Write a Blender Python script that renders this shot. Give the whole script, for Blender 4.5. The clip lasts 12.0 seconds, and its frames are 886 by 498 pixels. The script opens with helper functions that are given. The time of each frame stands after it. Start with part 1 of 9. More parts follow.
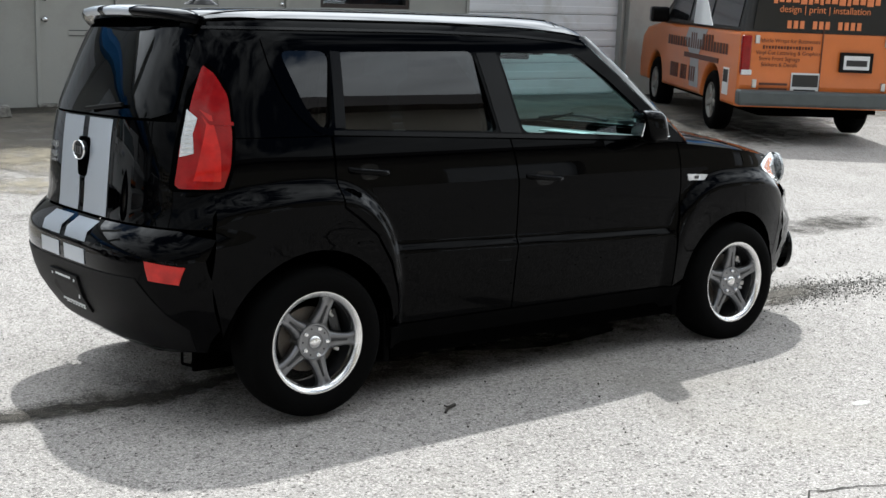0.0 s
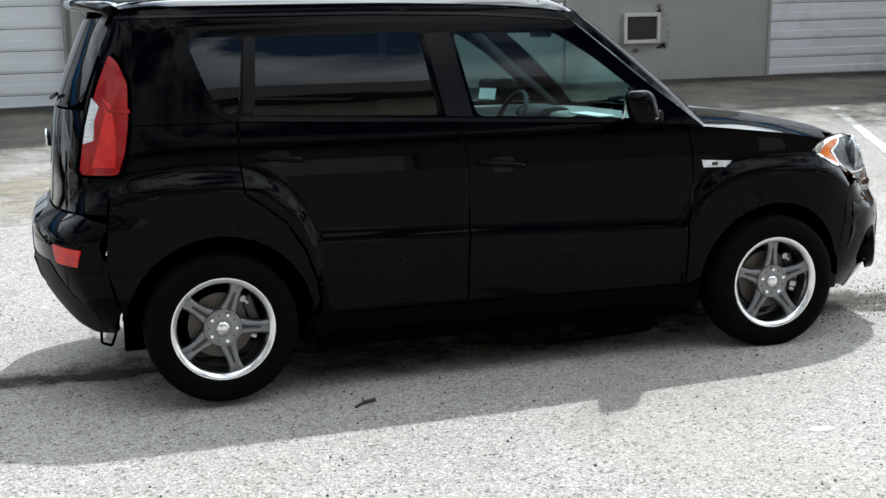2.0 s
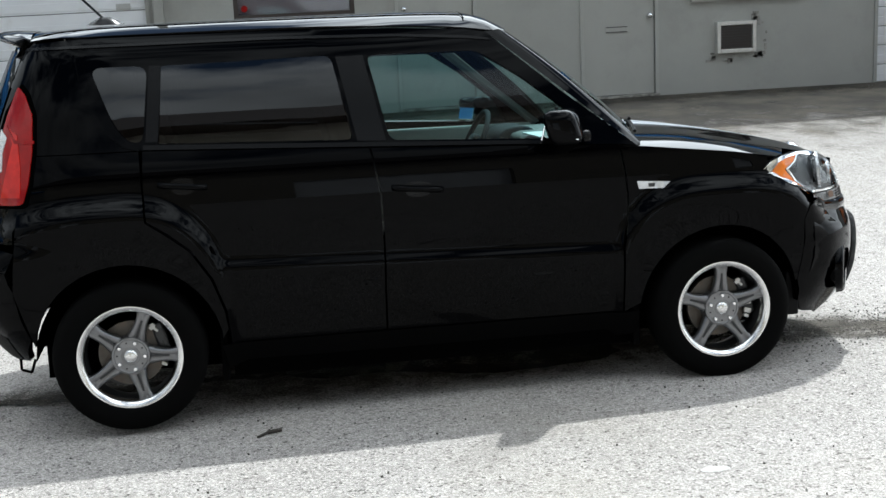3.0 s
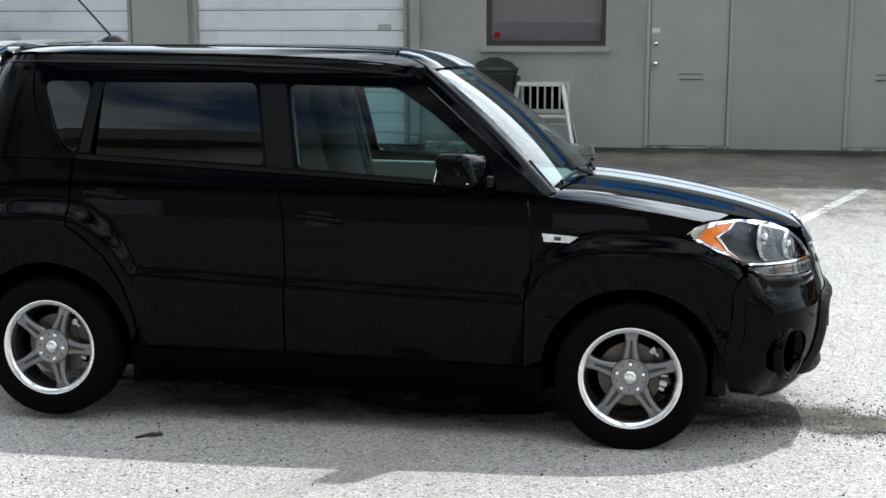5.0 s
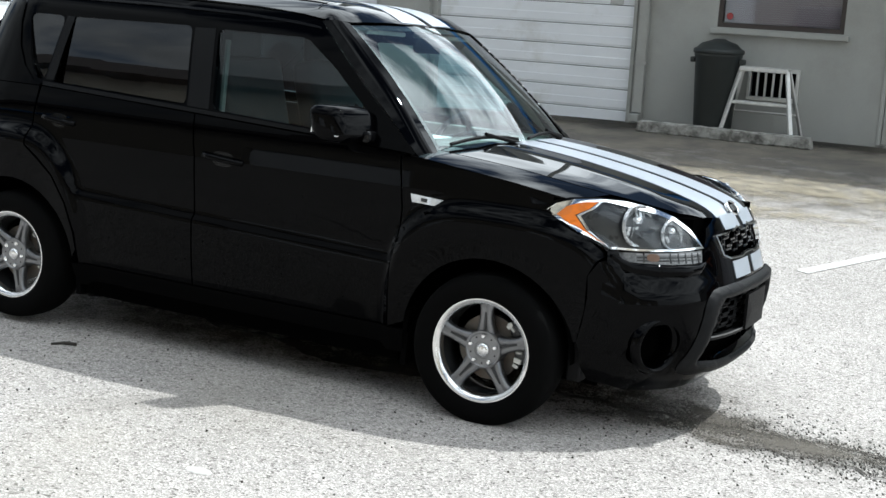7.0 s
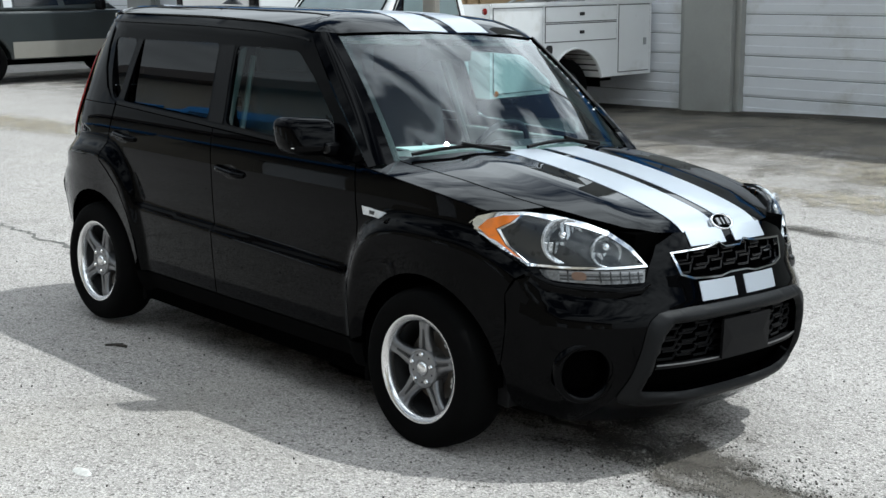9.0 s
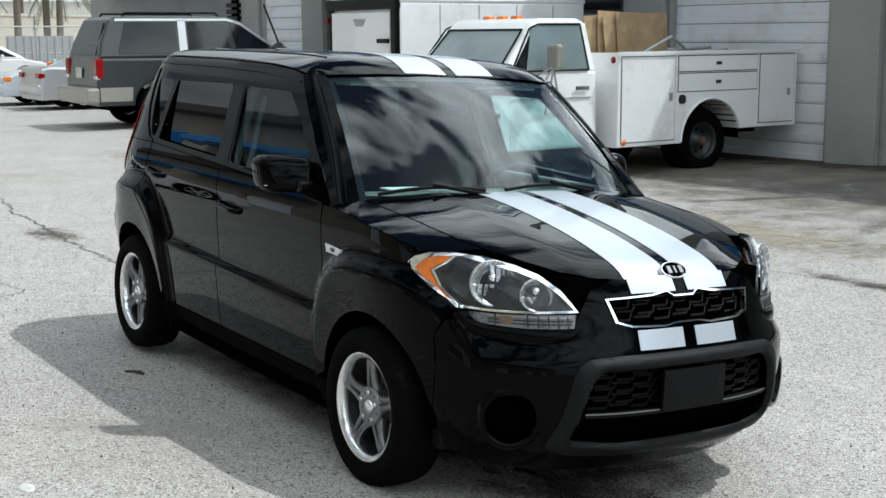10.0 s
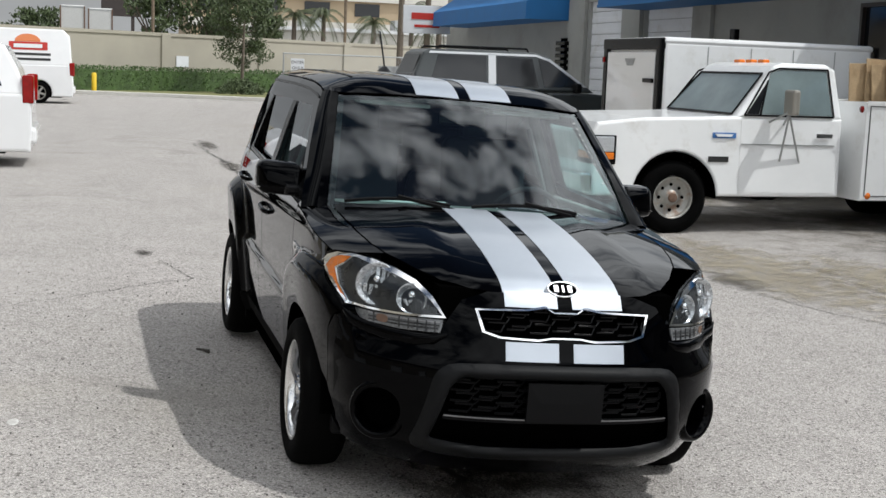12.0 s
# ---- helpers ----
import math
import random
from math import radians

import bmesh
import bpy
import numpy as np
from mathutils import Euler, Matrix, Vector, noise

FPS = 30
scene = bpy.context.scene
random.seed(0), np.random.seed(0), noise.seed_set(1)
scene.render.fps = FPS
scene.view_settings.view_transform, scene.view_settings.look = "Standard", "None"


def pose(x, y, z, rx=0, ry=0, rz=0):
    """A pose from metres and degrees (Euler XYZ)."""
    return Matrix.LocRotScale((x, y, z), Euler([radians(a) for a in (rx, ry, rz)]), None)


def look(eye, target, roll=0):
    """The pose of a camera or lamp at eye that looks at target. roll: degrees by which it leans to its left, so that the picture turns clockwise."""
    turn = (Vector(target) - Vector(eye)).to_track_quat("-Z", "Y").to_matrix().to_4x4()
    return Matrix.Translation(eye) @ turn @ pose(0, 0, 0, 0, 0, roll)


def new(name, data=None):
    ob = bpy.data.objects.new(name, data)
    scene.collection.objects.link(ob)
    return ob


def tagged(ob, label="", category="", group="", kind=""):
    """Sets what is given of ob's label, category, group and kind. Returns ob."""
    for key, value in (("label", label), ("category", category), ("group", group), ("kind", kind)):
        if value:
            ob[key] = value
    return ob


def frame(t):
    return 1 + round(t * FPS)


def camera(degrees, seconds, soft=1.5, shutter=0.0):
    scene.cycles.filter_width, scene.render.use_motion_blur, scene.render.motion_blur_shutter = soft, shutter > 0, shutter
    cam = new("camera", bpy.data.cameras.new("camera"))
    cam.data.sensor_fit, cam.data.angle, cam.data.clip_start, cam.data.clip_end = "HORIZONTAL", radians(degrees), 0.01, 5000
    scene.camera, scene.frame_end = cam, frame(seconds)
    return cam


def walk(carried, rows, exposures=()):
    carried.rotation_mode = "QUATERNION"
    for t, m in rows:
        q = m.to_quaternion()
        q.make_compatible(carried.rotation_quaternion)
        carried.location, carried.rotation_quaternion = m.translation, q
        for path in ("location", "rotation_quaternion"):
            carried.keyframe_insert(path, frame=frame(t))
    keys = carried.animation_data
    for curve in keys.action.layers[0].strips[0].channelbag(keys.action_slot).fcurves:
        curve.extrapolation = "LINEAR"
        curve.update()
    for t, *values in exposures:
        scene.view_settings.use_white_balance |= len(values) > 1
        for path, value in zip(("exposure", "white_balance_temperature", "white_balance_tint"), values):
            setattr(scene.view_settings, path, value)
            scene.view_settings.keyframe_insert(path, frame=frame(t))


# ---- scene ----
cam = camera(38.7, 12.0)
PATH = [
    (0, -3.860, -5.097, 1.784, 78.06, -2.22, -36.69),
    (0.5, -3.404, -5.384, 1.763, 78.25, -0.77, -31.46),
    (1, -2.902, -5.593, 1.800, 77.29, -0.87, -29.59),
    (1.5, -2.395, -5.740, 1.768, 78.39, 0.72, -25.87),
    (2, -1.849, -5.852, 1.790, 77.03, 0.79, -17.09),
    (2.5, -1.288, -5.909, 1.801, 78.14, 0.66, -17.88),
    (2.7, -1.081, -5.935, 1.788, 78.21, 1.42, -14.86),
    (4.3, 0.610, -5.997, 1.787, 76.97, 0.65, 1.91),
    (4.5, 0.813, -5.972, 1.777, 77.40, -0.81, 4.12),
    (5, 1.334, -5.933, 1.781, 79.43, 0.15, 9.32),
    (5.5, 1.826, -5.870, 1.788, 78.19, -0.20, 16.14),
    (6, 2.322, -5.712, 1.779, 78.98, -1.03, 19.42),
    (6.5, 2.829, -5.561, 1.765, 78.59, -2.08, 24.45),
    (7, 3.295, -5.305, 1.740, 78.05, -2.95, 27.06),
    (7.2, 3.460, -5.205, 1.768, 77.93, -0.50, 26.65),
    (8.8, 4.630, -4.099, 1.768, 77.59, -0.77, 45.67),
    (9, 4.768, -3.959, 1.769, 77.96, 0.55, 47.07),
    (9.5, 5.045, -3.551, 1.757, 80.37, 0.43, 47.00),
    (10, 5.385, -3.199, 1.729, 80.26, 0.37, 56.56),
    (10.5, 5.697, -2.819, 1.708, 80.74, -1.54, 60.63),
    (11, 6.046, -2.482, 1.680, 79.84, -2.12, 67.41),
    (11.5, 6.342, -2.107, 1.677, 80.05, -3.75, 72.77),
    (12, 6.486, -1.709, 1.679, 81.86, -2.09, 74.40),
]
walk(cam, [(t, pose(x, y, z, rx, ry, rz)) for t, x, y, z, rx, ry, rz in PATH],
     exposures=[(0.0, -0.34, 6150, 6), (1.3, -0.26, 6080, 5), (2.5, -0.22, 6030, 4), (5.0, -0.15, 5950, 4), (7.2, -0.15, 6030, 4), (9.0, -0.54, 5950, 3), (10.0, -0.60, 6000, 3), (11.0, -0.53, 6200, 7), (12.0, -0.92, 6300, 8)])
# ---- light ----
# The sun stands high over the shop building; its rays fall by 1 while they go -0.32 in x and -0.52 in y.
SUN_WAY = Vector((-0.32, -0.52, -1.0)).normalized()
world = bpy.data.worlds.new("sky")
scene.world = world
world.use_nodes = True


def build_sky():
    nt = world.node_tree
    nt.nodes.clear()
    out = nt.nodes.new("ShaderNodeOutputWorld")
    bg = nt.nodes.new("ShaderNodeBackground")
    sky = nt.nodes.new("ShaderNodeTexSky")
    sky.sky_type, sky.sun_disc = "NISHITA", False
    sky.sun_elevation, sky.sun_rotation = radians(58.6), math.atan2(0.32, 0.52)
    sky.air_density, sky.dust_density, sky.ozone_density = 1.0, 0.6, 1.5
    # broken cumulus over the whole sky
    co = nt.nodes.new("ShaderNodeTexCoord")
    mp = nt.nodes.new("ShaderNodeMapping")
    mp.inputs["Scale"].default_value = (1.0, 1.0, 2.6)
    n1 = nt.nodes.new("ShaderNodeTexNoise")
    n1.inputs["Scale"].default_value, n1.inputs["Detail"].default_value = 2.6, 9.0
    n1.inputs["Roughness"].default_value, n1.inputs["Distortion"].default_value = 0.55, 0.35
    ramp = nt.nodes.new("ShaderNodeValToRGB")
    ramp.color_ramp.elements[0].position, ramp.color_ramp.elements[1].position = 0.44, 0.58
    n2 = nt.nodes.new("ShaderNodeTexNoise")
    n2.inputs["Scale"].default_value, n2.inputs["Detail"].default_value = 7.0, 6.0
    shade = nt.nodes.new("ShaderNodeMapRange")
    shade.inputs["To Min"].default_value, shade.inputs["To Max"].default_value = 7.0, 24.0
    cloud = nt.nodes.new("ShaderNodeCombineColor")
    mix = nt.nodes.new("ShaderNodeMix")
    mix.data_type = "RGBA"
    link = nt.links.new
    link(co.outputs["Generated"], mp.inputs["Vector"])
    link(mp.outputs["Vector"], n1.inputs["Vector"])
    link(mp.outputs["Vector"], n2.inputs["Vector"])
    # haze thickens the cloud towards the horizon
    up, haze, both = nt.nodes.new("ShaderNodeSeparateXYZ"), nt.nodes.new("ShaderNodeMapRange"), nt.nodes.new("ShaderNodeMath")
    for k, v in (("From Min", 0.05), ("From Max", 0.65), ("To Min", 0.19), ("To Max", 0.0)):
        haze.inputs[k].default_value = v
    link(co.outputs["Generated"], up.inputs[0])
    link(up.outputs["Z"], haze.inputs["Value"])
    link(n1.outputs["Fac"], both.inputs[0])
    link(haze.outputs["Result"], both.inputs[1])
    link(both.outputs[0], ramp.inputs["Fac"])
    link(n2.outputs["Fac"], shade.inputs["Value"])
    # clouds towards the sun glow, those away from it are dull
    dot, glow, lit = nt.nodes.new("ShaderNodeVectorMath"), nt.nodes.new("ShaderNodeMapRange"), nt.nodes.new("ShaderNodeMath")
    dot.operation, lit.operation = "DOT_PRODUCT", "MULTIPLY"
    dot.inputs[1].default_value = -SUN_WAY
    for k, v in (("From Min", 0.0), ("From Max", 0.95), ("To Min", 0.6), ("To Max", 4.3)):
        glow.inputs[k].default_value = v
    link(co.outputs["Generated"], dot.inputs[0])
    link(dot.outputs["Value"], glow.inputs["Value"])
    link(shade.outputs["Result"], lit.inputs[0])
    link(glow.outputs["Result"], lit.inputs[1])
    for i in range(3):
        link(lit.outputs[0], cloud.inputs[i])
    link(ramp.outputs["Color"], mix.inputs["Factor"])
    link(sky.outputs["Color"], mix.inputs["A"])
    link(cloud.outputs["Color"], mix.inputs["B"])
    link(mix.outputs["Result"], bg.inputs["Color"])
    bg.inputs["Strength"].default_value = SKY_STRENGTH
    link(bg.outputs["Background"], out.inputs["Surface"])


SKY_STRENGTH, SUN_STRENGTH = 0.074, 4.8
build_sky()
sun = new("sun", bpy.data.lights.new("sun", "SUN"))
sun.data.energy, sun.data.angle, sun.data.color = SUN_STRENGTH, radians(0.9), (1.0, 0.975, 0.94)
sun.matrix_world = look((0, 0, 30), Vector((0, 0, 30)) + SUN_WAY)

# ---- materials ----


def material(name, colour, rough=0.6, metal=0.0, coat=0.0, spots=0.0, scale=20.0, fine=0.0, fine_scale=300.0, bump=0.0,
             stain=None, stain_scale=1.5, stain_at=0.6, random_tint=0.0, coat_rough=0.03, specular=0.5, coat_ior=1.5):
    """A principled surface: colour varied at a coarse and a fine scale, optional stains of another colour, and fine relief."""
    m = bpy.data.materials.new(name)
    m.use_nodes = True
    nt = m.node_tree
    p = nt.nodes["Principled BSDF"]
    link = nt.links.new
    p.inputs["Roughness"].default_value, p.inputs["Metallic"].default_value = rough, metal
    p.inputs["Coat Weight"].default_value, p.inputs["Coat Roughness"].default_value = coat, coat_rough
    p.inputs["Specular IOR Level"].default_value = specular
    p.inputs["Coat IOR"].default_value = coat_ior
    p.inputs["Base Color"].default_value = (*colour, 1)
    if not (spots or fine or bump or stain or random_tint):
        return m
    co = nt.nodes.new("ShaderNodeTexCoord")

    def noise_node(s, detail=5.0, rough_=0.6):
        n = nt.nodes.new("ShaderNodeTexNoise")
        n.inputs["Scale"].default_value, n.inputs["Detail"].default_value, n.inputs["Roughness"].default_value = s, detail, rough_
        link(co.outputs["Object"], n.inputs["Vector"])
        return n.outputs["Fac"]

    def ranged(sock, lo, hi, a=0.25, b=0.75):
        r = nt.nodes.new("ShaderNodeMapRange")
        r.inputs["From Min"].default_value, r.inputs["From Max"].default_value = a, b
        r.inputs["To Min"].default_value, r.inputs["To Max"].default_value = lo, hi
        link(sock, r.inputs["Value"])
        return r.outputs["Result"]

    def times(a, b):
        x = nt.nodes.new("ShaderNodeMath")
        x.operation = "MULTIPLY"
        link(a, x.inputs[0])
        link(b, x.inputs[1])
        return x.outputs[0]

    gain = None
    if spots:
        gain = ranged(noise_node(scale), 1 - spots, 1 + spots)
    if fine:
        f = ranged(noise_node(fine_scale, 3.0, 0.7), 1 - fine, 1 + fine)
        gain = times(gain, f) if gain else f
    if random_tint:
        oi = nt.nodes.new("ShaderNodeObjectInfo")
        f = ranged(oi.outputs["Random"], 1 - random_tint, 1 + random_tint, 0.0, 1.0)
        gain = times(gain, f) if gain else f
    colour_sock = None
    if stain:
        mx = nt.nodes.new("ShaderNodeMix")
        mx.data_type = "RGBA"
        mx.inputs["A"].default_value, mx.inputs["B"].default_value = (*colour, 1), (*stain, 1)
        link(ranged(noise_node(stain_scale, 7.0, 0.65), 0.0, 1.0, stain_at - 0.08, stain_at + 0.12), mx.inputs["Factor"])
        colour_sock = mx.outputs["Result"]
    if gain:
        v = nt.nodes.new("ShaderNodeVectorMath")
        v.operation = "SCALE"
        if colour_sock:
            link(colour_sock, v.inputs[0])
        else:
            v.inputs[0].default_value = colour
        link(gain, v.inputs["Scale"])
        colour_sock = v.outputs["Vector"]
        r = ranged(gain, max(rough - 0.08, 0.02), min(rough + 0.08, 1.0), 0.7, 1.3)
        link(r, p.inputs["Roughness"])
    if colour_sock:
        link(colour_sock, p.inputs["Base Color"])
    if bump:
        b = nt.nodes.new("ShaderNodeBump")
        b.inputs["Strength"].default_value, b.inputs["Distance"].default_value = min(bump, 1.0), 0.004
        link(noise_node(fine_scale, 4.0, 0.7), b.inputs["Height"])
        link(b.outputs["Normal"], p.inputs["Normal"])
    return m


def gloss_black(name, colour, head_on, power, rough=0.012):
    """Deep black lacquer: almost no mirror head-on, a full mirror at a glance."""
    m = bpy.data.materials.new(name)
    m.use_nodes = True
    nt = m.node_tree
    nt.nodes.clear()
    out, mix = nt.nodes.new("ShaderNodeOutputMaterial"), nt.nodes.new("ShaderNodeMixShader")
    di, gl, fr = nt.nodes.new("ShaderNodeBsdfDiffuse"), nt.nodes.new("ShaderNodeBsdfGlossy"), nt.nodes.new("ShaderNodeLayerWeight")
    di.inputs["Color"].default_value = (*colour, 1)
    gl.inputs["Color"].default_value = (0.97, 0.98, 1.0, 1)
    dust, co, far = nt.nodes.new("ShaderNodeTexNoise"), nt.nodes.new("ShaderNodeTexCoord"), nt.nodes.new("ShaderNodeMapRange")
    dust.inputs["Scale"].default_value, dust.inputs["Detail"].default_value = 4.0, 6.0
    far.inputs["From Min"].default_value, far.inputs["From Max"].default_value = 0.35, 0.75
    far.inputs["To Min"].default_value, far.inputs["To Max"].default_value = rough * 0.6, rough * 2.2
    nt.links.new(co.outputs["Object"], dust.inputs["Vector"])
    nt.links.new(dust.outputs["Fac"], far.inputs["Value"])
    nt.links.new(far.outputs["Result"], gl.inputs["Roughness"])
    fr.inputs["Blend"].default_value = 0.5
    rise, ramp = nt.nodes.new("ShaderNodeMath"), nt.nodes.new("ShaderNodeMapRange")
    rise.operation = "POWER"
    rise.inputs[1].default_value = power
    ramp.inputs["To Min"].default_value = head_on
    nt.links.new(fr.outputs["Facing"], rise.inputs[0])
    nt.links.new(rise.outputs[0], ramp.inputs["Value"])
    nt.links.new(ramp.outputs["Result"], mix.inputs[0])
    nt.links.new(di.outputs[0], mix.inputs[1])
    nt.links.new(gl.outputs[0], mix.inputs[2])
    nt.links.new(mix.outputs[0], out.inputs["Surface"])
    return m


def pane_material(name, tint, gloss=0.0, index=1.5, rough=0.0):
    """A thin pane: it lets tinted light through and mirrors more at a glance, alike from both sides."""
    m = bpy.data.materials.new(name)
    m.use_nodes = True
    nt = m.node_tree
    nt.nodes.clear()
    out, mix = nt.nodes.new("ShaderNodeOutputMaterial"), nt.nodes.new("ShaderNodeMixShader")
    tr, gl, fr = nt.nodes.new("ShaderNodeBsdfTransparent"), nt.nodes.new("ShaderNodeBsdfGlossy"), nt.nodes.new("ShaderNodeLayerWeight")
    tr.inputs["Color"].default_value = (*tint, 1)
    gl.inputs["Color"].default_value, gl.inputs["Roughness"].default_value = (0.95, 0.97, 1.0, 1), rough
    fr.inputs["Blend"].default_value = 0.5
    rise, ramp = nt.nodes.new("ShaderNodeMath"), nt.nodes.new("ShaderNodeMapRange")
    rise.operation, rise.inputs[1].default_value = "POWER", 5.0
    ramp.inputs["To Min"].default_value = max(((index - 1) / (index + 1)) ** 2 + gloss, 0.005)
    nt.links.new(fr.outputs["Facing"], rise.inputs[0])
    nt.links.new(rise.outputs[0], ramp.inputs["Value"])
    nt.links.new(ramp.outputs["Result"], mix.inputs[0])
    nt.links.new(tr.outputs[0], mix.inputs[1])
    nt.links.new(gl.outputs[0], mix.inputs[2])
    nt.links.new(mix.outputs[0], out.inputs["Surface"])
    return m


def ground_material():
    """Sun-bleached asphalt: pale fines, dark and light stone chips, oil stains and patched areas."""
    m = bpy.data.materials.new("bleached_asphalt")
    m.use_nodes = True
    nt = m.node_tree
    p = nt.nodes["Principled BSDF"]
    link = nt.links.new
    co = nt.nodes.new("ShaderNodeTexCoord")

    def tex(s, detail, r=0.6, distort=0.0):
        n = nt.nodes.new("ShaderNodeTexNoise")
        n.inputs["Scale"].default_value, n.inputs["Detail"].default_value = s, detail
        n.inputs["Roughness"].default_value, n.inputs["Distortion"].default_value = r, distort
        link(co.outputs["Object"], n.inputs["Vector"])
        return n.outputs["Fac"]

    def rng(sock, a, b, lo, hi):
        r = nt.nodes.new("ShaderNodeMapRange")
        for k, v in (("From Min", a), ("From Max", b), ("To Min", lo), ("To Max", hi)):
            r.inputs[k].default_value = v
        link(sock, r.inputs["Value"])
        return r.outputs["Result"]

    def mixed(fac, a, b):
        x = nt.nodes.new("ShaderNodeMix")
        x.data_type = "RGBA"
        for sock, v in (("A", a), ("B", b)):
            if isinstance(v, tuple):
                x.inputs[sock].default_value = (*v, 1)
            else:
                link(v, x.inputs[sock])
        link(fac, x.inputs["Factor"])
        return x.outputs["Result"]

    def chips(scale):
        v = nt.nodes.new("ShaderNodeTexVoronoi")
        v.inputs["Scale"].default_value = scale
        link(co.outputs["Object"], v.inputs["Vector"])
        split = nt.nodes.new("ShaderNodeSeparateColor")
        link(v.outputs["Color"], split.inputs["Color"])
        return v, split

    vor, sep = chips(95.0)
    small, sep2 = chips(190.0)
    c = mixed(rng(tex(1.1, 6), 0.3, 0.7, 0, 1), (0.350, 0.331, 0.312), (0.470, 0.443, 0.420))
    c = mixed(rng(tex(9.0, 5, 0.7), 0.42, 0.70, 0, 0.55), c, (0.25, 0.232, 0.214))
    c = mixed(rng(sep2.outputs[0], 0.55, 0.95, 0, 0.8), c, (0.16, 0.148, 0.136))
    c = mixed(rng(sep2.outputs[1], 0.62, 0.95, 0, 0.75), c, (0.70, 0.655, 0.62))
    c = mixed(rng(sep.outputs[0], 0.86, 0.97, 0, 0.9), c, (0.085, 0.078, 0.07))
    c = mixed(rng(sep.outputs[1], 0.86, 0.97, 0, 0.7), c, (0.66, 0.62, 0.58))
    c = mixed(rng(tex(230, 2, 0.8), 0.50, 0.66, 0, 0.75), c, (0.150, 0.138, 0.128))
    c = mixed(rng(tex(0.55, 8, 0.68, 0.6), 0.58, 0.74, 0, 0.6), c, (0.17, 0.156, 0.138))
    c = mixed(rng(tex(0.23, 5, 0.6), 0.58, 0.75, 0, 0.5), c, (0.29, 0.266, 0.22))
    link(c, p.inputs["Base Color"])
    p.inputs["Roughness"].default_value = 0.9
    p.inputs["Specular IOR Level"].default_value = 0.25
    b = nt.nodes.new("ShaderNodeBump")
    b.inputs["Strength"].default_value, b.inputs["Distance"].default_value = 0.7, 0.006
    link(vor.outputs["Distance"], b.inputs["Height"])
    link(b.outputs["Normal"], p.inputs["Normal"])
    return m


def stain_material(name, colour, colour2, border=None):
    """Dirt, and painted shade under the car, with a ragged soft border: round an object's own unit circle, or along a
    line in y given by border.
    """
    m = bpy.data.materials.new(name)
    m.use_nodes = True
    nt = m.node_tree
    p, out = nt.nodes["Principled BSDF"], nt.nodes["Material Output"]
    link = nt.links.new
    geo, co = nt.nodes.new("ShaderNodeNewGeometry"), nt.nodes.new("ShaderNodeTexCoord")

    def noise_of(s, detail):
        n = nt.nodes.new("ShaderNodeTexNoise")
        n.inputs["Scale"].default_value, n.inputs["Detail"].default_value, n.inputs["Roughness"].default_value = s, detail, 0.68
        link(geo.outputs["Position"], n.inputs["Vector"])
        return n.outputs["Fac"]

    def calc(op, a, b):
        x = nt.nodes.new("ShaderNodeMath")
        x.operation = op
        for i, v in enumerate((a, b)):
            if isinstance(v, (int, float)):
                x.inputs[i].default_value = v
            else:
                link(v, x.inputs[i])
        return x.outputs[0]

    sep = nt.nodes.new("ShaderNodeSeparateXYZ")
    if border:
        link(geo.outputs["Position"], sep.inputs[0])
        near = calc("DIVIDE", calc("SUBTRACT", sep.outputs["Y"], border[0]), border[1])
    else:
        link(co.outputs["Object"], sep.inputs[0])
        rr = calc("ADD", calc("MULTIPLY", sep.outputs["X"], sep.outputs["X"]), calc("MULTIPLY", sep.outputs["Y"], sep.outputs["Y"]))
        near = calc("SUBTRACT", 0.75, rr)
    grain = calc("MULTIPLY", calc("SUBTRACT", noise_of(2.2 if border else 5.0, 8.0), 0.5), 3.2)
    chips = calc("MULTIPLY", calc("SUBTRACT", noise_of(95.0, 3.0), 0.5), 2.6)
    mask = nt.nodes.new("ShaderNodeMapRange")
    mask.inputs["From Max"].default_value, mask.inputs["To Max"].default_value = 1.0, 0.85
    link(calc("ADD", calc("ADD", near, grain), chips), mask.inputs["Value"])
    mx = nt.nodes.new("ShaderNodeMix")
    mx.data_type = "RGBA"
    mx.inputs["A"].default_value, mx.inputs["B"].default_value = (*colour, 1), (*colour2, 1)
    two = nt.nodes.new("ShaderNodeMapRange")
    two.inputs["From Min"].default_value, two.inputs["From Max"].default_value = 0.40, 0.62
    link(noise_of(1.3, 7.0), two.inputs["Value"])
    link(two.outputs["Result"], mx.inputs["Factor"])
    link(mx.outputs["Result"], p.inputs["Base Color"])
    p.inputs["Roughness"].default_value, p.inputs["Specular IOR Level"].default_value = 0.9, 0.2
    tr, mixs = nt.nodes.new("ShaderNodeBsdfTransparent"), nt.nodes.new("ShaderNodeMixShader")
    link(mask.outputs["Result"], mixs.inputs[0])
    link(tr.outputs[0], mixs.inputs[1])
    link(p.outputs[0], mixs.inputs[2])
    link(mixs.outputs[0], out.inputs["Surface"])
    return m


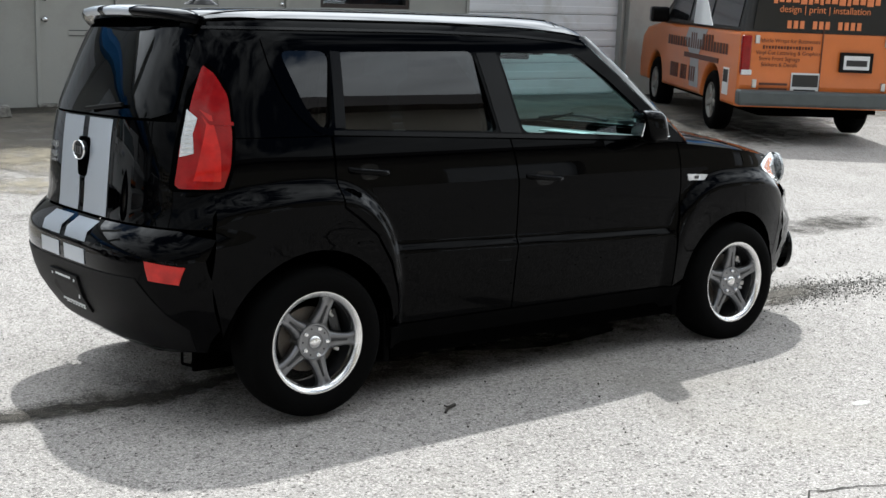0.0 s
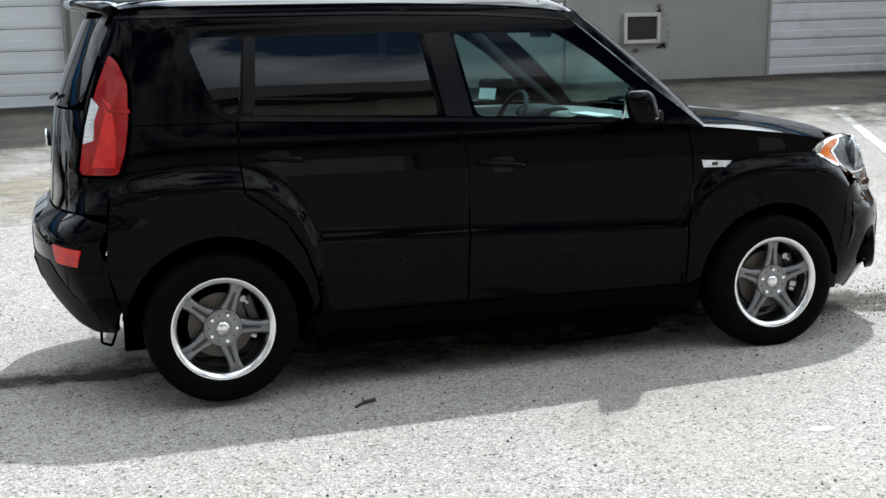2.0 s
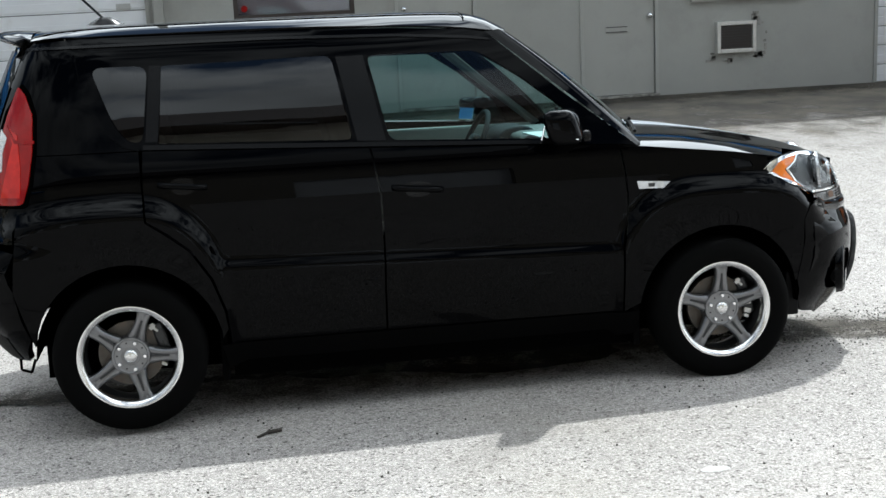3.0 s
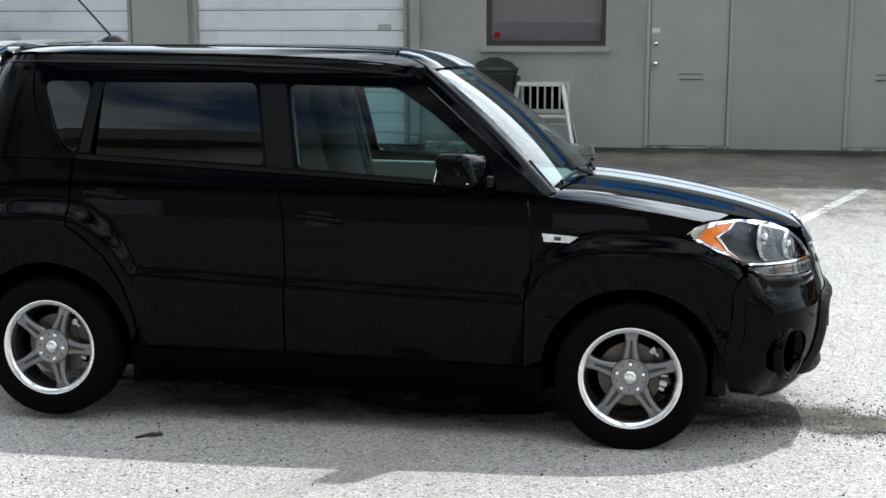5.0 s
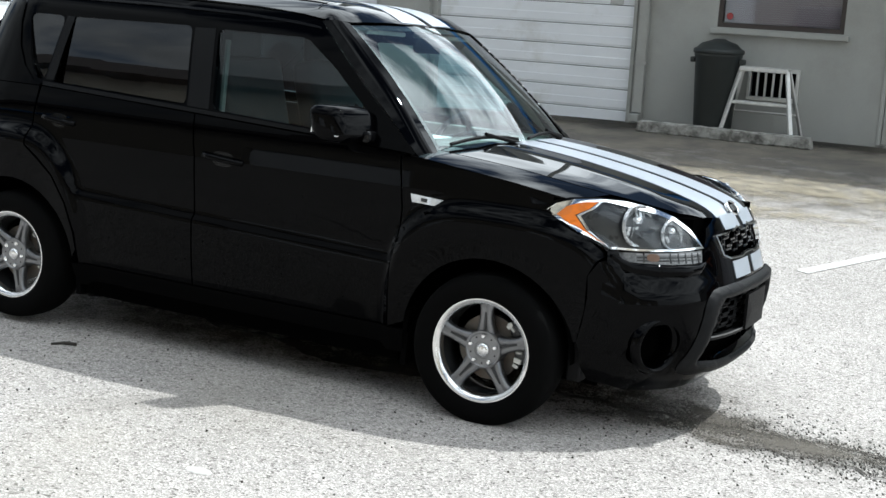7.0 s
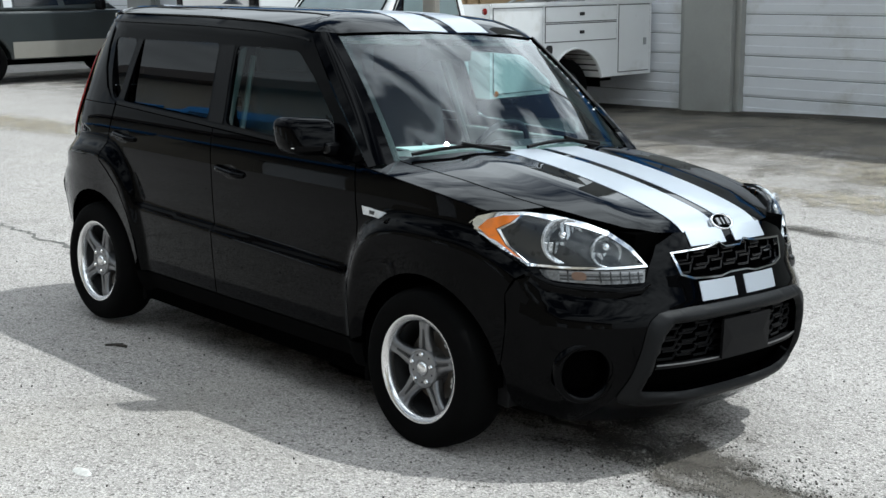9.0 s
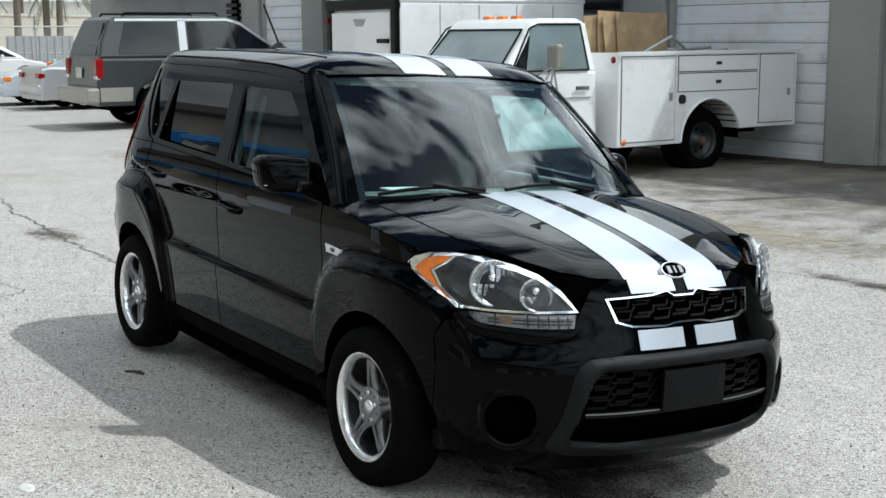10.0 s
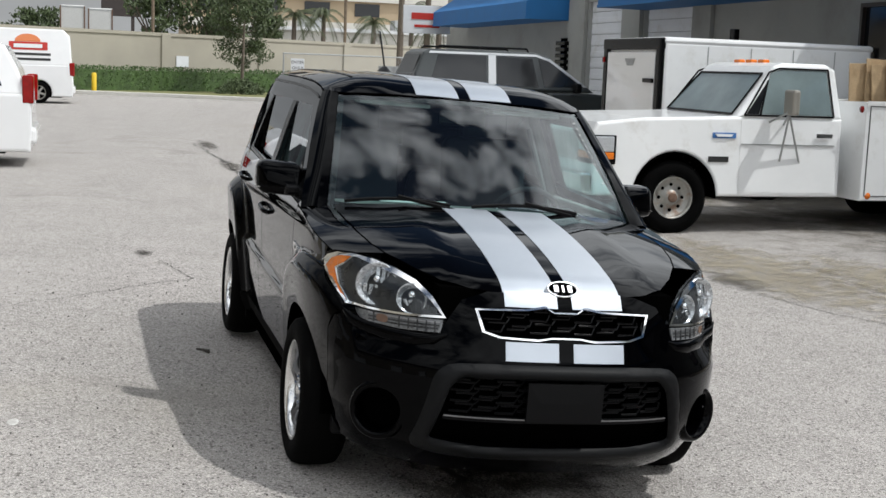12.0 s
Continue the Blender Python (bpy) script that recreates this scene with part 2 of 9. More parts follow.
M = {
    # oil stains; kept extra dark to paint in the shade under the car
    "oil_shade": stain_material("oil_and_painted_shade", (0.05, 0.046, 0.04), (0.12, 0.108, 0.092)),
    "brown_dirt": stain_material("dry_brown_dirt", (0.27, 0.235, 0.175), (0.36, 0.32, 0.245)),
    "asphalt": ground_material(),
    "paint": gloss_black("black_paint", (0.0004, 0.0004, 0.0006), 0.0065, 5.2),
    "plastic": material("black_plastic", (0.003, 0.003, 0.0034), 0.55, fine=0.25, fine_scale=500, bump=0.15, specular=0.12),
    "sill_black": material("dusty_sill_black", (0.0012, 0.0012, 0.0013), 0.75, specular=0.03, spots=0.3, scale=6),
    "soft_black": material("satin_black_trim", (0.002, 0.002, 0.0024), 0.25, specular=0.18),
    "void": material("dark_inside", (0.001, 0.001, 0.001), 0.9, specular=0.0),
    "stripe": material("silver_vinyl", (0.48, 0.52, 0.575), 0.34, 0.45, 0.25, spots=0.03, scale=6),
    "chrome": material("chrome", (0.86, 0.87, 0.88), 0.09, 1.0, spots=0.05, scale=40),
    "alloy": material("machined_alloy", (0.80, 0.80, 0.80), 0.22, 1.0, spots=0.08, scale=30),
    "alloy_grey": material("painted_alloy", (0.20, 0.202, 0.21), 0.36, 0.85, spots=0.14, scale=18, fine=0.08),
    "tyre": material("tyre_rubber", (0.0022, 0.0022, 0.0022), 0.85, specular=0.05, spots=0.3, scale=9, fine=0.3, fine_scale=180, bump=0.25),
    "bumper_grey": material("dull_dark_bumper", (0.085, 0.098, 0.10), 0.5, 0.2, spots=0.15, scale=6),
    "red_bright": material("bright_red_lens", (0.48, 0.011, 0.006), 0.2, 0, 0.45, spots=0.3, scale=18, specular=0.25),
    "disc": material("brake_disc", (0.12, 0.108, 0.095), 0.5, 0.4, spots=0.3, scale=14, stain=(0.12, 0.09, 0.07), stain_scale=12, stain_at=0.55),
    "amber": material("amber_lens", (0.80, 0.20, 0.02), 0.12, 0, 0.6, spots=0.1, scale=30),
    "red": material("red_lens", (0.25, 0.0025, 0.002), 0.16, 0, 0.30, spots=0.25, scale=14, specular=0.25),
    "clear_lens": material("clear_lens", (0.62, 0.64, 0.66), 0.08, 0.3, 0.8, spots=0.2, scale=60),
    "reflector": material("lamp_reflector", (0.46, 0.475, 0.49), 0.26, 0.6, spots=0.35, scale=45),
    "hub_metal": material("dull_hub_metal", (0.24, 0.242, 0.25), 0.38, 0.85, spots=0.15, scale=20),
    "caliper": material("brake_caliper_metal", (0.20, 0.20, 0.19), 0.4, 0.6, spots=0.3, scale=30),
    "alloy_dark": material("dirty_inner_rim", (0.04, 0.041, 0.043), 0.42, 0.5, spots=0.3, scale=15),
    "grained": material("grained_grey_black_plastic", (0.0055, 0.0058, 0.0064), 0.5, fine=0.25, fine_scale=500, bump=0.15, specular=0.13),
    "lamp_dark": material("lamp_housing", (0.022, 0.023, 0.025), 0.3, 0.2, spots=0.3, scale=25),
    "windscreen": pane_material("windscreen_glass", (0.76, 0.93, 0.91), -0.01, 1.8),
    "front_glass": pane_material("front_door_glass", (0.52, 0.69, 0.69), 0.008, 1.5),
    "tint_glass": pane_material("privacy_glass", (0.03, 0.035, 0.04), 0.035, 1.5),
    "rear_glass": pane_material("rear_window_glass", (0.03, 0.035, 0.04), -0.012, 1.33),
    "smoked_lens": material("ribbed_lower_lens", (0.13, 0.135, 0.14), 0.14, 0.0, 0.3, spots=0.5, scale=90),
    "cab_glass": material("pale_cab_glass", (0.17, 0.215, 0.22), 0.07, 0.0, 0.8, spots=0.25, scale=1.6),
    "lamp_glass": pane_material("lamp_cover", (0.92, 0.94, 0.95), -0.01),
    "cabin_dark": material("cabin_cloth", (0.014, 0.016, 0.022), 0.85, spots=0.15, scale=14, fine=0.08, fine_scale=60),
    "cabin_trim": material("grey_pillar_trim", (0.13, 0.135, 0.132), 0.6, spots=0.06, scale=9, fine=0.05, fine_scale=80),
    "cabin_grey": material("cabin_plastic", (0.30, 0.31, 0.30), 0.7, spots=0.06, scale=9, fine=0.04, fine_scale=60),
    "paper": material("white_paper", (0.78, 0.80, 0.80), 0.7, spots=0.05, scale=8),
    "wall": material("grey_painted_block", (0.355, 0.36, 0.338), 0.75, spots=0.07, scale=1.2, fine=0.05, fine_scale=90, bump=0.3,
                     stain=(0.30, 0.30, 0.278), stain_scale=0.9, stain_at=0.58),
    "wall_far": material("beige_painted_block", (0.38, 0.35, 0.285), 0.8, spots=0.08, scale=0.6, fine=0.05, fine_scale=60),
    "door_paint": material("grey_door_paint", (0.365, 0.37, 0.348), 0.5, spots=0.05, scale=2.0, stain=(0.33, 0.33, 0.31), stain_scale=2.5, stain_at=0.6),
    "white_door": material("white_garage_steel", (0.80, 0.82, 0.85), 0.45, spots=0.05, scale=1.5, fine=0.03, stain=(0.62, 0.62, 0.60), stain_scale=1.6, stain_at=0.62),
    "joint": material("dark_joint", (0.06, 0.06, 0.06), 0.8),
    "white_paint": material("white_vehicle_paint", (0.86, 0.87, 0.87), 0.3, 0, 0.6, spots=0.04, scale=2.0, stain=(0.68, 0.67, 0.64), stain_scale=2.2, stain_at=0.63),
    "white_gloss": material("clean_white_paint", (0.82, 0.82, 0.82), 0.25, 0, 0.8, spots=0.03, scale=2.0),
    "silver": material("silver_paint", (0.55, 0.56, 0.57), 0.3, 0.6, 0.6, spots=0.05, scale=3),
    "pale_blue": material("pale_silver_blue_paint", (0.60, 0.65, 0.68), 0.3, 0.3, 0.6, spots=0.05, scale=3),
    "suv_grey": material("dark_green_grey_paint", (0.030, 0.036, 0.037), 0.3, 0.1, 0.35, spots=0.1, scale=3),
    "suv_tan": material("tan_grey_cladding", (0.30, 0.285, 0.25), 0.4, 0.2, 0.4, spots=0.08, scale=3),
    "orange": material("orange_wrap", (0.66, 0.17, 0.03), 0.35, 0, 0.5, spots=0.08, scale=2.5, fine=0.03),
    "wrap_grey": material("grey_wrap_print", (0.36, 0.37, 0.38), 0.4, 0, 0.4, spots=0.15, scale=6),
    "ink": material("dark_brown_ink", (0.10, 0.03, 0.015), 0.5),
    "ink_black": material("black_ink", (0.02, 0.02, 0.02), 0.5),
    "ink_red": material("red_ink", (0.50, 0.03, 0.02), 0.5),
    "ink_blue": material("blue_ink", (0.05, 0.16, 0.42), 0.5),
    "ink_orange": material("orange_ink", (0.70, 0.22, 0.08), 0.5),
    "steel_wheel": material("worn_steel_wheel", (0.34, 0.335, 0.31), 0.45, 0.5, spots=0.2, scale=20, stain=(0.22, 0.12, 0.07), stain_scale=9, stain_at=0.6),
    "rust": material("rusty_steel", (0.16, 0.10, 0.07), 0.8, 0.2, spots=0.35, scale=12),
    "grey_steel": material("galvanised_steel", (0.42, 0.43, 0.43), 0.45, 0.7, spots=0.12, scale=10),
    "aluminium": material("dull_aluminium", (0.62, 0.62, 0.60), 0.45, 0.6, spots=0.12, scale=15, fine=0.05),
    "bin": material("dark_green_black_plastic", (0.018, 0.022, 0.021), 0.5, spots=0.15, scale=8, fine=0.2, bump=0.2),
    "concrete": material("weathered_concrete", (0.34, 0.335, 0.31), 0.9, spots=0.2, scale=6, fine=0.15, fine_scale=120, bump=0.5,
                         stain=(0.10, 0.095, 0.085), stain_scale=7, stain_at=0.5),
    "kerb": material("pale_kerb_concrete", (0.62, 0.60, 0.56), 0.85, spots=0.1, scale=3, fine=0.1),
    "line": material("worn_white_line", (0.68, 0.68, 0.66), 0.8, spots=0.15, scale=10, fine=0.2, fine_scale=90, stain=(0.42, 0.40, 0.37), stain_scale=9, stain_at=0.56),
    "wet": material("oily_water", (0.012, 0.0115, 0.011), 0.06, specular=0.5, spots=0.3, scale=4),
    "crack": material("crack_dirt", (0.035, 0.03, 0.025), 0.95, spots=0.4, scale=25),
    "oil": material("oil_stained_asphalt", (0.085, 0.082, 0.075), 0.85, spots=0.35, scale=4, fine=0.3, fine_scale=140, stain=(0.19, 0.18, 0.165), stain_scale=3.0, stain_at=0.5),
    "apron": stain_material("shop_front_dirt", (0.125, 0.116, 0.102), (0.215, 0.192, 0.158), (5.5, 2.4)),
    "wall_foot": stain_material("damp_wall_foot_dirt", (0.045, 0.042, 0.036), (0.09, 0.08, 0.065), (8.95, 0.5)),
    "awning": material("blue_awning_cloth", (0.02, 0.16, 0.42), 0.6, spots=0.1, scale=2, fine=0.05),
    "awning_white": material("white_sign_face", (0.72, 0.73, 0.74), 0.5, spots=0.04, scale=4),
    "ply": material("plywood", (0.46, 0.33, 0.19), 0.75, spots=0.2, scale=5, fine=0.12, fine_scale=60, stain=(0.34, 0.23, 0.12), stain_scale=3, stain_at=0.55),
    "window_dark": material("dark_window", (0.010, 0.011, 0.013), 0.06, 0, 0.0, spots=0.3, scale=1.5),
    "blind": material("mauve_blind", (0.25, 0.205, 0.215), 0.8, spots=0.04, scale=2),
    "frame_brown": material("dark_brown_frame", (0.035, 0.026, 0.023), 0.4, spots=0.1, scale=20),
    "yellow": material("yellow_paint", (0.75, 0.50, 0.02), 0.5, spots=0.08, scale=10),
    "leaf": material("hedge_leaf", (0.065, 0.115, 0.03), 0.5, random_tint=0.0, spots=0.4, scale=3.0, fine=0.3, fine_scale=20),
    "leaf_tree": material("tree_leaf", (0.06, 0.085, 0.03), 0.5, spots=0.4, scale=2.0, fine=0.3, fine_scale=20),
    "leaf_bush": material("grey_green_bush_leaf", (0.085, 0.115, 0.05), 0.6, spots=0.35, scale=4.0, fine=0.2, fine_scale=30),
    "palm": material("palm_frond", (0.06, 0.075, 0.025), 0.5, spots=0.4, scale=2.0),
    "bark": material("grey_bark", (0.14, 0.115, 0.09), 0.9, spots=0.3, scale=8, fine=0.2, fine_scale=60, bump=0.8),
    "grass": material("dry_grass", (0.16, 0.16, 0.06), 0.9, spots=0.3, scale=2, fine=0.35, fine_scale=60, bump=0.6),
    "tan_wall": material("dull_tan_stucco", (0.27, 0.245, 0.20), 0.85, spots=0.12, scale=0.5, fine=0.08, fine_scale=40),
    "white_wall": material("white_far_wall", (0.62, 0.60, 0.55), 0.8, spots=0.06, scale=0.5),
    "brown_wall": material("tan_far_wall", (0.42, 0.33, 0.22), 0.8, spots=0.08, scale=0.4),
    "wood_post": material("weathered_wood", (0.17, 0.13, 0.09), 0.9, spots=0.3, scale=6, fine=0.2, fine_scale=80),
}

# ---- building helpers ----
from mathutils import geometry


def part(name, bm, mat, parent=None, label="", smooth=False):
    me = bpy.data.meshes.new(name)
    bm.to_mesh(me)
    bm.free()
    me.materials.append(mat)
    if smooth:
        me.shade_smooth()
    ob = new(name, me)
    ob.parent = parent
    if label:
        tagged(ob, label)
    return ob


def thing(name, m, label, category, group="", kind=""):
    ob = new(name)
    ob.matrix_world = m
    return tagged(ob, label, category, group, kind)


def box(bm, c, s, m=None, bevel=0.0, seg=2):
    """A box with centre c and sizes s, its edges rounded by bevel."""
    made = bmesh.ops.create_cube(bm, size=1.0, matrix=(m or Matrix()) @ Matrix.Translation(c) @ Matrix.Diagonal((*s, 1)))["verts"]
    if bevel:
        edges = list({e for v in made for e in v.link_edges})
        bmesh.ops.bevel(bm, geom=edges, offset=bevel, segments=seg, affect="EDGES", profile=0.5)
    return bm


def boxes(*items, bevel=0.0):
    bm = bmesh.new()
    for c, s in items:
        box(bm, c, s, None, bevel)
    return bm


def rod(bm, a, b, r, seg=10, r2=None):
    """A round bar from a to b."""
    a, b = Vector(a), Vector(b)
    d = b - a
    m = Matrix.Translation((a + b) / 2) @ d.to_track_quat("Z", "Y").to_matrix().to_4x4()
    bmesh.ops.create_cone(bm, cap_ends=True, segments=seg, radius1=r, radius2=r if r2 is None else r2, depth=d.length, matrix=m)
    return bm


def rods(*items, seg=8):
    bm = bmesh.new()
    for a, b, r in items:
        rod(bm, a, b, r, seg)
    return bm


def lathe(bm, profile, seg=40, m=None, turn=360.0):
    """Turns a profile of (radius, along) about the y axis."""
    m = m or Matrix()
    rings = []
    full = turn >= 359.9
    n = seg if full else seg + 1
    for i in range(n):
        a = radians(turn) * i / seg
        rings.append([bm.verts.new(m @ Vector((r * math.cos(a), y, r * math.sin(a)))) for r, y in profile])
    for i in range(seg):
        p, q = rings[i], rings[(i + 1) % n]
        for j in range(len(profile) - 1):
            if profile[j][0] < 1e-6 and profile[j + 1][0] < 1e-6:
                continue
            vs = [p[j], q[j], q[j + 1], p[j + 1]]
            if profile[j][0] < 1e-6:
                vs = [p[j], q[j + 1], p[j + 1]]
            elif profile[j + 1][0] < 1e-6:
                vs = [p[j], q[j], p[j + 1]]
            bm.faces.new(vs)
    bmesh.ops.recalc_face_normals(bm, faces=bm.faces[:])
    return bm


def prism(bm, pts, fn0, fn1, bevel=0.0):
    """A closed body between two copies of an outline: fn0 and fn1 take an outline point to its place on either end."""
    a, b = [bm.verts.new(fn0(p)) for p in pts], [bm.verts.new(fn1(p)) for p in pts]
    made = [bm.faces.new(a), bm.faces.new(list(reversed(b)))]
    for i in range(len(pts)):
        j = (i + 1) % len(pts)
        made.append(bm.faces.new((a[j], a[i], b[i], b[j])))
    bmesh.ops.recalc_face_normals(bm, faces=made)
    if bevel:
        edges = list({e for f in made[:2] for e in f.edges})
        bmesh.ops.bevel(bm, geom=edges, offset=bevel, segments=3, affect="EDGES", profile=0.5)
    return bm


def slab(pts, y0, y1, bevel=0.0):
    """An outline in (x, z), given thickness from y0 to y1."""
    return prism(bmesh.new(), pts, lambda p: (p[0], y0, p[1]), lambda p: (p[0], y1, p[1]), bevel)


def rounded(pts, times=2, keep=0.22):
    """An outline with its corners cut round."""
    for _ in range(times):
        out = []
        for i, p in enumerate(pts):
            q = pts[(i + 1) % len(pts)]
            out += [tuple(a + (b - a) * keep for a, b in zip(p, q)), tuple(a + (b - a) * (1 - keep) for a, b in zip(p, q))]
        pts = out
    return pts


def corners(pts, r):
    """An outline with its corners rounded by about r."""
    out = []
    for i, p in enumerate(pts):
        a, b = Vector(pts[i - 1]), Vector(pts[(i + 1) % len(pts)])
        p = Vector(p)
        u, v = p + (a - p).normalized() * min(r, (a - p).length * 0.45), p + (b - p).normalized() * min(r, (b - p).length * 0.45)
        out += [tuple(u * (1 - t) ** 2 + p * 2 * t * (1 - t) + v * t * t) for t in (0, 0.25, 0.5, 0.75, 1)]
    return out


def dense(pts, step, closed=True):
    out = []
    for i in range(len(pts) if closed else len(pts) - 1):
        p, q = pts[i], pts[(i + 1) % len(pts)]
        n = max(1, int(math.hypot(q[0] - p[0], q[1] - p[1]) / step))
        out += [(p[0] + (q[0] - p[0]) * k / n, p[1] + (q[1] - p[1]) * k / n) for k in range(n)]
    return out if closed else out + [pts[-1]]


def inside(p, poly):
    hit, (x, y) = False, p
    for i in range(len(poly)):
        (x1, y1), (x2, y2) = poly[i], poly[i - 1]
        if (y1 > y) != (y2 > y) and x < (x2 - x1) * (y - y1) / (y2 - y1) + x1:
            hit = not hit
    return hit


def sheet(outline, fn, step=0.05, holes=(), depth=0.012, centre=(0, 0, 0.7), bm=None):
    """A panel: an outline in two coordinates, with holes, laid on the surface fn, its rim turned in by depth."""
    bm = bm or bmesh.new()
    loops = [dense(outline, step)] + [dense(h, step) for h in holes]
    pts, edges = [], []
    for lp in loops:
        k = len(pts)
        pts += lp
        edges += [(k + i, k + (i + 1) % len(lp)) for i in range(len(lp))]
    rim = np.array(pts)
    xs, ys = [p[0] for p in loops[0]], [p[1] for p in loops[0]]
    nx, ny = max(1, int((max(xs) - min(xs)) / step)), max(1, int((max(ys) - min(ys)) / step))
    for i in range(nx + 1):
        for j in range(ny + 1):
            p = (min(xs) + (i + 0.5) * (max(xs) - min(xs)) / nx, min(ys) + (j + 0.5) * (max(ys) - min(ys)) / ny)
            if inside(p, loops[0]) and not any(inside(p, h) for h in loops[1:]):
                if np.min(np.hypot(rim[:, 0] - p[0], rim[:, 1] - p[1])) > step * 0.45:
                    pts.append(p)
    v2, _, tris, _, _, _ = geometry.delaunay_2d_cdt([Vector(p) for p in pts], edges, [], 1, 1e-6)
    tris = [t for t in tris if (lambda c: inside(c, loops[0]) and not any(inside(c, h) for h in loops[1:]))(
        (sum(v2[i][0] for i in t) / 3, sum(v2[i][1] for i in t) / 3))]
    vs = [bm.verts.new(fn(v[0], v[1])) for v in v2]
    faces = [bm.faces.new([vs[i] for i in t]) for t in tris]
    bm.normal_update()
    c = Vector(centre)
    if sum(f.normal.dot(f.calc_center_median() - c) * f.calc_area() for f in faces) < 0:
        bmesh.ops.reverse_faces(bm, faces=faces)
        bm.normal_update()
    if depth:
        rim_edges = [e for f in faces for e in f.edges if len(e.link_faces) == 1]
        twin = {}
        for e in rim_edges:
            for v in e.verts:
                if v not in twin:
                    twin[v] = (bm.verts.new(v.co), bm.verts.new(v.co - v.normal * depth))
        for e in rim_edges:
            l = e.link_loops[0]
            a, b = l.vert, l.link_loop_next.vert
            bm.faces.new((twin[b][0], twin[a][0], twin[a][1], twin[b][1]))
    loose = [v for v in bm.verts if not v.link_faces]
    bmesh.ops.delete(bm, geom=loose, context="VERTS")
    return bm


def curve(xs, ys):
    """A smooth function through given nodes, flat beyond them."""
    n = len(xs)
    d = [(ys[i + 1] - ys[i]) / (xs[i + 1] - xs[i]) for i in range(n - 1)]
    m = [d[0]] + [0.0 if d[i - 1] * d[i] <= 0 else 2 * d[i - 1] * d[i] / (d[i - 1] + d[i]) for i in range(1, n - 1)] + [d[-1]]

    def f(x):
        if x <= xs[0]:
            return ys[0]
        if x >= xs[-1]:
            return ys[-1]
        i = 0
        while xs[i + 1] < x:
            i += 1
        h = xs[i + 1] - xs[i]
        t = (x - xs[i]) / h
        a, b = t * t * (3 - 2 * t), t * t * (t - 1)
        return ys[i] * (1 - a) + ys[i + 1] * a + h * (m[i] * t * (1 - t) ** 2 + m[i + 1] * b)
    return f


def letters(text, size, m, mat, parent, name="lettering", depth=0.002, label=""):
    """Raised lettering in the built-in font, its baseline's middle at m."""
    cu = bpy.data.curves.new(name, "FONT")
    cu.body, cu.size, cu.align_x, cu.extrude = text, size, "CENTER", depth
    tmp = new("tmp_text", cu)
    bpy.context.view_layer.update()
    me = bpy.data.meshes.new_from_object(tmp.evaluated_get(bpy.context.evaluated_depsgraph_get()))
    bpy.data.objects.remove(tmp)
    me.name = name
    me.materials.clear()
    me.materials.append(mat)
    me.transform(m)
    ob = new(name, me)
    ob.parent = parent
    if label:
        tagged(ob, label)
    return ob


# ---- ground ----
_prof = curve([-30, -8, -5, -2, -0.86, 0.86, 2.5, 4.0, 7.0, 9.7, 14], [0.45, 0.30, 0.20, 0.062, 0.0, -0.093, -0.10, -0.05, 0.06, 0.15, 0.15])
_fade = curve([-40, -15, -6, -2, 4, 12, 30], [0.0, 0.1, 0.35, 1.0, 1.0, 0.7, 0.2])


def ground_z(x, y):
    """The lot's height: a shallow drain runs under the car, and the lot rises to both sides of it."""
    near = sum(_prof(y + d) for d in (-0.5, -0.25, 0, 0.25, 0.5)) / 5
    return near * _fade(x)


def build_ground():
    def steps(a):
        core = list(np.arange(-14, 14.01, 0.25))
        return [-a, -400, -250, -150, -100, -75, -60, -50, -42, -36, -30, -26, -23, -20, -18, -16] + core + [16, 18, 20, 24, 30, 40, 60, 100, 250, a]
    xs, ys = steps(1500), steps(1500)
    bm = bmesh.new()
    grid = [[bm.verts.new((x, y, ground_z(x, y))) for y in ys] for x in xs]
    for i in range(len(xs) - 1):
        for j in range(len(ys) - 1):
            bm.faces.new((grid[i][j], grid[i + 1][j], grid[i + 1][j + 1], grid[i][j + 1]))
    tagged(part("ground", bm, M["asphalt"], None, "sun-bleached pale grey asphalt lot with fine stone chips", True), category="ground", kind="structure")


build_ground()


def ribbon(points, widths, lift=0.004, step=0.06, rough=0.0, seed=1):
    """A strip along points on the ground, of given half-widths, with a ragged edge."""
    rnd = random.Random(seed)
    bm = bmesh.new()
    path, half = [], []
    for i in range(len(points) - 1):
        (x0, y0), (x1, y1) = points[i], points[i + 1]
        n = max(1, int(math.hypot(x1 - x0, y1 - y0) / step))
        for k in range(n):
            path.append((x0 + (x1 - x0) * k / n, y0 + (y1 - y0) * k / n))
            half.append(widths[i] + (widths[i + 1] - widths[i]) * k / n)
    path.append(points[-1])
    half.append(widths[-1])
    rows, drift = [], 0.0
    for i, (x, y) in enumerate(path):
        a, b = path[max(i - 1, 0)], path[min(i + 1, len(path) - 1)]
        d = Vector((b[0] - a[0], b[1] - a[1])).normalized()
        n = Vector((-d.y, d.x))
        drift = drift * 0.8 + rnd.uniform(-1, 1) * rough
        l, r = half[i] * (1 + rnd.uniform(-1, 1) * min(rough * 20, 0.6)), half[i] * (1 + rnd.uniform(-1, 1) * min(rough * 20, 0.6))
        row = []
        for s in (-l, 0.0, r):
            px, py = x + n.x * (s + drift), y + n.y * (s + drift)
            row.append(bm.verts.new((px, py, ground_z(px, py) + lift)))
        rows.append(row)
    for p, q in zip(rows, rows[1:]):
        bm.faces.new((p[0], q[0], q[1], p[1]))
        bm.faces.new((p[1], q[1], q[2], p[2]))
    bmesh.ops.recalc_face_normals(bm, faces=bm.faces[:])
    return bm


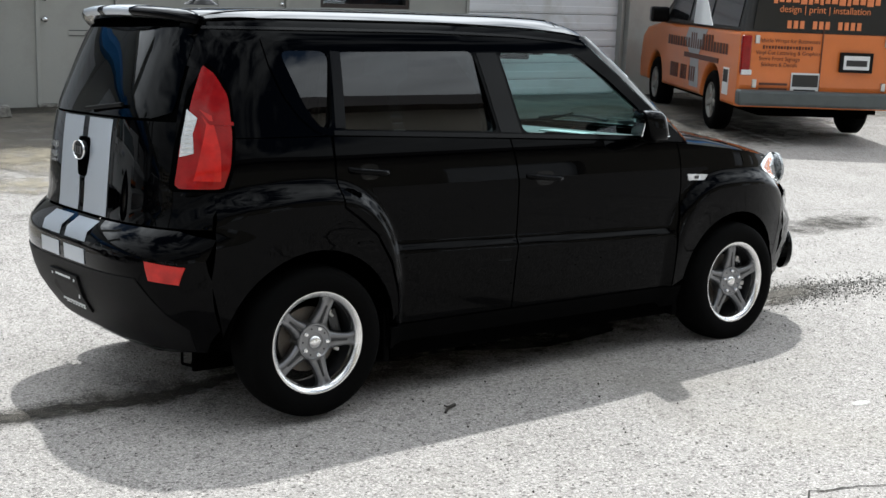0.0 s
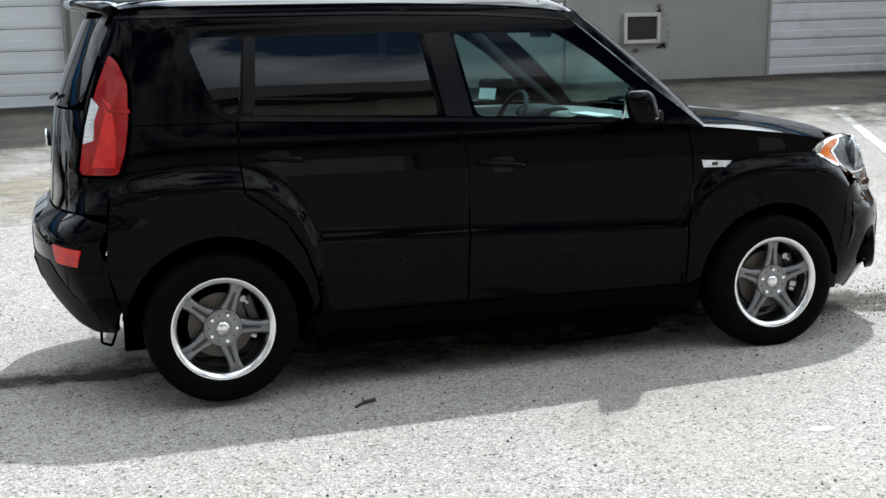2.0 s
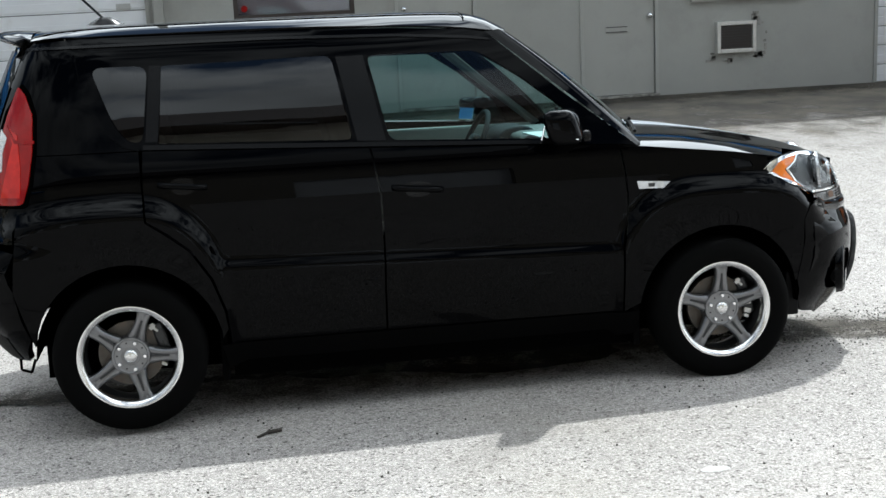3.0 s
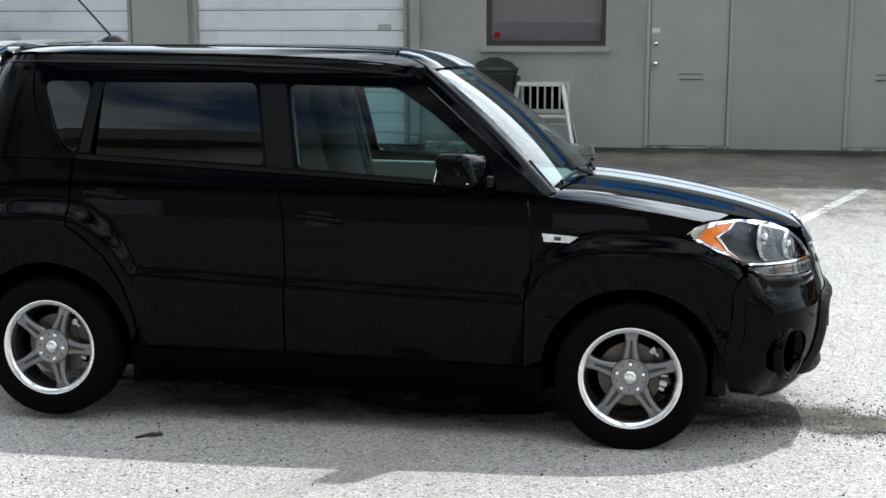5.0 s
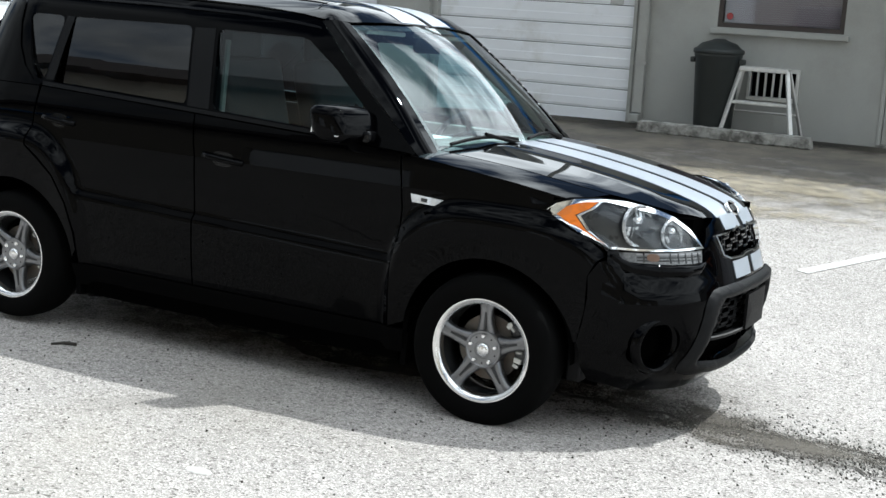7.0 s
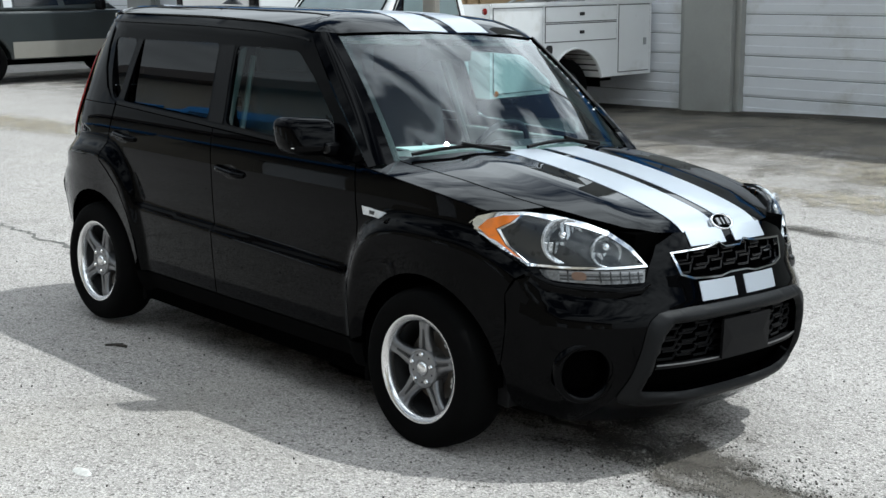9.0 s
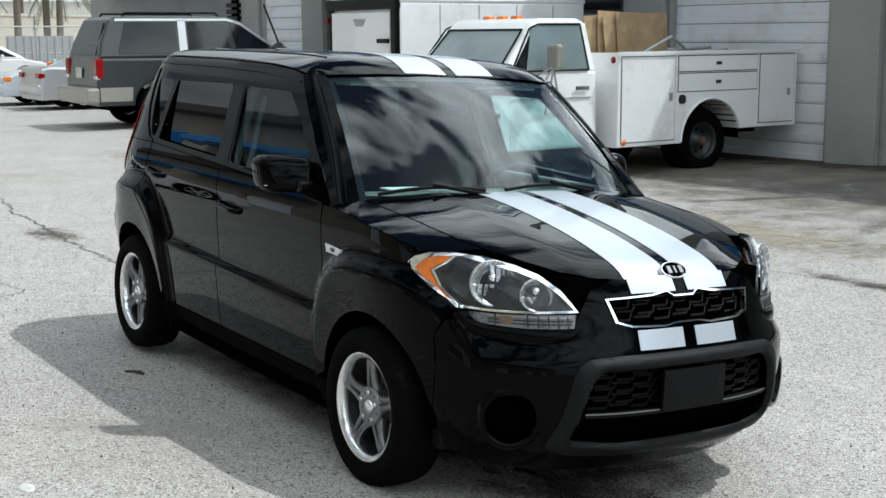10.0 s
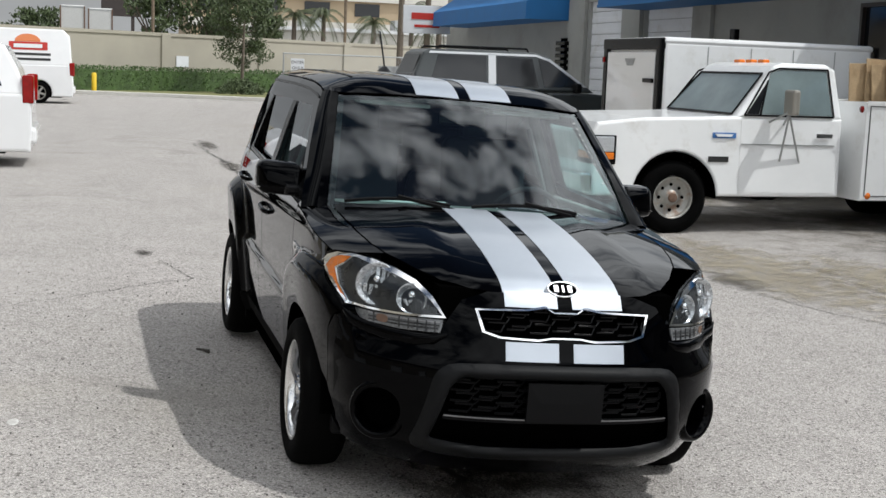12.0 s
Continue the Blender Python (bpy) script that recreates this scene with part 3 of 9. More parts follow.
# ---- the black hatchback ----
# Its own frame: x forward, y to its left, z up from the tyres' foot, the middle of the wheelbase at 0.
CAR_POSE = Matrix.Translation((0, -0.86, 0)) @ pose(0, 0, 0, -3.1, 0.65, 0) @ Matrix.Translation((0, 0.86, 0))
WB, HUB_Z, HUB_Y = 1.275, 0.315, 0.794
half_width = curve([0.18, 0.24, 0.32, 0.42, 0.55, 0.68, 0.80, 0.92, 0.99, 1.06, 1.12, 1.20, 1.35, 1.50, 1.57, 1.62],
                   [0.73, 0.775, 0.802, 0.818, 0.834, 0.848, 0.858, 0.864, 0.861, 0.848, 0.831, 0.805, 0.760, 0.708, 0.678, 0.640])
nose = curve([0.18, 0.24, 0.32, 0.42, 0.52, 0.62, 0.72, 0.82, 0.90, 0.96, 1.02], [1.98, 2.05, 2.105, 2.135, 2.14, 2.13, 2.10, 2.065, 2.02, 1.96, 1.86])
tail = curve([0.18, 0.26, 0.36, 0.50, 0.66, 0.74, 0.80, 0.95, 1.20, 1.40, 1.55, 1.62], [1.70, 1.81, 1.90, 1.975, 2.0, 1.985, 1.915, 1.900, 1.87, 1.80, 1.735, 1.70])
F0, FN, R0, RN = 1.15, 2.8, -1.20, 3.3


def ease(d, w0, w1):
    """1 up to d = w0, 0 from d = w1 on, eased between."""
    t = min(max((d - w0) / (w1 - w0), 0.0), 1.0)
    return 1 - t * t * (3 - 2 * t)


def flare(x, z):
    """How far the wheel-arch bands and the lower door strip stand out from the flanks."""
    out = 0.0
    for cx, fore, aft, b, n, h in ((WB, 0.56, 0.485, 0.565, 3.0, 0.052), (-WB, 0.435, 0.80, 0.625, 2.5, 0.060)):
        u, v = abs(x - cx) / (fore if x > cx else aft), max(z - HUB_Z, 0.0) / b
        d = ((u ** n + v ** n) ** (1 / n) - 1) * 0.5
        out += (h * ease(d, -0.040, 0.034) * (1 - 0.12 * ease(d, -0.18, -0.03))) ** 4
    for x0, x1, h, z1 in ((1.56, 1.82, 0.072, 0.64), (-1.60, -1.80, 0.080, 0.72)):
        if x * x1 > 0:
            out += (h * (1 - ease(abs(x), abs(x0), abs(x1))) * ease(z, z1 - 0.04, z1 + 0.07) * (1 - 0.6 * ease(z, 0.22, 0.50))) ** 4
    top = 0.655 - 0.030 * x
    if -1.1 < x < 1.0:
        out += (0.024 * ease(z - top, -0.030, 0.006)) ** 4
    return out ** 0.25


def side_y(x, z):
    w = half_width(z) + flare(x, z)
    if x > F0:
        k = min((x - F0) / (nose(z) - F0), 0.9999)
        return w * (1 - k ** FN) ** (1 / FN)
    if x < R0:
        k = min((R0 - x) / (tail(z) + R0), 0.9999)
        return w * (1 - k ** RN) ** (1 / RN)
    return w


def on_side(s, lift=0.0):
    return lambda x, z: (x, s * (side_y(x, z) + lift), z)


def on_pane(s, lift=0.0):
    """A side window: nearly flat, evenly curved from its foot to its top."""
    def f(x, z):
        u = (z - 1.10) / 0.38
        return (x, s * (side_y(x, 1.10) * (1 - u) + side_y(x, 1.48) * u + 0.020 * u * (1 - u) + 0.105 * (z - 1.30) + lift), z)
    return f


def on_nose(lift=0.0):
    """(y, z) on the front end."""
    def f(y, z):
        x = 1.65
        for _ in range(5):
            r = min(abs(y) / (half_width(z) + flare(x, z)), 0.9999)
            x = F0 + (nose(z) - F0) * (1 - r ** FN) ** (1 / FN)
        return (F0 + (nose(z) + lift - F0) * (1 - r ** FN) ** (1 / FN), y, z)
    return f


def on_tail(lift=0.0):
    def f(y, z):
        x = -1.7
        for _ in range(5):
            r = min(abs(y) / (half_width(z) + flare(x, z)), 0.9999)
            x = R0 - (tail(z) + R0) * (1 - r ** RN) ** (1 / RN)
        return (R0 - (tail(z) + lift + R0) * (1 - r ** RN) ** (1 / RN), y, z)
    return f


def nose_y(x, z):
    """How far out the nose's surface lies at that x."""
    return (half_width(z) + flare(x, z)) * (1 - min((x - F0) / (nose(z) - F0), 0.9999) ** FN) ** (1 / FN)


bonnet_mid = curve([0.80, 0.95, 1.10, 1.30, 1.50, 1.70, 1.85, 1.94, 2.0, 2.035], [1.125, 1.115, 1.105, 1.083, 1.052, 1.012, 0.973, 0.944, 0.909, 0.866])
wing_top = curve([0.70, 0.86, 1.10, 1.35, 1.55, 1.75, 1.95], [1.062, 1.055, 1.03, 1.00, 0.965, 0.925, 0.87])


def bonnet_z(x, y):
    top, edge = bonnet_mid(x), min(wing_top(x), bonnet_mid(x) - 0.005)
    w = side_y(x, edge)
    k = min(abs(y) / w, 1.0)
    ridge = 0.006 * math.exp(-((abs(y) - 0.40) / 0.07) ** 2)
    return top - (top - edge) * k ** 3.2 + ridge * (1 if x < 1.8 else 0.4)


def on_bonnet(lift=0.0):
    return lambda x, y: (x, y, bonnet_z(x, y) + lift)


roof_mid = curve([-1.90, -1.78, -1.60, -1.20, -0.60, -0.10, 0.12, 0.22, 0.31, 0.40, 0.46, 0.50], [1.618, 1.634, 1.650, 1.666, 1.672, 1.673, 1.669, 1.662, 1.646, 1.618, 1.592, 1.572])
roof_edge = curve([-1.80, -1.40, -0.60, -0.10, 0.20, 0.32, 0.40], [1.598, 1.615, 1.619, 1.608, 1.588, 1.570, 1.552])


def on_roof(lift=0.0):
    def f(x, y):
        w = side_y(max(x, -1.72), roof_edge(x))
        k = min(abs(y) / w, 1.0)
        z = roof_mid(x) - (roof_mid(x) - roof_edge(x)) * k ** 6.0
        # towards the windscreen it bends down to the top of the glass
        q = (y / 0.640) ** 2
        brow = 1.583 - 0.022 * q + 0.004 + (0.475 - 0.085 * q - x) * 0.62
        h = max(0.025 - abs(z - brow), 0.0) / 0.025
        return (x, y, min(z, brow) - 0.00625 * h * h + lift)
    return f


def on_screen(lift=0.0):
    """The windscreen: s across from -1 to 1, q from its foot to its top."""
    def f(s, q):
        foot = Vector((1.085 - 0.150 * s * s, 0.765 * s, 1.085 - 0.025 * s * s))
        top = Vector((0.475 - 0.085 * s * s, 0.640 * s, 1.583 - 0.022 * s * s))
        p = foot.lerp(top, q)
        return p + Vector((0.62, 0, 0.78)) * (0.030 * 4 * q * (1 - q) * (1 - 0.3 * s * s) + lift)
    return f


def arc(cx, cz, r, a0, a1, n=18, squash=1.0):
    return [(cx + r * math.cos(radians(a0 + (a1 - a0) * i / n)), cz + squash * r * math.sin(radians(a0 + (a1 - a0) * i / n))) for i in range(n + 1)]


def mirrored(s, pts):
    return [(p[0] * s, p[1]) for p in pts]


# side outlines, (x, z)
BELT = [(-1.16, 1.150), (-0.24, 1.112), (0.40, 1.085), (0.84, 1.062)]
REAR_ARCH = arc(-1.275, HUB_Z, 0.385, 176, -2)
FRONT_ARCH = arc(1.275, HUB_Z, 0.375, 182, -8)
FRONT_DOOR = [(-0.205, 0.335), (-0.205, 0.52), (-0.200, 0.70), (-0.205, 0.92), (-0.238, 1.108), (0.40, 1.081), (0.822, 1.060), (0.842, 0.94),
              (0.853, 0.83), (0.845, 0.72), (0.825, 0.62), (0.822, 0.335)]
REAR_DOOR = [(-0.86, 0.335), (-0.872, 0.48), (-0.92, 0.62), (-1.0, 0.745), (-1.09, 0.82), (-1.165, 0.87), (-1.172, 1.0), (-1.165, 1.146),
             (-0.70, 1.128), (-0.246, 1.108), (-0.213, 0.92), (-0.208, 0.70), (-0.213, 0.52), (-0.213, 0.335)]
QUARTER = [(-1.180, 1.146), (-1.180, 1.0), (-1.173, 0.865), (-1.10, 0.812), (-1.008, 0.738), (-0.93, 0.615), (-0.884, 0.48), (-0.872, 0.40)] + \
          [(-0.896, 0.36)] + arc(-1.275, HUB_Z, 0.385, 3, 172)[1:] + [(-1.665, 0.40), (-1.72, 0.60), (-1.70, 0.77), (-1.68, 0.93), (-1.64, 0.965), (-1.612, 1.05), (-1.600, 1.146)]
FENDER = [(0.830, 0.335), (0.833, 0.62), (0.853, 0.72), (0.861, 0.83), (0.850, 0.94), (0.832, 1.050)] + \
         [(x, wing_top(x) - 0.002) for x in (0.95, 1.05, 1.15, 1.25, 1.35, 1.45, 1.505)] + \
         [(1.497, 0.912), (1.55, 0.865), (1.66, 0.815), (1.752, 0.783), (1.701, 0.74), (1.6735, 0.68), (1.6735, 0.55), (1.648, 0.41)] + arc(1.275, HUB_Z, 0.375, 14, 172, 20)
SILL = [(-0.88, 0.225), (-0.90, 0.327), (0.90, 0.327), (0.89, 0.225), (0.6, 0.205), (-0.6, 0.205)]
CABIN = BELT[:1] + [(-0.70, 1.132), (-0.24, 1.114), (0.40, 1.087), (0.84, 1.064), (0.905, 1.055), (0.60, 1.298), (0.345, 1.520), (0.295, 1.565), (0.20, 1.580), (-0.10, 1.598), (-0.60, 1.607),
                    (-1.40, 1.606), (-1.66, 1.592), (-1.705, 1.50), (-1.70, 1.43), (-1.665, 1.41), (-1.605, 1.30), (-1.600, 1.15)]
FRONT_WIN = corners([(-0.225, 1.490), (0.245, 1.488), (0.42, 1.375), (0.63, 1.205), (0.655, 1.098), (-0.155, 1.136)], 0.035)
REAR_WIN = corners([(-1.085, 1.485), (-0.375, 1.495), (-0.305, 1.143), (-1.115, 1.172)], 0.035)
QUARTER_WIN = corners([(-1.355, 1.488), (-1.125, 1.488), (-1.160, 1.180), (-1.215, 1.180), (-1.275, 1.26), (-1.325, 1.40)], 0.05)
GLASS_F = [(-0.215, 1.478), (0.235, 1.476), (0.41, 1.365), (0.585, 1.222), (0.585, 1.112), (-0.150, 1.146)]
TAIL_LAMP = rounded([(-1.652, 1.428), (-1.622, 1.395), (-1.592, 1.31), (-1.600, 1.16), (-1.622, 1.04), (-1.652, 0.956), (-1.798, 0.952), (-1.768, 1.115), (-1.707, 1.30)], 2, 0.10)


def wheel(parent, x, s, turn, steer=0.0):
    """A wheel with a five-spoke rim, its outside towards s."""
    hub = new("wheel")
    hub.parent = parent
    hub.matrix_local = pose(x, s * HUB_Y, HUB_Z, 0, 0, steer) @ Matrix.Diagonal((1, s, 1, 1)) @ pose(0, 0, 0, 0, turn, 0)
    tyre = [(0.200, -0.085), (0.215, -0.100), (0.255, -0.106), (0.285, -0.100), (0.305, -0.086), (0.312, -0.06), (0.315, -0.03), (0.315, 0.03), (0.312, 0.06),
            (0.305, 0.084), (0.288, 0.098), (0.272, 0.103), (0.268, 0.1035), (0.255, 0.105), (0.23, 0.102), (0.215, 0.096), (0.204, 0.085)]
    part("tyre", lathe(bmesh.new(), tyre, 64), M["tyre"], hub, smooth=True)
    lip = [(0.184, 0.050), (0.187, 0.074), (0.192, 0.084), (0.206, 0.091), (0.214, 0.094), (0.2175, 0.090), (0.2165, 0.082), (0.206, 0.076)]
    part("rim_lip", lathe(bmesh.new(), lip, 64), M["alloy"], hub, "polished bare metal rim lip", True)
    barrel = [(0.200, 0.075), (0.196, 0.05), (0.186, 0.02), (0.180, -0.02), (0.190, -0.07), (0.205, -0.085)]
    part("rim", lathe(bmesh.new(), barrel, 64), M["alloy_dark"], hub, smooth=True)
    for k in range(5):
        a = radians(90 + 72 * k)
        bm = bmesh.new()
        rows = []
        for r, half, top, low in ((0.030, 0.030, 0.056, 0.020), (0.066, 0.043, 0.060, 0.022), (0.084, 0.037, 0.066, 0.026), (0.110, 0.030, 0.070, 0.032), (0.140, 0.026, 0.073, 0.036),
                                  (0.165, 0.027, 0.075, 0.040), (0.180, 0.030, 0.074, 0.036), (0.190, 0.038, 0.070, 0.030)):
            rows.append([bm.verts.new(pose(0, 0, 0, 0, -math.degrees(a), 0) @ Vector((r, y, t))) for t, y in
                         ((-half, low), (-half * 0.95, top - 0.010), (-half * 0.55, top), (-half * 0.22, top - 0.007), (half * 0.22, top - 0.007),
                          (half * 0.55, top), (half * 0.95, top - 0.010), (half, low))])
        for p, q in zip(rows, rows[1:]):
            for j in range(8):
                bm.faces.new((p[j], q[j], q[(j + 1) % 8], p[(j + 1) % 8]))
        bmesh.ops.recalc_face_normals(bm, faces=bm.faces[:])
        spoke = part("spoke", bm, M["alloy_grey"], hub, smooth=True)
        gm = pose(0, 0, 0, 0, -math.degrees(a), 0)
        part("spoke_groove", box(bmesh.new(), (0.118, 0.0655, 0), (0.075, 0.004, 0.009), gm), M["alloy_dark"], spoke)
    part("hub", lathe(bmesh.new(), [(0, 0.060), (0.036, 0.060), (0.038, 0.063), (0.066, 0.063), (0.070, 0.068), (0.076, 0.067), (0.080, 0.058), (0.080, 0.0)], 40), M["hub_metal"], hub, smooth=False)
    part("hub_cap", lathe(bmesh.new(), [(0, 0.078), (0.016, 0.077), (0.026, 0.072), (0.029, 0.064), (0.029, 0.055)], 32), M["alloy"], hub, "domed silver centre cap", True)
    for k in range(5):
        a = radians(90 + 72 * k)
        c = (0.0565 * math.cos(a), 0.0, 0.0565 * math.sin(a))
        b = a + radians(36)
        part("hub_hole", lathe(bmesh.new(), [(0, 0.0640), (0.0036, 0.0640), (0.0036, 0.06)], 10, Matrix.Translation((0.056 * math.cos(b), 0.0, 0.056 * math.sin(b)))), M["void"], hub)
        part("lug_nut", lathe(bmesh.new(), [(0, 0.077), (0.007, 0.077), (0.0105, 0.072), (0.0105, 0.058)], 6, Matrix.Translation(c)), M["chrome"], hub)
    part("brake_disc", lathe(bmesh.new(), [(0.06, 0.0), (0.135, 0.0), (0.135, -0.02), (0.06, -0.02)], 48), M["disc"], hub, "dull brake disc")
    bm = bmesh.new()
    box(bm, (0.135, -0.008, 0.0), (0.050, 0.05, 0.17), pose(0, 0, 0, 0, -16 - turn, 0), 0.010)
    caliper = part("brake_caliper", bm, M["lamp_dark"], hub)
    for ang, w, h in ((50, 0.030, 0.020), (46, 0.012, 0.045), (-12, 0.034, 0.024), (-22, 0.026, 0.016), (2, 0.030, 0.012)):
        part("caliper_bracket", box(bmesh.new(), (0.140, 0.018, 0.0), (w, 0.016, h), pose(0, 0, 0, 0, -ang - turn, 0), 0.004), M["aluminium"], caliper, "bare metal caliper bracket")
    return hub


def build_car():
    car = thing("car", CAR_POSE, "glossy black compact hatchback with twin silver racing stripes", "car")
    paint, gap = M["paint"], 0.012
    names = {-1: "right", 1: "left"}
    for s in (-1, 1):
        f = on_side(s)
        part("front_fender", sheet(FENDER, f, 0.020), paint, car, smooth=True)
        door = part("front_door", sheet(FRONT_DOOR, f, 0.020), paint, car, smooth=True)
        rear = part("rear_door", sheet(REAR_DOOR, f, 0.020), paint, car, smooth=True)
        part("rear_quarter", sheet(QUARTER, f, 0.020), paint, car, smooth=True)
        part("side_sill", sheet(SILL, f, 0.04), M["sill_black"], car, smooth=True)
        part("cabin_frame", sheet(CABIN, f, 0.035, (FRONT_WIN, REAR_WIN, QUARTER_WIN), 0.02), paint, car, smooth=True)
        pane = on_pane(s, -0.022)
        part("front_door_glass", sheet(FRONT_WIN, pane, 0.06, depth=0), M["front_glass"], door, "clear green-tinted window glass", True)
        part("rear_door_glass", sheet(REAR_WIN, pane, 0.06, depth=0), M["tint_glass"], rear, "dark tinted window glass", True)
        part("quarter_glass", sheet(QUARTER_WIN, pane, 0.05, depth=0), M["tint_glass"], car, "dark tinted window glass", True)
        # matt covers on the middle pillar and the window edges
        proud = on_side(s, 0.003)
        part("pillar_cover", sheet([(-0.355, 1.488), (-0.24, 1.490), (-0.172, 1.135), (-0.292, 1.140)], proud, 0.05, depth=0.003), M["soft_black"], car, smooth=True)
        part("pillar_cover", sheet([(-1.118, 1.488), (-1.070, 1.485), (-1.100, 1.180), (-1.150, 1.180)], proud, 0.05, depth=0.003), M["soft_black"], car, smooth=True)
        edge = [(-1.415, 1.545), (-1.400, 1.44), (-1.362, 1.33), (-1.300, 1.235), (-1.230, 1.178), (-1.168, 1.160)]
        part("quarter_moulding", sheet(edge + [(x - 0.010, z - 0.012) for x, z in reversed(edge)], on_side(s, 0.007), 0.03, depth=0.008), paint, car, "raised body edge round the quarter window", True)
        part("window_seal", sheet([(-1.16, 1.152), (-0.24, 1.115), (0.64, 1.079), (0.70, 1.092), (-0.24, 1.132), (-1.16, 1.170)], on_side(s, 0.004), 0.05, depth=0.004), M["soft_black"], car, smooth=True)
        part("belt_backing", sheet([(-1.16, 1.118), (-0.24, 1.080), (0.40, 1.052), (0.84, 1.030), (0.88, 1.085), (0.64, 1.098), (-0.24, 1.135), (-1.16, 1.172)], on_side(s, -0.010), 0.05, depth=0), M["sill_black"], car, smooth=True)
        part("mirror_base_panel", sheet([(0.560, 1.110), (0.560, 1.235), (0.63, 1.20), (0.668, 1.10)], proud, 0.04, depth=0.003), M["soft_black"], car)
        part("drip_rail", sheet([(-1.62, 1.580), (-0.6, 1.583), (-0.1, 1.573), (0.20, 1.554), (0.30, 1.540), (0.31, 1.530), (0.2, 1.542), (-0.1, 1.562), (-0.6, 1.572), (-1.62, 1.569)], on_side(s, 0.005), 0.05, depth=0.006), M["soft_black"], car, smooth=True)
        for name, x0, x1, z0, holder in (("front_handle", -0.165, 0.055, 0.940, door), ("rear_handle", -1.115, -0.915, 1.010, rear)):
            dz = -0.020 * 1
            bm = sheet(rounded([(x0 + 0.05, z0 + 0.022), (x1 - 0.05, z0 + 0.020), (x1 - 0.055, z0 - 0.045), (x0 + 0.06, z0 - 0.045)], 3), on_side(s, 0.0015), 0.03, depth=0)
            part("handle_cup", bm, M["soft_black"], holder, smooth=True)
            bm = bmesh.new()
            n = 14
            rows = []
            for i in range(n + 1):
                t = i / n
                x, z = x0 + (x1 - x0) * t, z0 + dz * t
                y = side_y(x, z) + 0.004 + 0.034 * min(1, math.sin(math.pi * t) * 1.6) ** 0.5 * (1 if 0 < i < n else 0)
                h = 0.013
                rows.append([bm.verts.new((x, s * (y - 0.011 + 0.013 * math.cos(a)), z + h * math.sin(a))) for a in [k * math.pi / 4 for k in range(8)]])
            for p, q in zip(rows, rows[1:]):
                for j in range(8):
                    bm.faces.new((p[j], q[j], q[(j + 1) % 8], p[(j + 1) % 8]))
            bmesh.ops.recalc_face_normals(bm, faces=bm.faces[:])
            part("door_handle", bm, paint, holder, smooth=True)
        marker = part("side_marker", sheet([(0.895, 0.902), (1.045, 0.893), (1.010, 0.866), (0.903, 0.868)], on_side(s, 0.006), 0.03, depth=0.008), M["clear_lens"], car, "clear side marker lamp in a bright frame", True)
        part("marker_bulb", sheet([(0.945, 0.890), (0.975, 0.889), (0.972, 0.874), (0.946, 0.875)], on_side(s, 0.009), 0.03, depth=0.003), M["lamp_dark"], marker)
        # tail lamp, wrapped round the rear corner
        rim = [(x + 0.014 * (1 if x > -1.69 else -1), 1.19 + (z - 1.19) * 1.055) for x, z in TAIL_LAMP]
        part("lamp_seal", sheet(rim, on_side(s, 0.006), 0.03, depth=0.01), M["void"], car, "black surround of the tail lamp", True)
        lamp = part("tail_lamp", sheet(TAIL_LAMP, on_side(s, 0.012), 0.03, depth=0.02), M["red"], car, "tall red tail lamp", True)
        part("reverse_lens", sheet([(-1.730, 1.258), (-1.706, 1.225), (-1.728, 1.165), (-1.735, 1.09), (-1.775, 1.075), (-1.760, 1.15)], on_side(s, 0.016), 0.02, depth=0.004), M["clear_lens"], lamp, "ribbed clear reversing lens", True)
        for i in range(8):
            z = 1.092 + 0.017 * i
            xl = -1.770 + (z - 1.085) * 0.24
            xr = -1.736 + max(0.0, z - 1.15) * 0.30
            part("lens_rib", sheet([(xl, z), (xr, z), (xr, z + 0.005), (xl, z + 0.005)], on_side(s, 0.0185), 0.03, depth=0.002), M["aluminium"], lamp)
        part("lamp_rib", sheet([(-1.705, 1.275), (-1.670, 1.215), (-1.590, 1.212), (-1.590, 1.198), (-1.672, 1.200), (-1.708, 1.262)], on_side(s, 0.016), 0.03, depth=0.004), M["red"], lamp)
        part("lamp_facet", sheet([(-1.700, 1.262), (-1.660, 1.235), (-1.650, 1.10), (-1.660, 0.985), (-1.745, 0.985), (-1.712, 1.10), (-1.682, 1.20)], on_side(s, 0.0145), 0.03, depth=0.003), M["red_bright"], lamp, "brighter red lens facet", True)
        # wing mirror
        mirror = part("wing_mirror", bmesh.new(), paint, car)
        bm = bmesh.new()
        box(bm, (0.535, s * 0.908, 1.152), (0.150, 0.205, 0.152), None, 0.045, 4)
        for v in bm.verts:
            v.co.x += 0.02 * (1.15 - v.co.z) / 0.07 + 0.42 * (1.005 - abs(v.co.y))
        bm.to_mesh(mirror.data)
        bm.free()
        mirror.data.shade_smooth()
        part("mirror_glass", box(bmesh.new(), (0, 0, 0), (0.006, 0.140, 0.092), Matrix.Translation((0.494, s * 0.908, 1.152)) @ pose(0, 0, 0, 0, 14, s * 23), 0.002), M["chrome"], mirror, "silvered mirror glass")
        part("mirror_foot", boxes(((0.630, s * 0.852, 1.108), (0.13, 0.08, 0.05)), bevel=0.014), M["soft_black"], mirror)
        part("mirror_trim", box(bmesh.new(), (0, 0, 0), (0.110, 0.150, 0.003), Matrix.Translation((0.582, s * 0.918, 1.107)) @ pose(0, 0, 0, 0, 0, s * 22)), M["chrome"], mirror, "thin bright line under the housing")
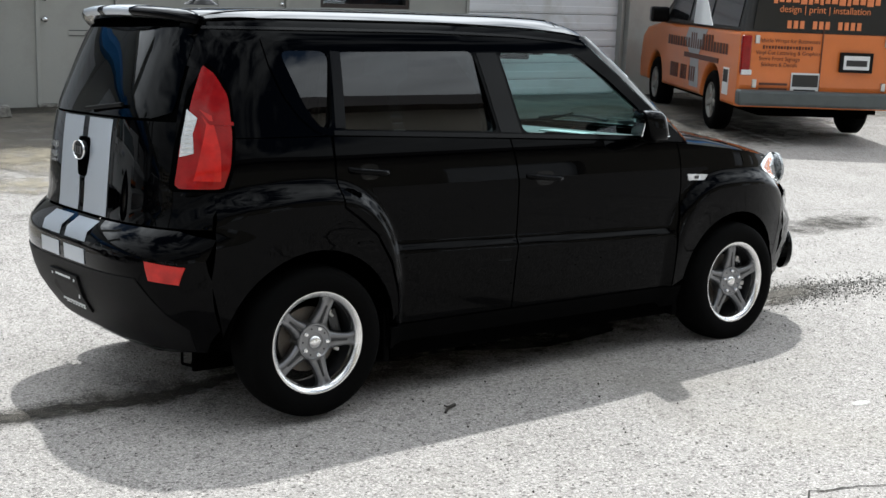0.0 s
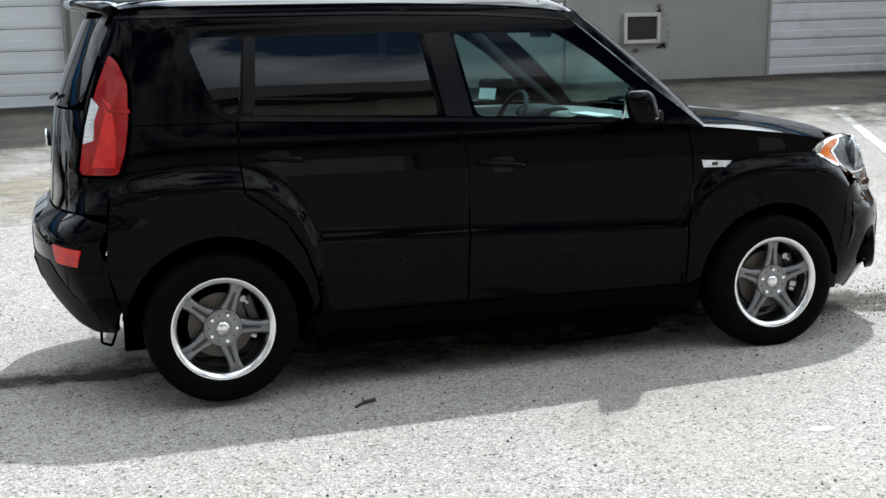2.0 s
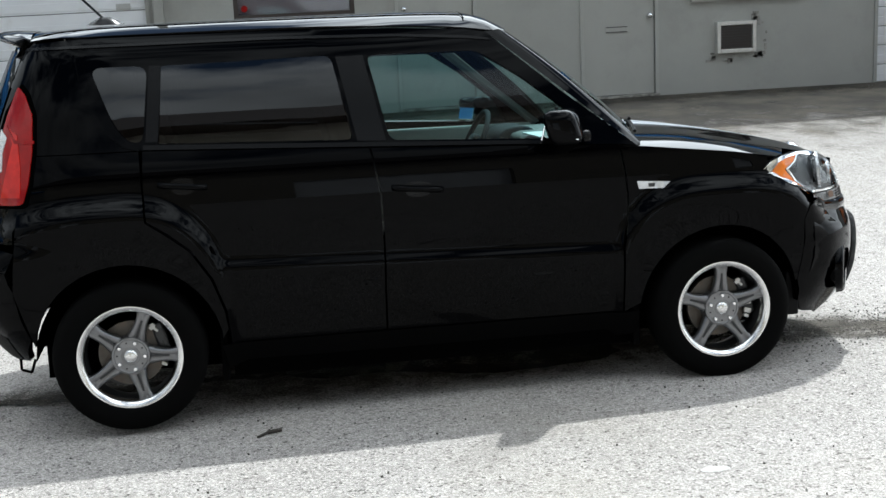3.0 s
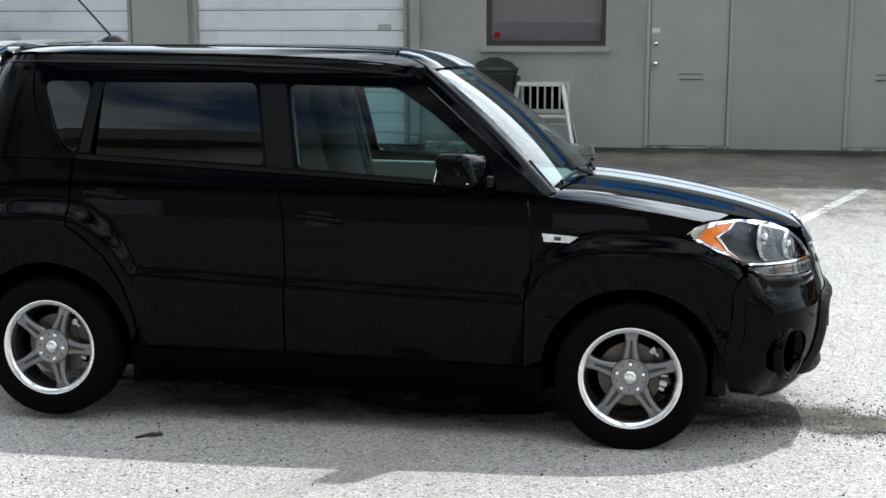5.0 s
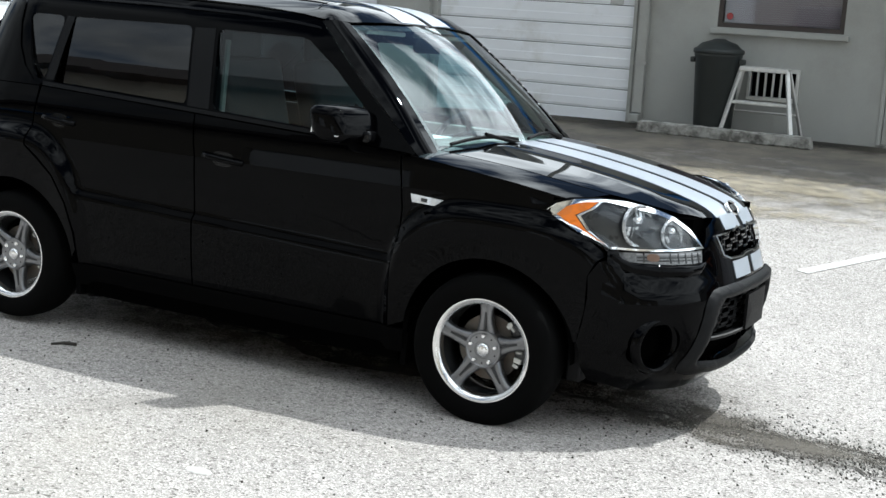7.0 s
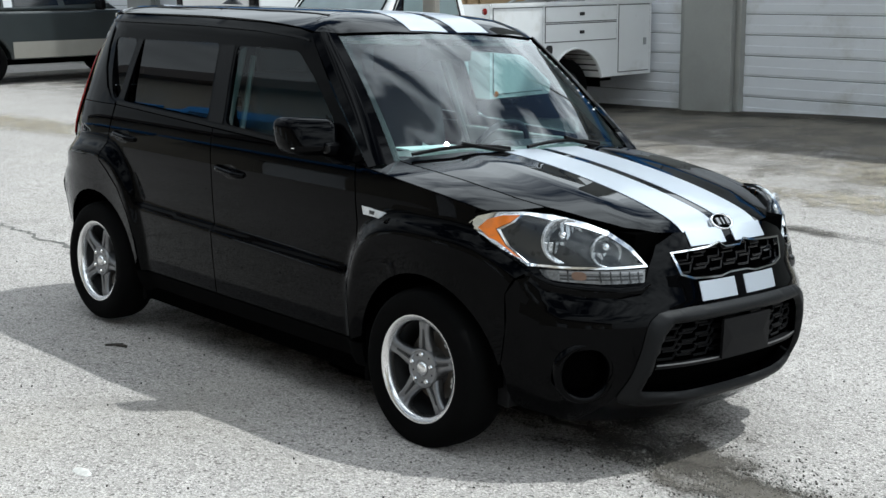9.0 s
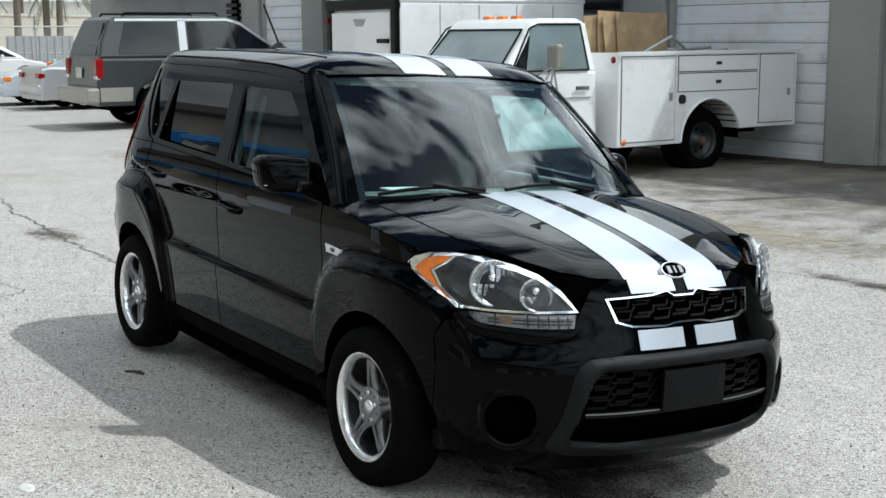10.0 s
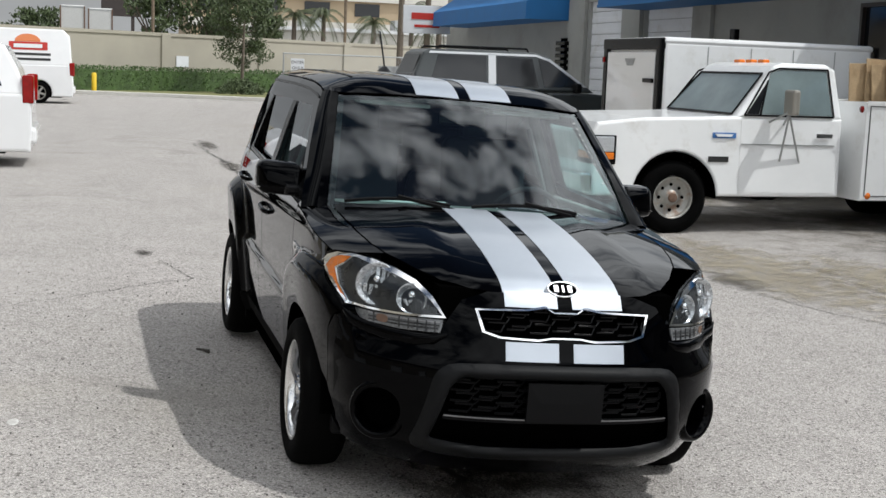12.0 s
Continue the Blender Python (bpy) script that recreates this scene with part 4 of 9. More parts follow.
        # head lamp: dark bowl, reflectors, amber corner, clear cover
        hl = [(-0.846, 0.905), (-0.832, 0.944), (-0.806, 0.966), (-0.755, 0.975), (-0.69, 0.970), (-0.62, 0.950), (-0.56, 0.922), (-0.505, 0.872), (-0.460, 0.800), (-0.60, 0.791), (-0.72, 0.787), (-0.788, 0.790), (-0.822, 0.846)]
        hl = [(-s * p[0], p[1]) if s > 0 else p for p in hl]
        head = part("head_lamp", sheet(hl, on_nose(-0.035), 0.03, depth=0), M["lamp_dark"], car, "swept-back head lamp with an amber corner lens", True)
        part("lamp_cover", sheet(hl, on_nose(0.004), 0.03, depth=0.03), M["lamp_glass"], head, smooth=True)
        def k(y, z):
            return (-s * y, z) if s > 0 else (y, z)
        cy, cz = s * 0.66, 0.875
        seal_out = [(p[0] + (p[0] - cy) * 0.03, p[1] + (p[1] - cz) * (0.25 if p[1] < cz else 0.05)) for p in hl]
        part("wing_corner", sheet(seal_out, on_nose(-0.005), 0.03, (hl,), 0.0), paint, car, smooth=True)
        frame_in = [(p[0] + (cy - p[0]) * 0.06, p[1] + (cz - p[1]) * 0.095 - (0.014 if p[1] > 0.86 and 0.5 < abs(p[0]) < 0.70 else 0.0)) for p in hl]
        part("lamp_frame", sheet(hl, on_nose(0.007), 0.03, (frame_in,), 0.01), M["chrome"], head, "bright chrome surround", True)
        part("turn_lens", sheet([k(-0.840, 0.906), k(-0.808, 0.956), k(-0.766, 0.963), k(-0.815, 0.906), k(-0.806, 0.850), k(-0.779, 0.797), k(-0.786, 0.795), k(-0.818, 0.847)], on_nose(0.002), 0.03, depth=0.012), M["amber"], head, "amber turn lens", True)
        part("lens_divider", sheet([k(-0.764, 0.964), k(-0.758, 0.964), k(-0.808, 0.906), k(-0.799, 0.850), k(-0.772, 0.797), k(-0.777, 0.797), k(-0.804, 0.850), k(-0.813, 0.906)], on_nose(0.003), 0.03, depth=0.012), M["chrome"], head, "bright strip beside the amber lens")
        for cy_, cz_, r in ((-0.685, 0.882, 0.078), (-0.570, 0.850, 0.056)):
            c = Vector(on_nose(-0.030)(*k(cy_, cz_)))
            way = Vector((0.9, -0.38 if s < 0 else 0.38, 0.1)).normalized()
            m = Matrix.Translation(c) @ way.to_track_quat("Y", "Z").to_matrix().to_4x4()
            bowl = part("lamp_reflector", lathe(bmesh.new(), [(0, -0.032), (r * 0.45, -0.026), (r * 0.80, -0.010), (r * 0.98, 0.008), (r * 1.06, 0.010), (r * 1.07, -0.004)], 32, m), M["reflector"], head, "silvered reflector bowl", True)
            # fluted mirror: upright ribs above, a plain shelf below; the small lamp has slanting facets
            n = 7 if r > 0.07 else 5
            for i in range(n):
                u = (i - (n - 1) / 2) / (n / 2)
                tall = r * 1.9 * math.sqrt(1 - u * u * 0.9)
                for up_ in (1, -1):
                    h_ = tall * (0.46 if up_ > 0 else 0.30)
                    if (r > 0.07 and up_ > 0 and i > 3) or (r < 0.07 and up_ > 0):
                        continue
                    turn_ = (34, -30, 12, -8)[(i * 3 + (up_ > 0)) % 4]
                    part("reflector_facet", box(bmesh.new(), (0, 0, 0), (r * 1.5 / n, 0.004, h_), m @ pose(u * r, -0.004, up_ * (h_ / 2 + 0.004), 10 * up_, 0 if r > 0.07 else 24, turn_), 0.0015, 1), M["reflector"], bowl)
            part("bulb_shield", lathe(bmesh.new(), [(0, 0.014), (0.011, 0.012), (0.015, 0.0), (0.015, -0.012)], 16, m @ Matrix.Translation((0, 0, r * 0.25))), M["chrome"], bowl, smooth=True)
        part("daytime_lens", sheet([k(-0.760, 0.778), k(-0.60, 0.786), k(-0.468, 0.792), k(-0.478, 0.745), k(-0.62, 0.738), k(-0.735, 0.742)], on_nose(0.002), 0.025, depth=0.012), M["smoked_lens"], head, "dark ribbed lower lamp lens", True)
        for z_, y_in, key in ((0.776, -0.480, "hub_metal"), (0.764, -0.482, "lamp_dark"), (0.752, -0.486, "lamp_dark")):
            part("lens_bar", sheet([k(-0.715, z_ - 0.004), k(y_in, z_ + 0.003), k(y_in, z_ + 0.009), k(-0.715, z_ + 0.002)], on_nose(0.0045), 0.04, depth=0.003), M[key], head)
        for y_ in (-0.70, -0.62, -0.59, -0.56, -0.53, -0.50):
            part("lens_rib", sheet([k(y_, 0.744), k(y_ + 0.004, 0.744), k(y_ + 0.004, 0.784), k(y_, 0.784)], on_nose(0.006), 0.04, depth=0.003), M["lamp_dark"], head)
        part("lens_bulb", sheet(rounded([k(-0.690, 0.750), k(-0.655, 0.750), k(-0.655, 0.779), k(-0.690, 0.779)], 2), on_nose(0.0065), 0.03, depth=0.003), M["rust"], head, "brownish bulb behind the lower lens", True)
        bm = bmesh.new()
        brow = [k(y, z) for y, z in ((-0.800, 0.770), (-0.775, 0.738), (-0.73, 0.717), (-0.66, 0.708), (-0.57, 0.708), (-0.50, 0.716), (-0.455, 0.738))]
        rows = []
        for i, (y, z) in enumerate(brow):
            r = (0.006, 0.018, 0.022, 0.023, 0.022, 0.017, 0.006)[i]
            c, o = Vector(on_nose(-0.004)(y, z)), Vector(on_nose(0.3)(y, z))
            out_ = (o - c).normalized()
            rows.append([bm.verts.new(c + out_ * r * math.sin(q) + Vector((0, 0, r * 1.25 * math.cos(q)))) for q in [math.pi * w / 6 for w in range(7)]])
        for p, q in zip(rows, rows[1:]):
            for j in range(6):
                bm.faces.new((p[j], q[j], q[j + 1], p[j + 1]))
        bmesh.ops.recalc_face_normals(bm, faces=bm.faces[:])
        part("lamp_brow", bm, paint, head, "rounded gloss black brow under the lamp", True)
        fog = part("fog_lamp_bezel", bmesh.new(), paint, car)
        c = Vector(on_nose(0.0)(s * 0.672, 0.42))
        way = Vector((0.86, s * 0.50, 0.0)).normalized()
        m = Matrix.Translation(c) @ way.to_track_quat("Y", "Z").to_matrix().to_4x4()
        bm = lathe(bmesh.new(), [(0.120, -0.024), (0.114, 0.002), (0.103, 0.013), (0.090, 0.005), (0.080, -0.030), (0.076, -0.075)], 40, m)
        bm.to_mesh(fog.data)
        bm.free()
        fog.data.shade_smooth()
        part("fog_lens", lathe(bmesh.new(), [(0, -0.060), (0.05, -0.062), (0.078, -0.070)], 28, m), M["void"], fog, smooth=True)
        # rear reflector
        part("bumper_reflector", sheet([(s * -1 * a, z) for a, z in ((-0.795, 0.660), (-0.655, 0.676), (-0.665, 0.600), (-0.770, 0.590))], on_tail(0.008), 0.03, depth=0.01), M["red_bright"], car, "red reflector in the rear bumper", True)
        # front pillar face between side frame and windscreen
        bm = bmesh.new()
        rows = []
        fs = on_screen(0.002)
        for i in range(15):
            q = i / 14
            a = Vector(fs(s * 0.968, q))
            b0, b1 = Vector((0.905, 0, 1.055)), Vector((0.295, 0, 1.565))
            b = b0.lerp(b1, q)
            b.y = s * side_y(b.x, b.z)
            mid = (a + b) / 2 + Vector((0.012, s * 0.010, 0.010))
            rows.append([bm.verts.new(p) for p in (a, a.lerp(mid, 0.6), mid, mid.lerp(b, 0.5), b)])
        for p, q in zip(rows, rows[1:]):
            for j in range(4):
                bm.faces.new((p[j], q[j], q[j + 1], p[j + 1]))
        bmesh.ops.recalc_face_normals(bm, faces=bm.faces[:])
        part("windscreen_pillar", bm, paint, car, smooth=True)
        part("arch_guard", boxes(((0.895, s * 0.70, 0.29), (0.03, 0.24, 0.24)), bevel=0.006), M["sill_black"], car)
        part("arch_guard", boxes(((-0.895, s * 0.70, 0.29), (0.03, 0.24, 0.24)), bevel=0.006), M["sill_black"], car)
        part("splash_flap", boxes(((1.640, s * 0.69, 0.340), (0.060, 0.19, 0.20)), bevel=0.008), M["plastic"], car)
        wheel(car, WB, s, 0, 0)
        wheel(car, -WB, s, 21)
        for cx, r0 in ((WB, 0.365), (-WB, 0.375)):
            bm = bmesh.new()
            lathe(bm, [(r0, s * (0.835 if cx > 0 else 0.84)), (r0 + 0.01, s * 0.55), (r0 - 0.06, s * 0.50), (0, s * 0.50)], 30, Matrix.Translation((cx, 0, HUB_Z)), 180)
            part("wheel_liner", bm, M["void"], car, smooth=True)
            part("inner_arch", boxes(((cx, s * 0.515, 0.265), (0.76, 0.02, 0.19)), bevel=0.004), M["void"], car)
    # upper faces
    hood_side = [(0.86, 0.70), (1.00, 0.712), (1.20, 0.705), (1.40, 0.690), (1.55, 0.662), (1.66, 0.625), (1.80, 0.545), (1.905, 0.46), (1.970, 0.36), (2.012, 0.20), (2.028, 0.0)]
    hood_out = hood_side + [(x, -y) for x, y in reversed(hood_side[:-1])] + [(0.955, -0.60), (1.04, -0.30), (1.065, 0), (1.04, 0.30), (0.955, 0.60)]
    hood = part("bonnet", sheet(hood_out, on_bonnet(), 0.045, depth=0.012, centre=(1.4, 0, 0)), paint, car, smooth=True)
    for s in (-1, 1):
        strip = [(x, s * (y + 0.008)) for x, y in hood_side[:6]]
        outer = [(x, s * (side_y(x, wing_top(x)) - 0.002)) for x in (1.58, 1.50, 1.40, 1.25, 1.10, 0.95, 0.84)]
        part("wing_top", sheet(strip + outer, on_bonnet(), 0.04, depth=0.008, centre=(1.2, 0, 0)), paint, car, smooth=True)
        a, b = (0.028, 0.240) if s > 0 else (-0.240, -0.028)
        ends = [(2.030 if abs(y) < 0.1 else 2.006, y) for y in (a, b)]
        part("stripe", sheet([(1.05, a)] + ends + [(1.05, b)], on_bonnet(0.0025), 0.03, depth=0.002, centre=(1.4, 0, 0)), M["stripe"], hood, "silver-white stripe", True)
    # nose: bumper with openings for the grilles
    g_up = [(-0.372, 0.842), (-0.16, 0.850), (-0.085, 0.862), (-0.05, 0.843), (0.05, 0.843), (0.085, 0.862), (0.16, 0.850), (0.372, 0.842), (0.345, 0.765), (0.28, 0.748), (0.12, 0.743), (0.06, 0.752),
            (-0.06, 0.752), (-0.12, 0.743), (-0.28, 0.748), (-0.345, 0.765)]
    g_low = corners([(-0.400, 0.597), (0.400, 0.597), (0.440, 0.555), (0.470, 0.445), (0.495, 0.345), (0.3, 0.326), (-0.3, 0.326), (-0.495, 0.345), (-0.470, 0.445), (-0.440, 0.555)], 0.02)
    right_edge = [(0.46, 0.792), (0.475, 0.742), (0.62, 0.733), (0.742, 0.738), (0.775, 0.785)]
    g_up = [(y * 0.925, 0.798 + (z - 0.798) * 0.95) for y, z in g_up]
    edge_y = lambda z: nose_y(1.676, z)
    out = [(-0.30, 0.905), (0.30, 0.905), (0.40, 0.87), (0.45, 0.80)] + right_edge[1:4] + [(nose_y(1.75, 0.779), 0.779), (nose_y(1.703, 0.738), 0.738), (edge_y(0.68), 0.68), (edge_y(0.55), 0.55), (nose_y(1.65, 0.41), 0.41),
          (nose_y(1.665, 0.31), 0.31), (nose_y(1.69, 0.25), 0.25), (0.62, 0.205), (0.3, 0.195), (0.0, 0.19)]
    out = out + [(-y, z) for y, z in reversed(out[2:-1])]
    def fog_hole(s):
        return [(s * (0.672 + 0.074 * math.cos(a)), 0.42 + 0.090 * math.sin(a)) for a in [2 * math.pi * i / 24 for i in range(24)]]
    bumper = part("front_bumper", sheet(out, on_nose(), 0.035, (g_up, g_low, fog_hole(-1), fog_hole(1)), 0.03, centre=(1.2, 0, 0.5)), paint, car, smooth=True)
    # matt frame round the lower opening
    ring_out = rounded([(-0.43, 0.652), (0.43, 0.652), (0.50, 0.605), (0.530, 0.45), (0.565, 0.300), (0.42, 0.268), (-0.42, 0.268), (-0.565, 0.300), (-0.530, 0.45), (-0.50, 0.605)], 2, 0.18)

    def gap_to(p, poly):
        best = 9.0
        for i in range(len(poly)):
            u, v, w = Vector(poly[i - 1]), Vector(poly[i]), Vector(p)
            q = (w - u).dot(v - u) / max((v - u).length_squared, 1e-12)
            best = min(best, (w - u - (v - u) * min(max(q, 0.0), 1.0)).length)
        return best

    def on_frame(y, z):
        edge = min(min(gap_to((y, z), ring_out), gap_to((y, z), g_low)) / 0.024, 1.0)
        return on_nose(0.004 + 0.026 * math.sqrt(1 - (1 - edge) ** 2))(y, z)
    part("bumper_frame", sheet(ring_out, on_frame, 0.016, (g_low,), 0.03, centre=(1.2, 0, 0.5)), M["grained"], bumper, "matt black plastic bumper frame", True)
    part("bumper_backing", sheet([(-0.80, 0.785), (0.80, 0.785), (0.82, 0.60), (0.80, 0.40), (0.74, 0.26), (-0.74, 0.26), (-0.80, 0.40), (-0.82, 0.60)], on_nose(-0.006), 0.05, (g_up, g_low, fog_hole(-1), fog_hole(1)), 0.0, centre=(1.2, 0, 0.5)), paint, bumper, smooth=True)
    part("grille_back", sheet([(-0.55, 0.61), (0.55, 0.61), (0.57, 0.24), (-0.57, 0.24)], on_nose(-0.060), 0.08, depth=0, centre=(1, 0, 0.5)), M["void"], bumper)
    part("grille_back", sheet([(-0.40, 0.88), (0.40, 0.88), (0.40, 0.73), (-0.40, 0.73)], on_nose(-0.055), 0.08, depth=0, centre=(1, 0, 0.5)), M["void"], bumper)
    part("valance_bar", sheet([(-0.455, 0.443), (0.455, 0.443), (0.457, 0.430), (-0.457, 0.430)], on_nose(0.004), 0.06, depth=0.03, centre=(1, 0, 0.4)), M["plastic"], bumper, smooth=True)
    part("chrome_line", sheet([(-0.455, 0.447), (0.455, 0.447), (0.455, 0.442), (-0.455, 0.442)], on_nose(0.006), 0.06, depth=0.004, centre=(1, 0, 0.4)), M["hub_metal"], bumper)
    cy, cz = 0.0, 0.798
    g_rim = [(y * 1.032, cz + (z - cz) * 1.12) for y, z in g_up]
    part("grille_surround", sheet(g_rim, on_nose(0.008), 0.03, (g_up,), 0.02, centre=(1, 0, 0.8)), M["chrome"], bumper, "chrome grille surround", True)

    def mesh_grille(z0, z1, half, n, lift, pitch):
        bm = bmesh.new()
        f = on_nose(lift)
        rows = int((z1 - z0) / pitch)
        for j in range(rows + 1):
            z = z0 + (z1 - z0) * j / rows
            m = int(2 * half / 0.085)
            for i in range(m):
                y0 = -half + 2 * half * i / m + (0.02 if j % 2 else 0)
                y1 = min(y0 + 0.070, half)
                zz = z + (0.006 if (i + j) % 2 else -0.004)
                a, b = Vector(f(y0, zz)), Vector(f(y1, zz))
                rod(bm, a, b, 0.0052, 6)
                if j < rows:
                    rod(bm, b, f(min(y1 + 0.014, half), z + (z1 - z0) / rows), 0.0042, 5)
        return bm
    part("upper_grille", mesh_grille(0.765, 0.832, 0.318, 0, -0.028, 0.018), M["soft_black"], bumper, "black honeycomb grille")
    part("lower_grille", mesh_grille(0.462, 0.585, 0.43, 0, -0.030, 0.020), M["plastic"], bumper, "black honeycomb lower grille")
    plate = part("number_plate", sheet([(-0.153, 0.590), (0.153, 0.590), (0.153, 0.440), (-0.153, 0.440)], on_nose(0.022), 0.08, depth=0.012, centre=(1, 0, 0.5)), M["plastic"], car, "blank black front plate holder")
    for s in (-1, 1):
        a, b = sorted((s * 0.030, s * 0.240))
        part("stripe", sheet([(a, 0.912), (b, 0.912), (b, 0.858), (a, 0.858)], on_nose(0.006), 0.03, depth=0.003, centre=(1, 0, 0.6)), M["stripe"], bumper, "silver-white stripe", True)
        part("stripe", sheet([(a, 0.733), (b, 0.733), (b, 0.664), (a, 0.664)], on_nose(0.004), 0.04, depth=0.003, centre=(1, 0, 0.6)), M["stripe"], bumper, "silver-white stripe", True)
    # emblem: oval plaque with plain shapes
    badge_at = Vector(on_bonnet(0.0)(1.992, 0.0))
    bm_pose = Matrix.Translation(badge_at + Vector((0.009, 0, 0.008))) @ pose(0, 0, 0, 0, 48, 0)
    badge = part("emblem", lathe(bmesh.new(), [(0, 0.004), (0.050, 0.004), (0.052, 0.0), (0.052, -0.01)], 40, bm_pose @ pose(0, 0, 0, 90, 0, 0) @ Matrix.Diagonal((0.66, 1, 1.22, 1))), M["void"], hood, "oval black and chrome emblem", False)
    ringm = bm_pose @ pose(0, 0, 0, 90, 0, 0) @ Matrix.Diagonal((0.66, 1, 1.22, 1))
    part("emblem_ring", lathe(bmesh.new(), [(0.046, 0.003), (0.048, 0.008), (0.053, 0.008), (0.055, 0.003), (0.055, -0.008)], 40, ringm), M["chrome"], badge, smooth=True)
    bm = bmesh.new()
    for dy, w in ((-0.028, 0.018), (0.0, 0.009), (0.028, 0.018)):
        box(bm, (0, dy, 0.007), (0.030, w, 0.006), bm_pose)
    part("emblem_shape", bm, M["alloy_grey"], badge)
    # roof
    roof_out = [(0.472, 0.0), (0.459, 0.25), (0.430, 0.45), (0.398, 0.600), (0.310, side_y(0.29, 1.567) - 0.004), (0.20, side_y(0.2, 1.582)), (-0.10, side_y(-0.1, 1.600)), (-0.60, side_y(-0.6, 1.609)),
                (-1.40, side_y(-1.4, 1.608)), (-1.60, side_y(-1.60, 1.596)), (-1.66, 0.50), (-1.66, 0.0)]
    roof_out = roof_out + [(x, -y) for x, y in reversed(roof_out[1:-1])]
    roof = part("roof", sheet(roof_out, on_roof(), 0.06, depth=0.008, centre=(-0.6, 0, 0.9)), paint, car, smooth=True)
    for s in (-1, 1):
        a, b = sorted((s * 0.030, s * 0.245))
        part("stripe", sheet([(0.466, a) if abs(a) < 0.1 else (0.452, a), (-1.655, a), (-1.655, b), (0.466, b) if abs(b) < 0.1 else (0.452, b)], on_roof(0.003), 0.06, depth=0.002, centre=(-0.6, 0, 0.9)), M["stripe"], roof, "silver-white stripe", True)
    part("roof_seam", sheet([(0.222, -0.60), (0.222, 0.60), (0.216, 0.60), (0.216, -0.60)], on_roof(0.0045), 0.06, depth=0.0, centre=(0, 0, 0.9)), M["void"], roof)
    for s in (-1, 1):
        part("roof_joint", sheet([(0.215, s * 0.520), (-1.60, s * 0.515), (-1.60, s * 0.527), (0.215, s * 0.532)], on_roof(0.003), 0.06, depth=0.003, centre=(-0.6, 0, 0.9)), M["soft_black"], roof, "black moulding in the roof joint", True)
    def spoiler_band(y0, y1, lift, n, whole):
        """A slice of the roof spoiler between two widths, as top, lip and underside."""
        bm = bmesh.new()
        rows = []
        for i in range(n + 1):
            y = y0 + (y1 - y0) * i / n
            u = abs(y) / 0.56
            xr, zr = -1.80 + 0.16 * u ** 2.4, 1.658 - 0.045 * u ** 3
            za = on_roof()(-1.60, y)[2]
            pts = [(-1.60, za + 0.003), ((xr - 1.60) / 2, (za + zr) / 2 + 0.008), (xr + 0.03, zr + 0.003), (xr, zr - 0.006), (xr - 0.004, zr - 0.020), (xr + 0.010, zr - 0.034)]
            if whole:
                pts += [(xr + 0.06, zr - 0.050), (-1.66, 1.582 - 0.04 * u), (-1.60, 1.575 - 0.04 * u)]
            rows.append([bm.verts.new((x + (-lift if k > 2 else 0), y, z + (lift if k < 4 else 0))) for k, (x, z) in enumerate(pts)])
        for p, q in zip(rows, rows[1:]):
            for k in range(len(p) - 1):
                bm.faces.new((p[k], q[k], q[k + 1], p[k + 1]))
        if whole:
            bm.faces.new(rows[0])
            bm.faces.new(list(reversed(rows[-1])))
        bmesh.ops.recalc_face_normals(bm, faces=bm.faces[:])
        return bm
    sp = part("spoiler", spoiler_band(-0.56, 0.56, 0.0, 32, True), paint, car, smooth=True)
    for s in (-1, 1):
        a, b = sorted((s * 0.030, s * 0.245))
        part("stripe", spoiler_band(a, b, 0.003, 6, False), M["stripe"], sp, "silver-white stripe", True)
    ant = part("antenna", lathe(bmesh.new(), [(0, 0.035), (0.012, 0.034), (0.030, 0.016), (0.045, 0.0)], 20, Matrix.Translation((-1.34, 0, 1.680)) @ pose(0, 0, 0, 90, 0, 0) @ Matrix.Diagonal((1.9, 1, 1, 1))), M["soft_black"], car, smooth=True)
    part("antenna_mast", rods(((-1.34, 0, 1.70), (-1.56, 0, 1.93), 0.006)), M["soft_black"], ant)
    # windscreen and its trim
    def screen_grid(f):
        bm = bmesh.new()
        rows = [[bm.verts.new(f(-0.97 + 1.94 * i / 32, j / 16)) for i in range(33)] for j in range(17)]
        for p, q in zip(rows, rows[1:]):
            for i in range(32):
                bm.faces.new((p[i], p[i + 1], q[i + 1], q[i]))
        return bm
    screen = part("windscreen", screen_grid(on_screen(-0.006)), M["windscreen"], car, "large raked windscreen mirroring clouds", True)
    part("screen_band", sheet([(-0.97, 1.0), (0.97, 1.0), (0.97, 0.955), (-0.97, 0.955)], on_screen(-0.010), 0.1, depth=0, centre=(0, 0, 0.9)), M["soft_black"], screen)
    part("screen_band", sheet([(-0.97, 0.0), (0.97, 0.0), (0.97, 0.05), (-0.97, 0.05)], on_screen(-0.010), 0.1, depth=0, centre=(0, 0, 0.9)), M["soft_black"], screen)
    for s in (-1, 1):
        a, b = sorted((s * 0.97, s * 0.925))
        part("screen_band", sheet([(a, 0.0), (b, 0.0), (b, 1.0), (a, 1.0)], on_screen(-0.010), 0.08, depth=0, centre=(0, 0, 0.9)), M["soft_black"], screen)
    rnd = random.Random(5)
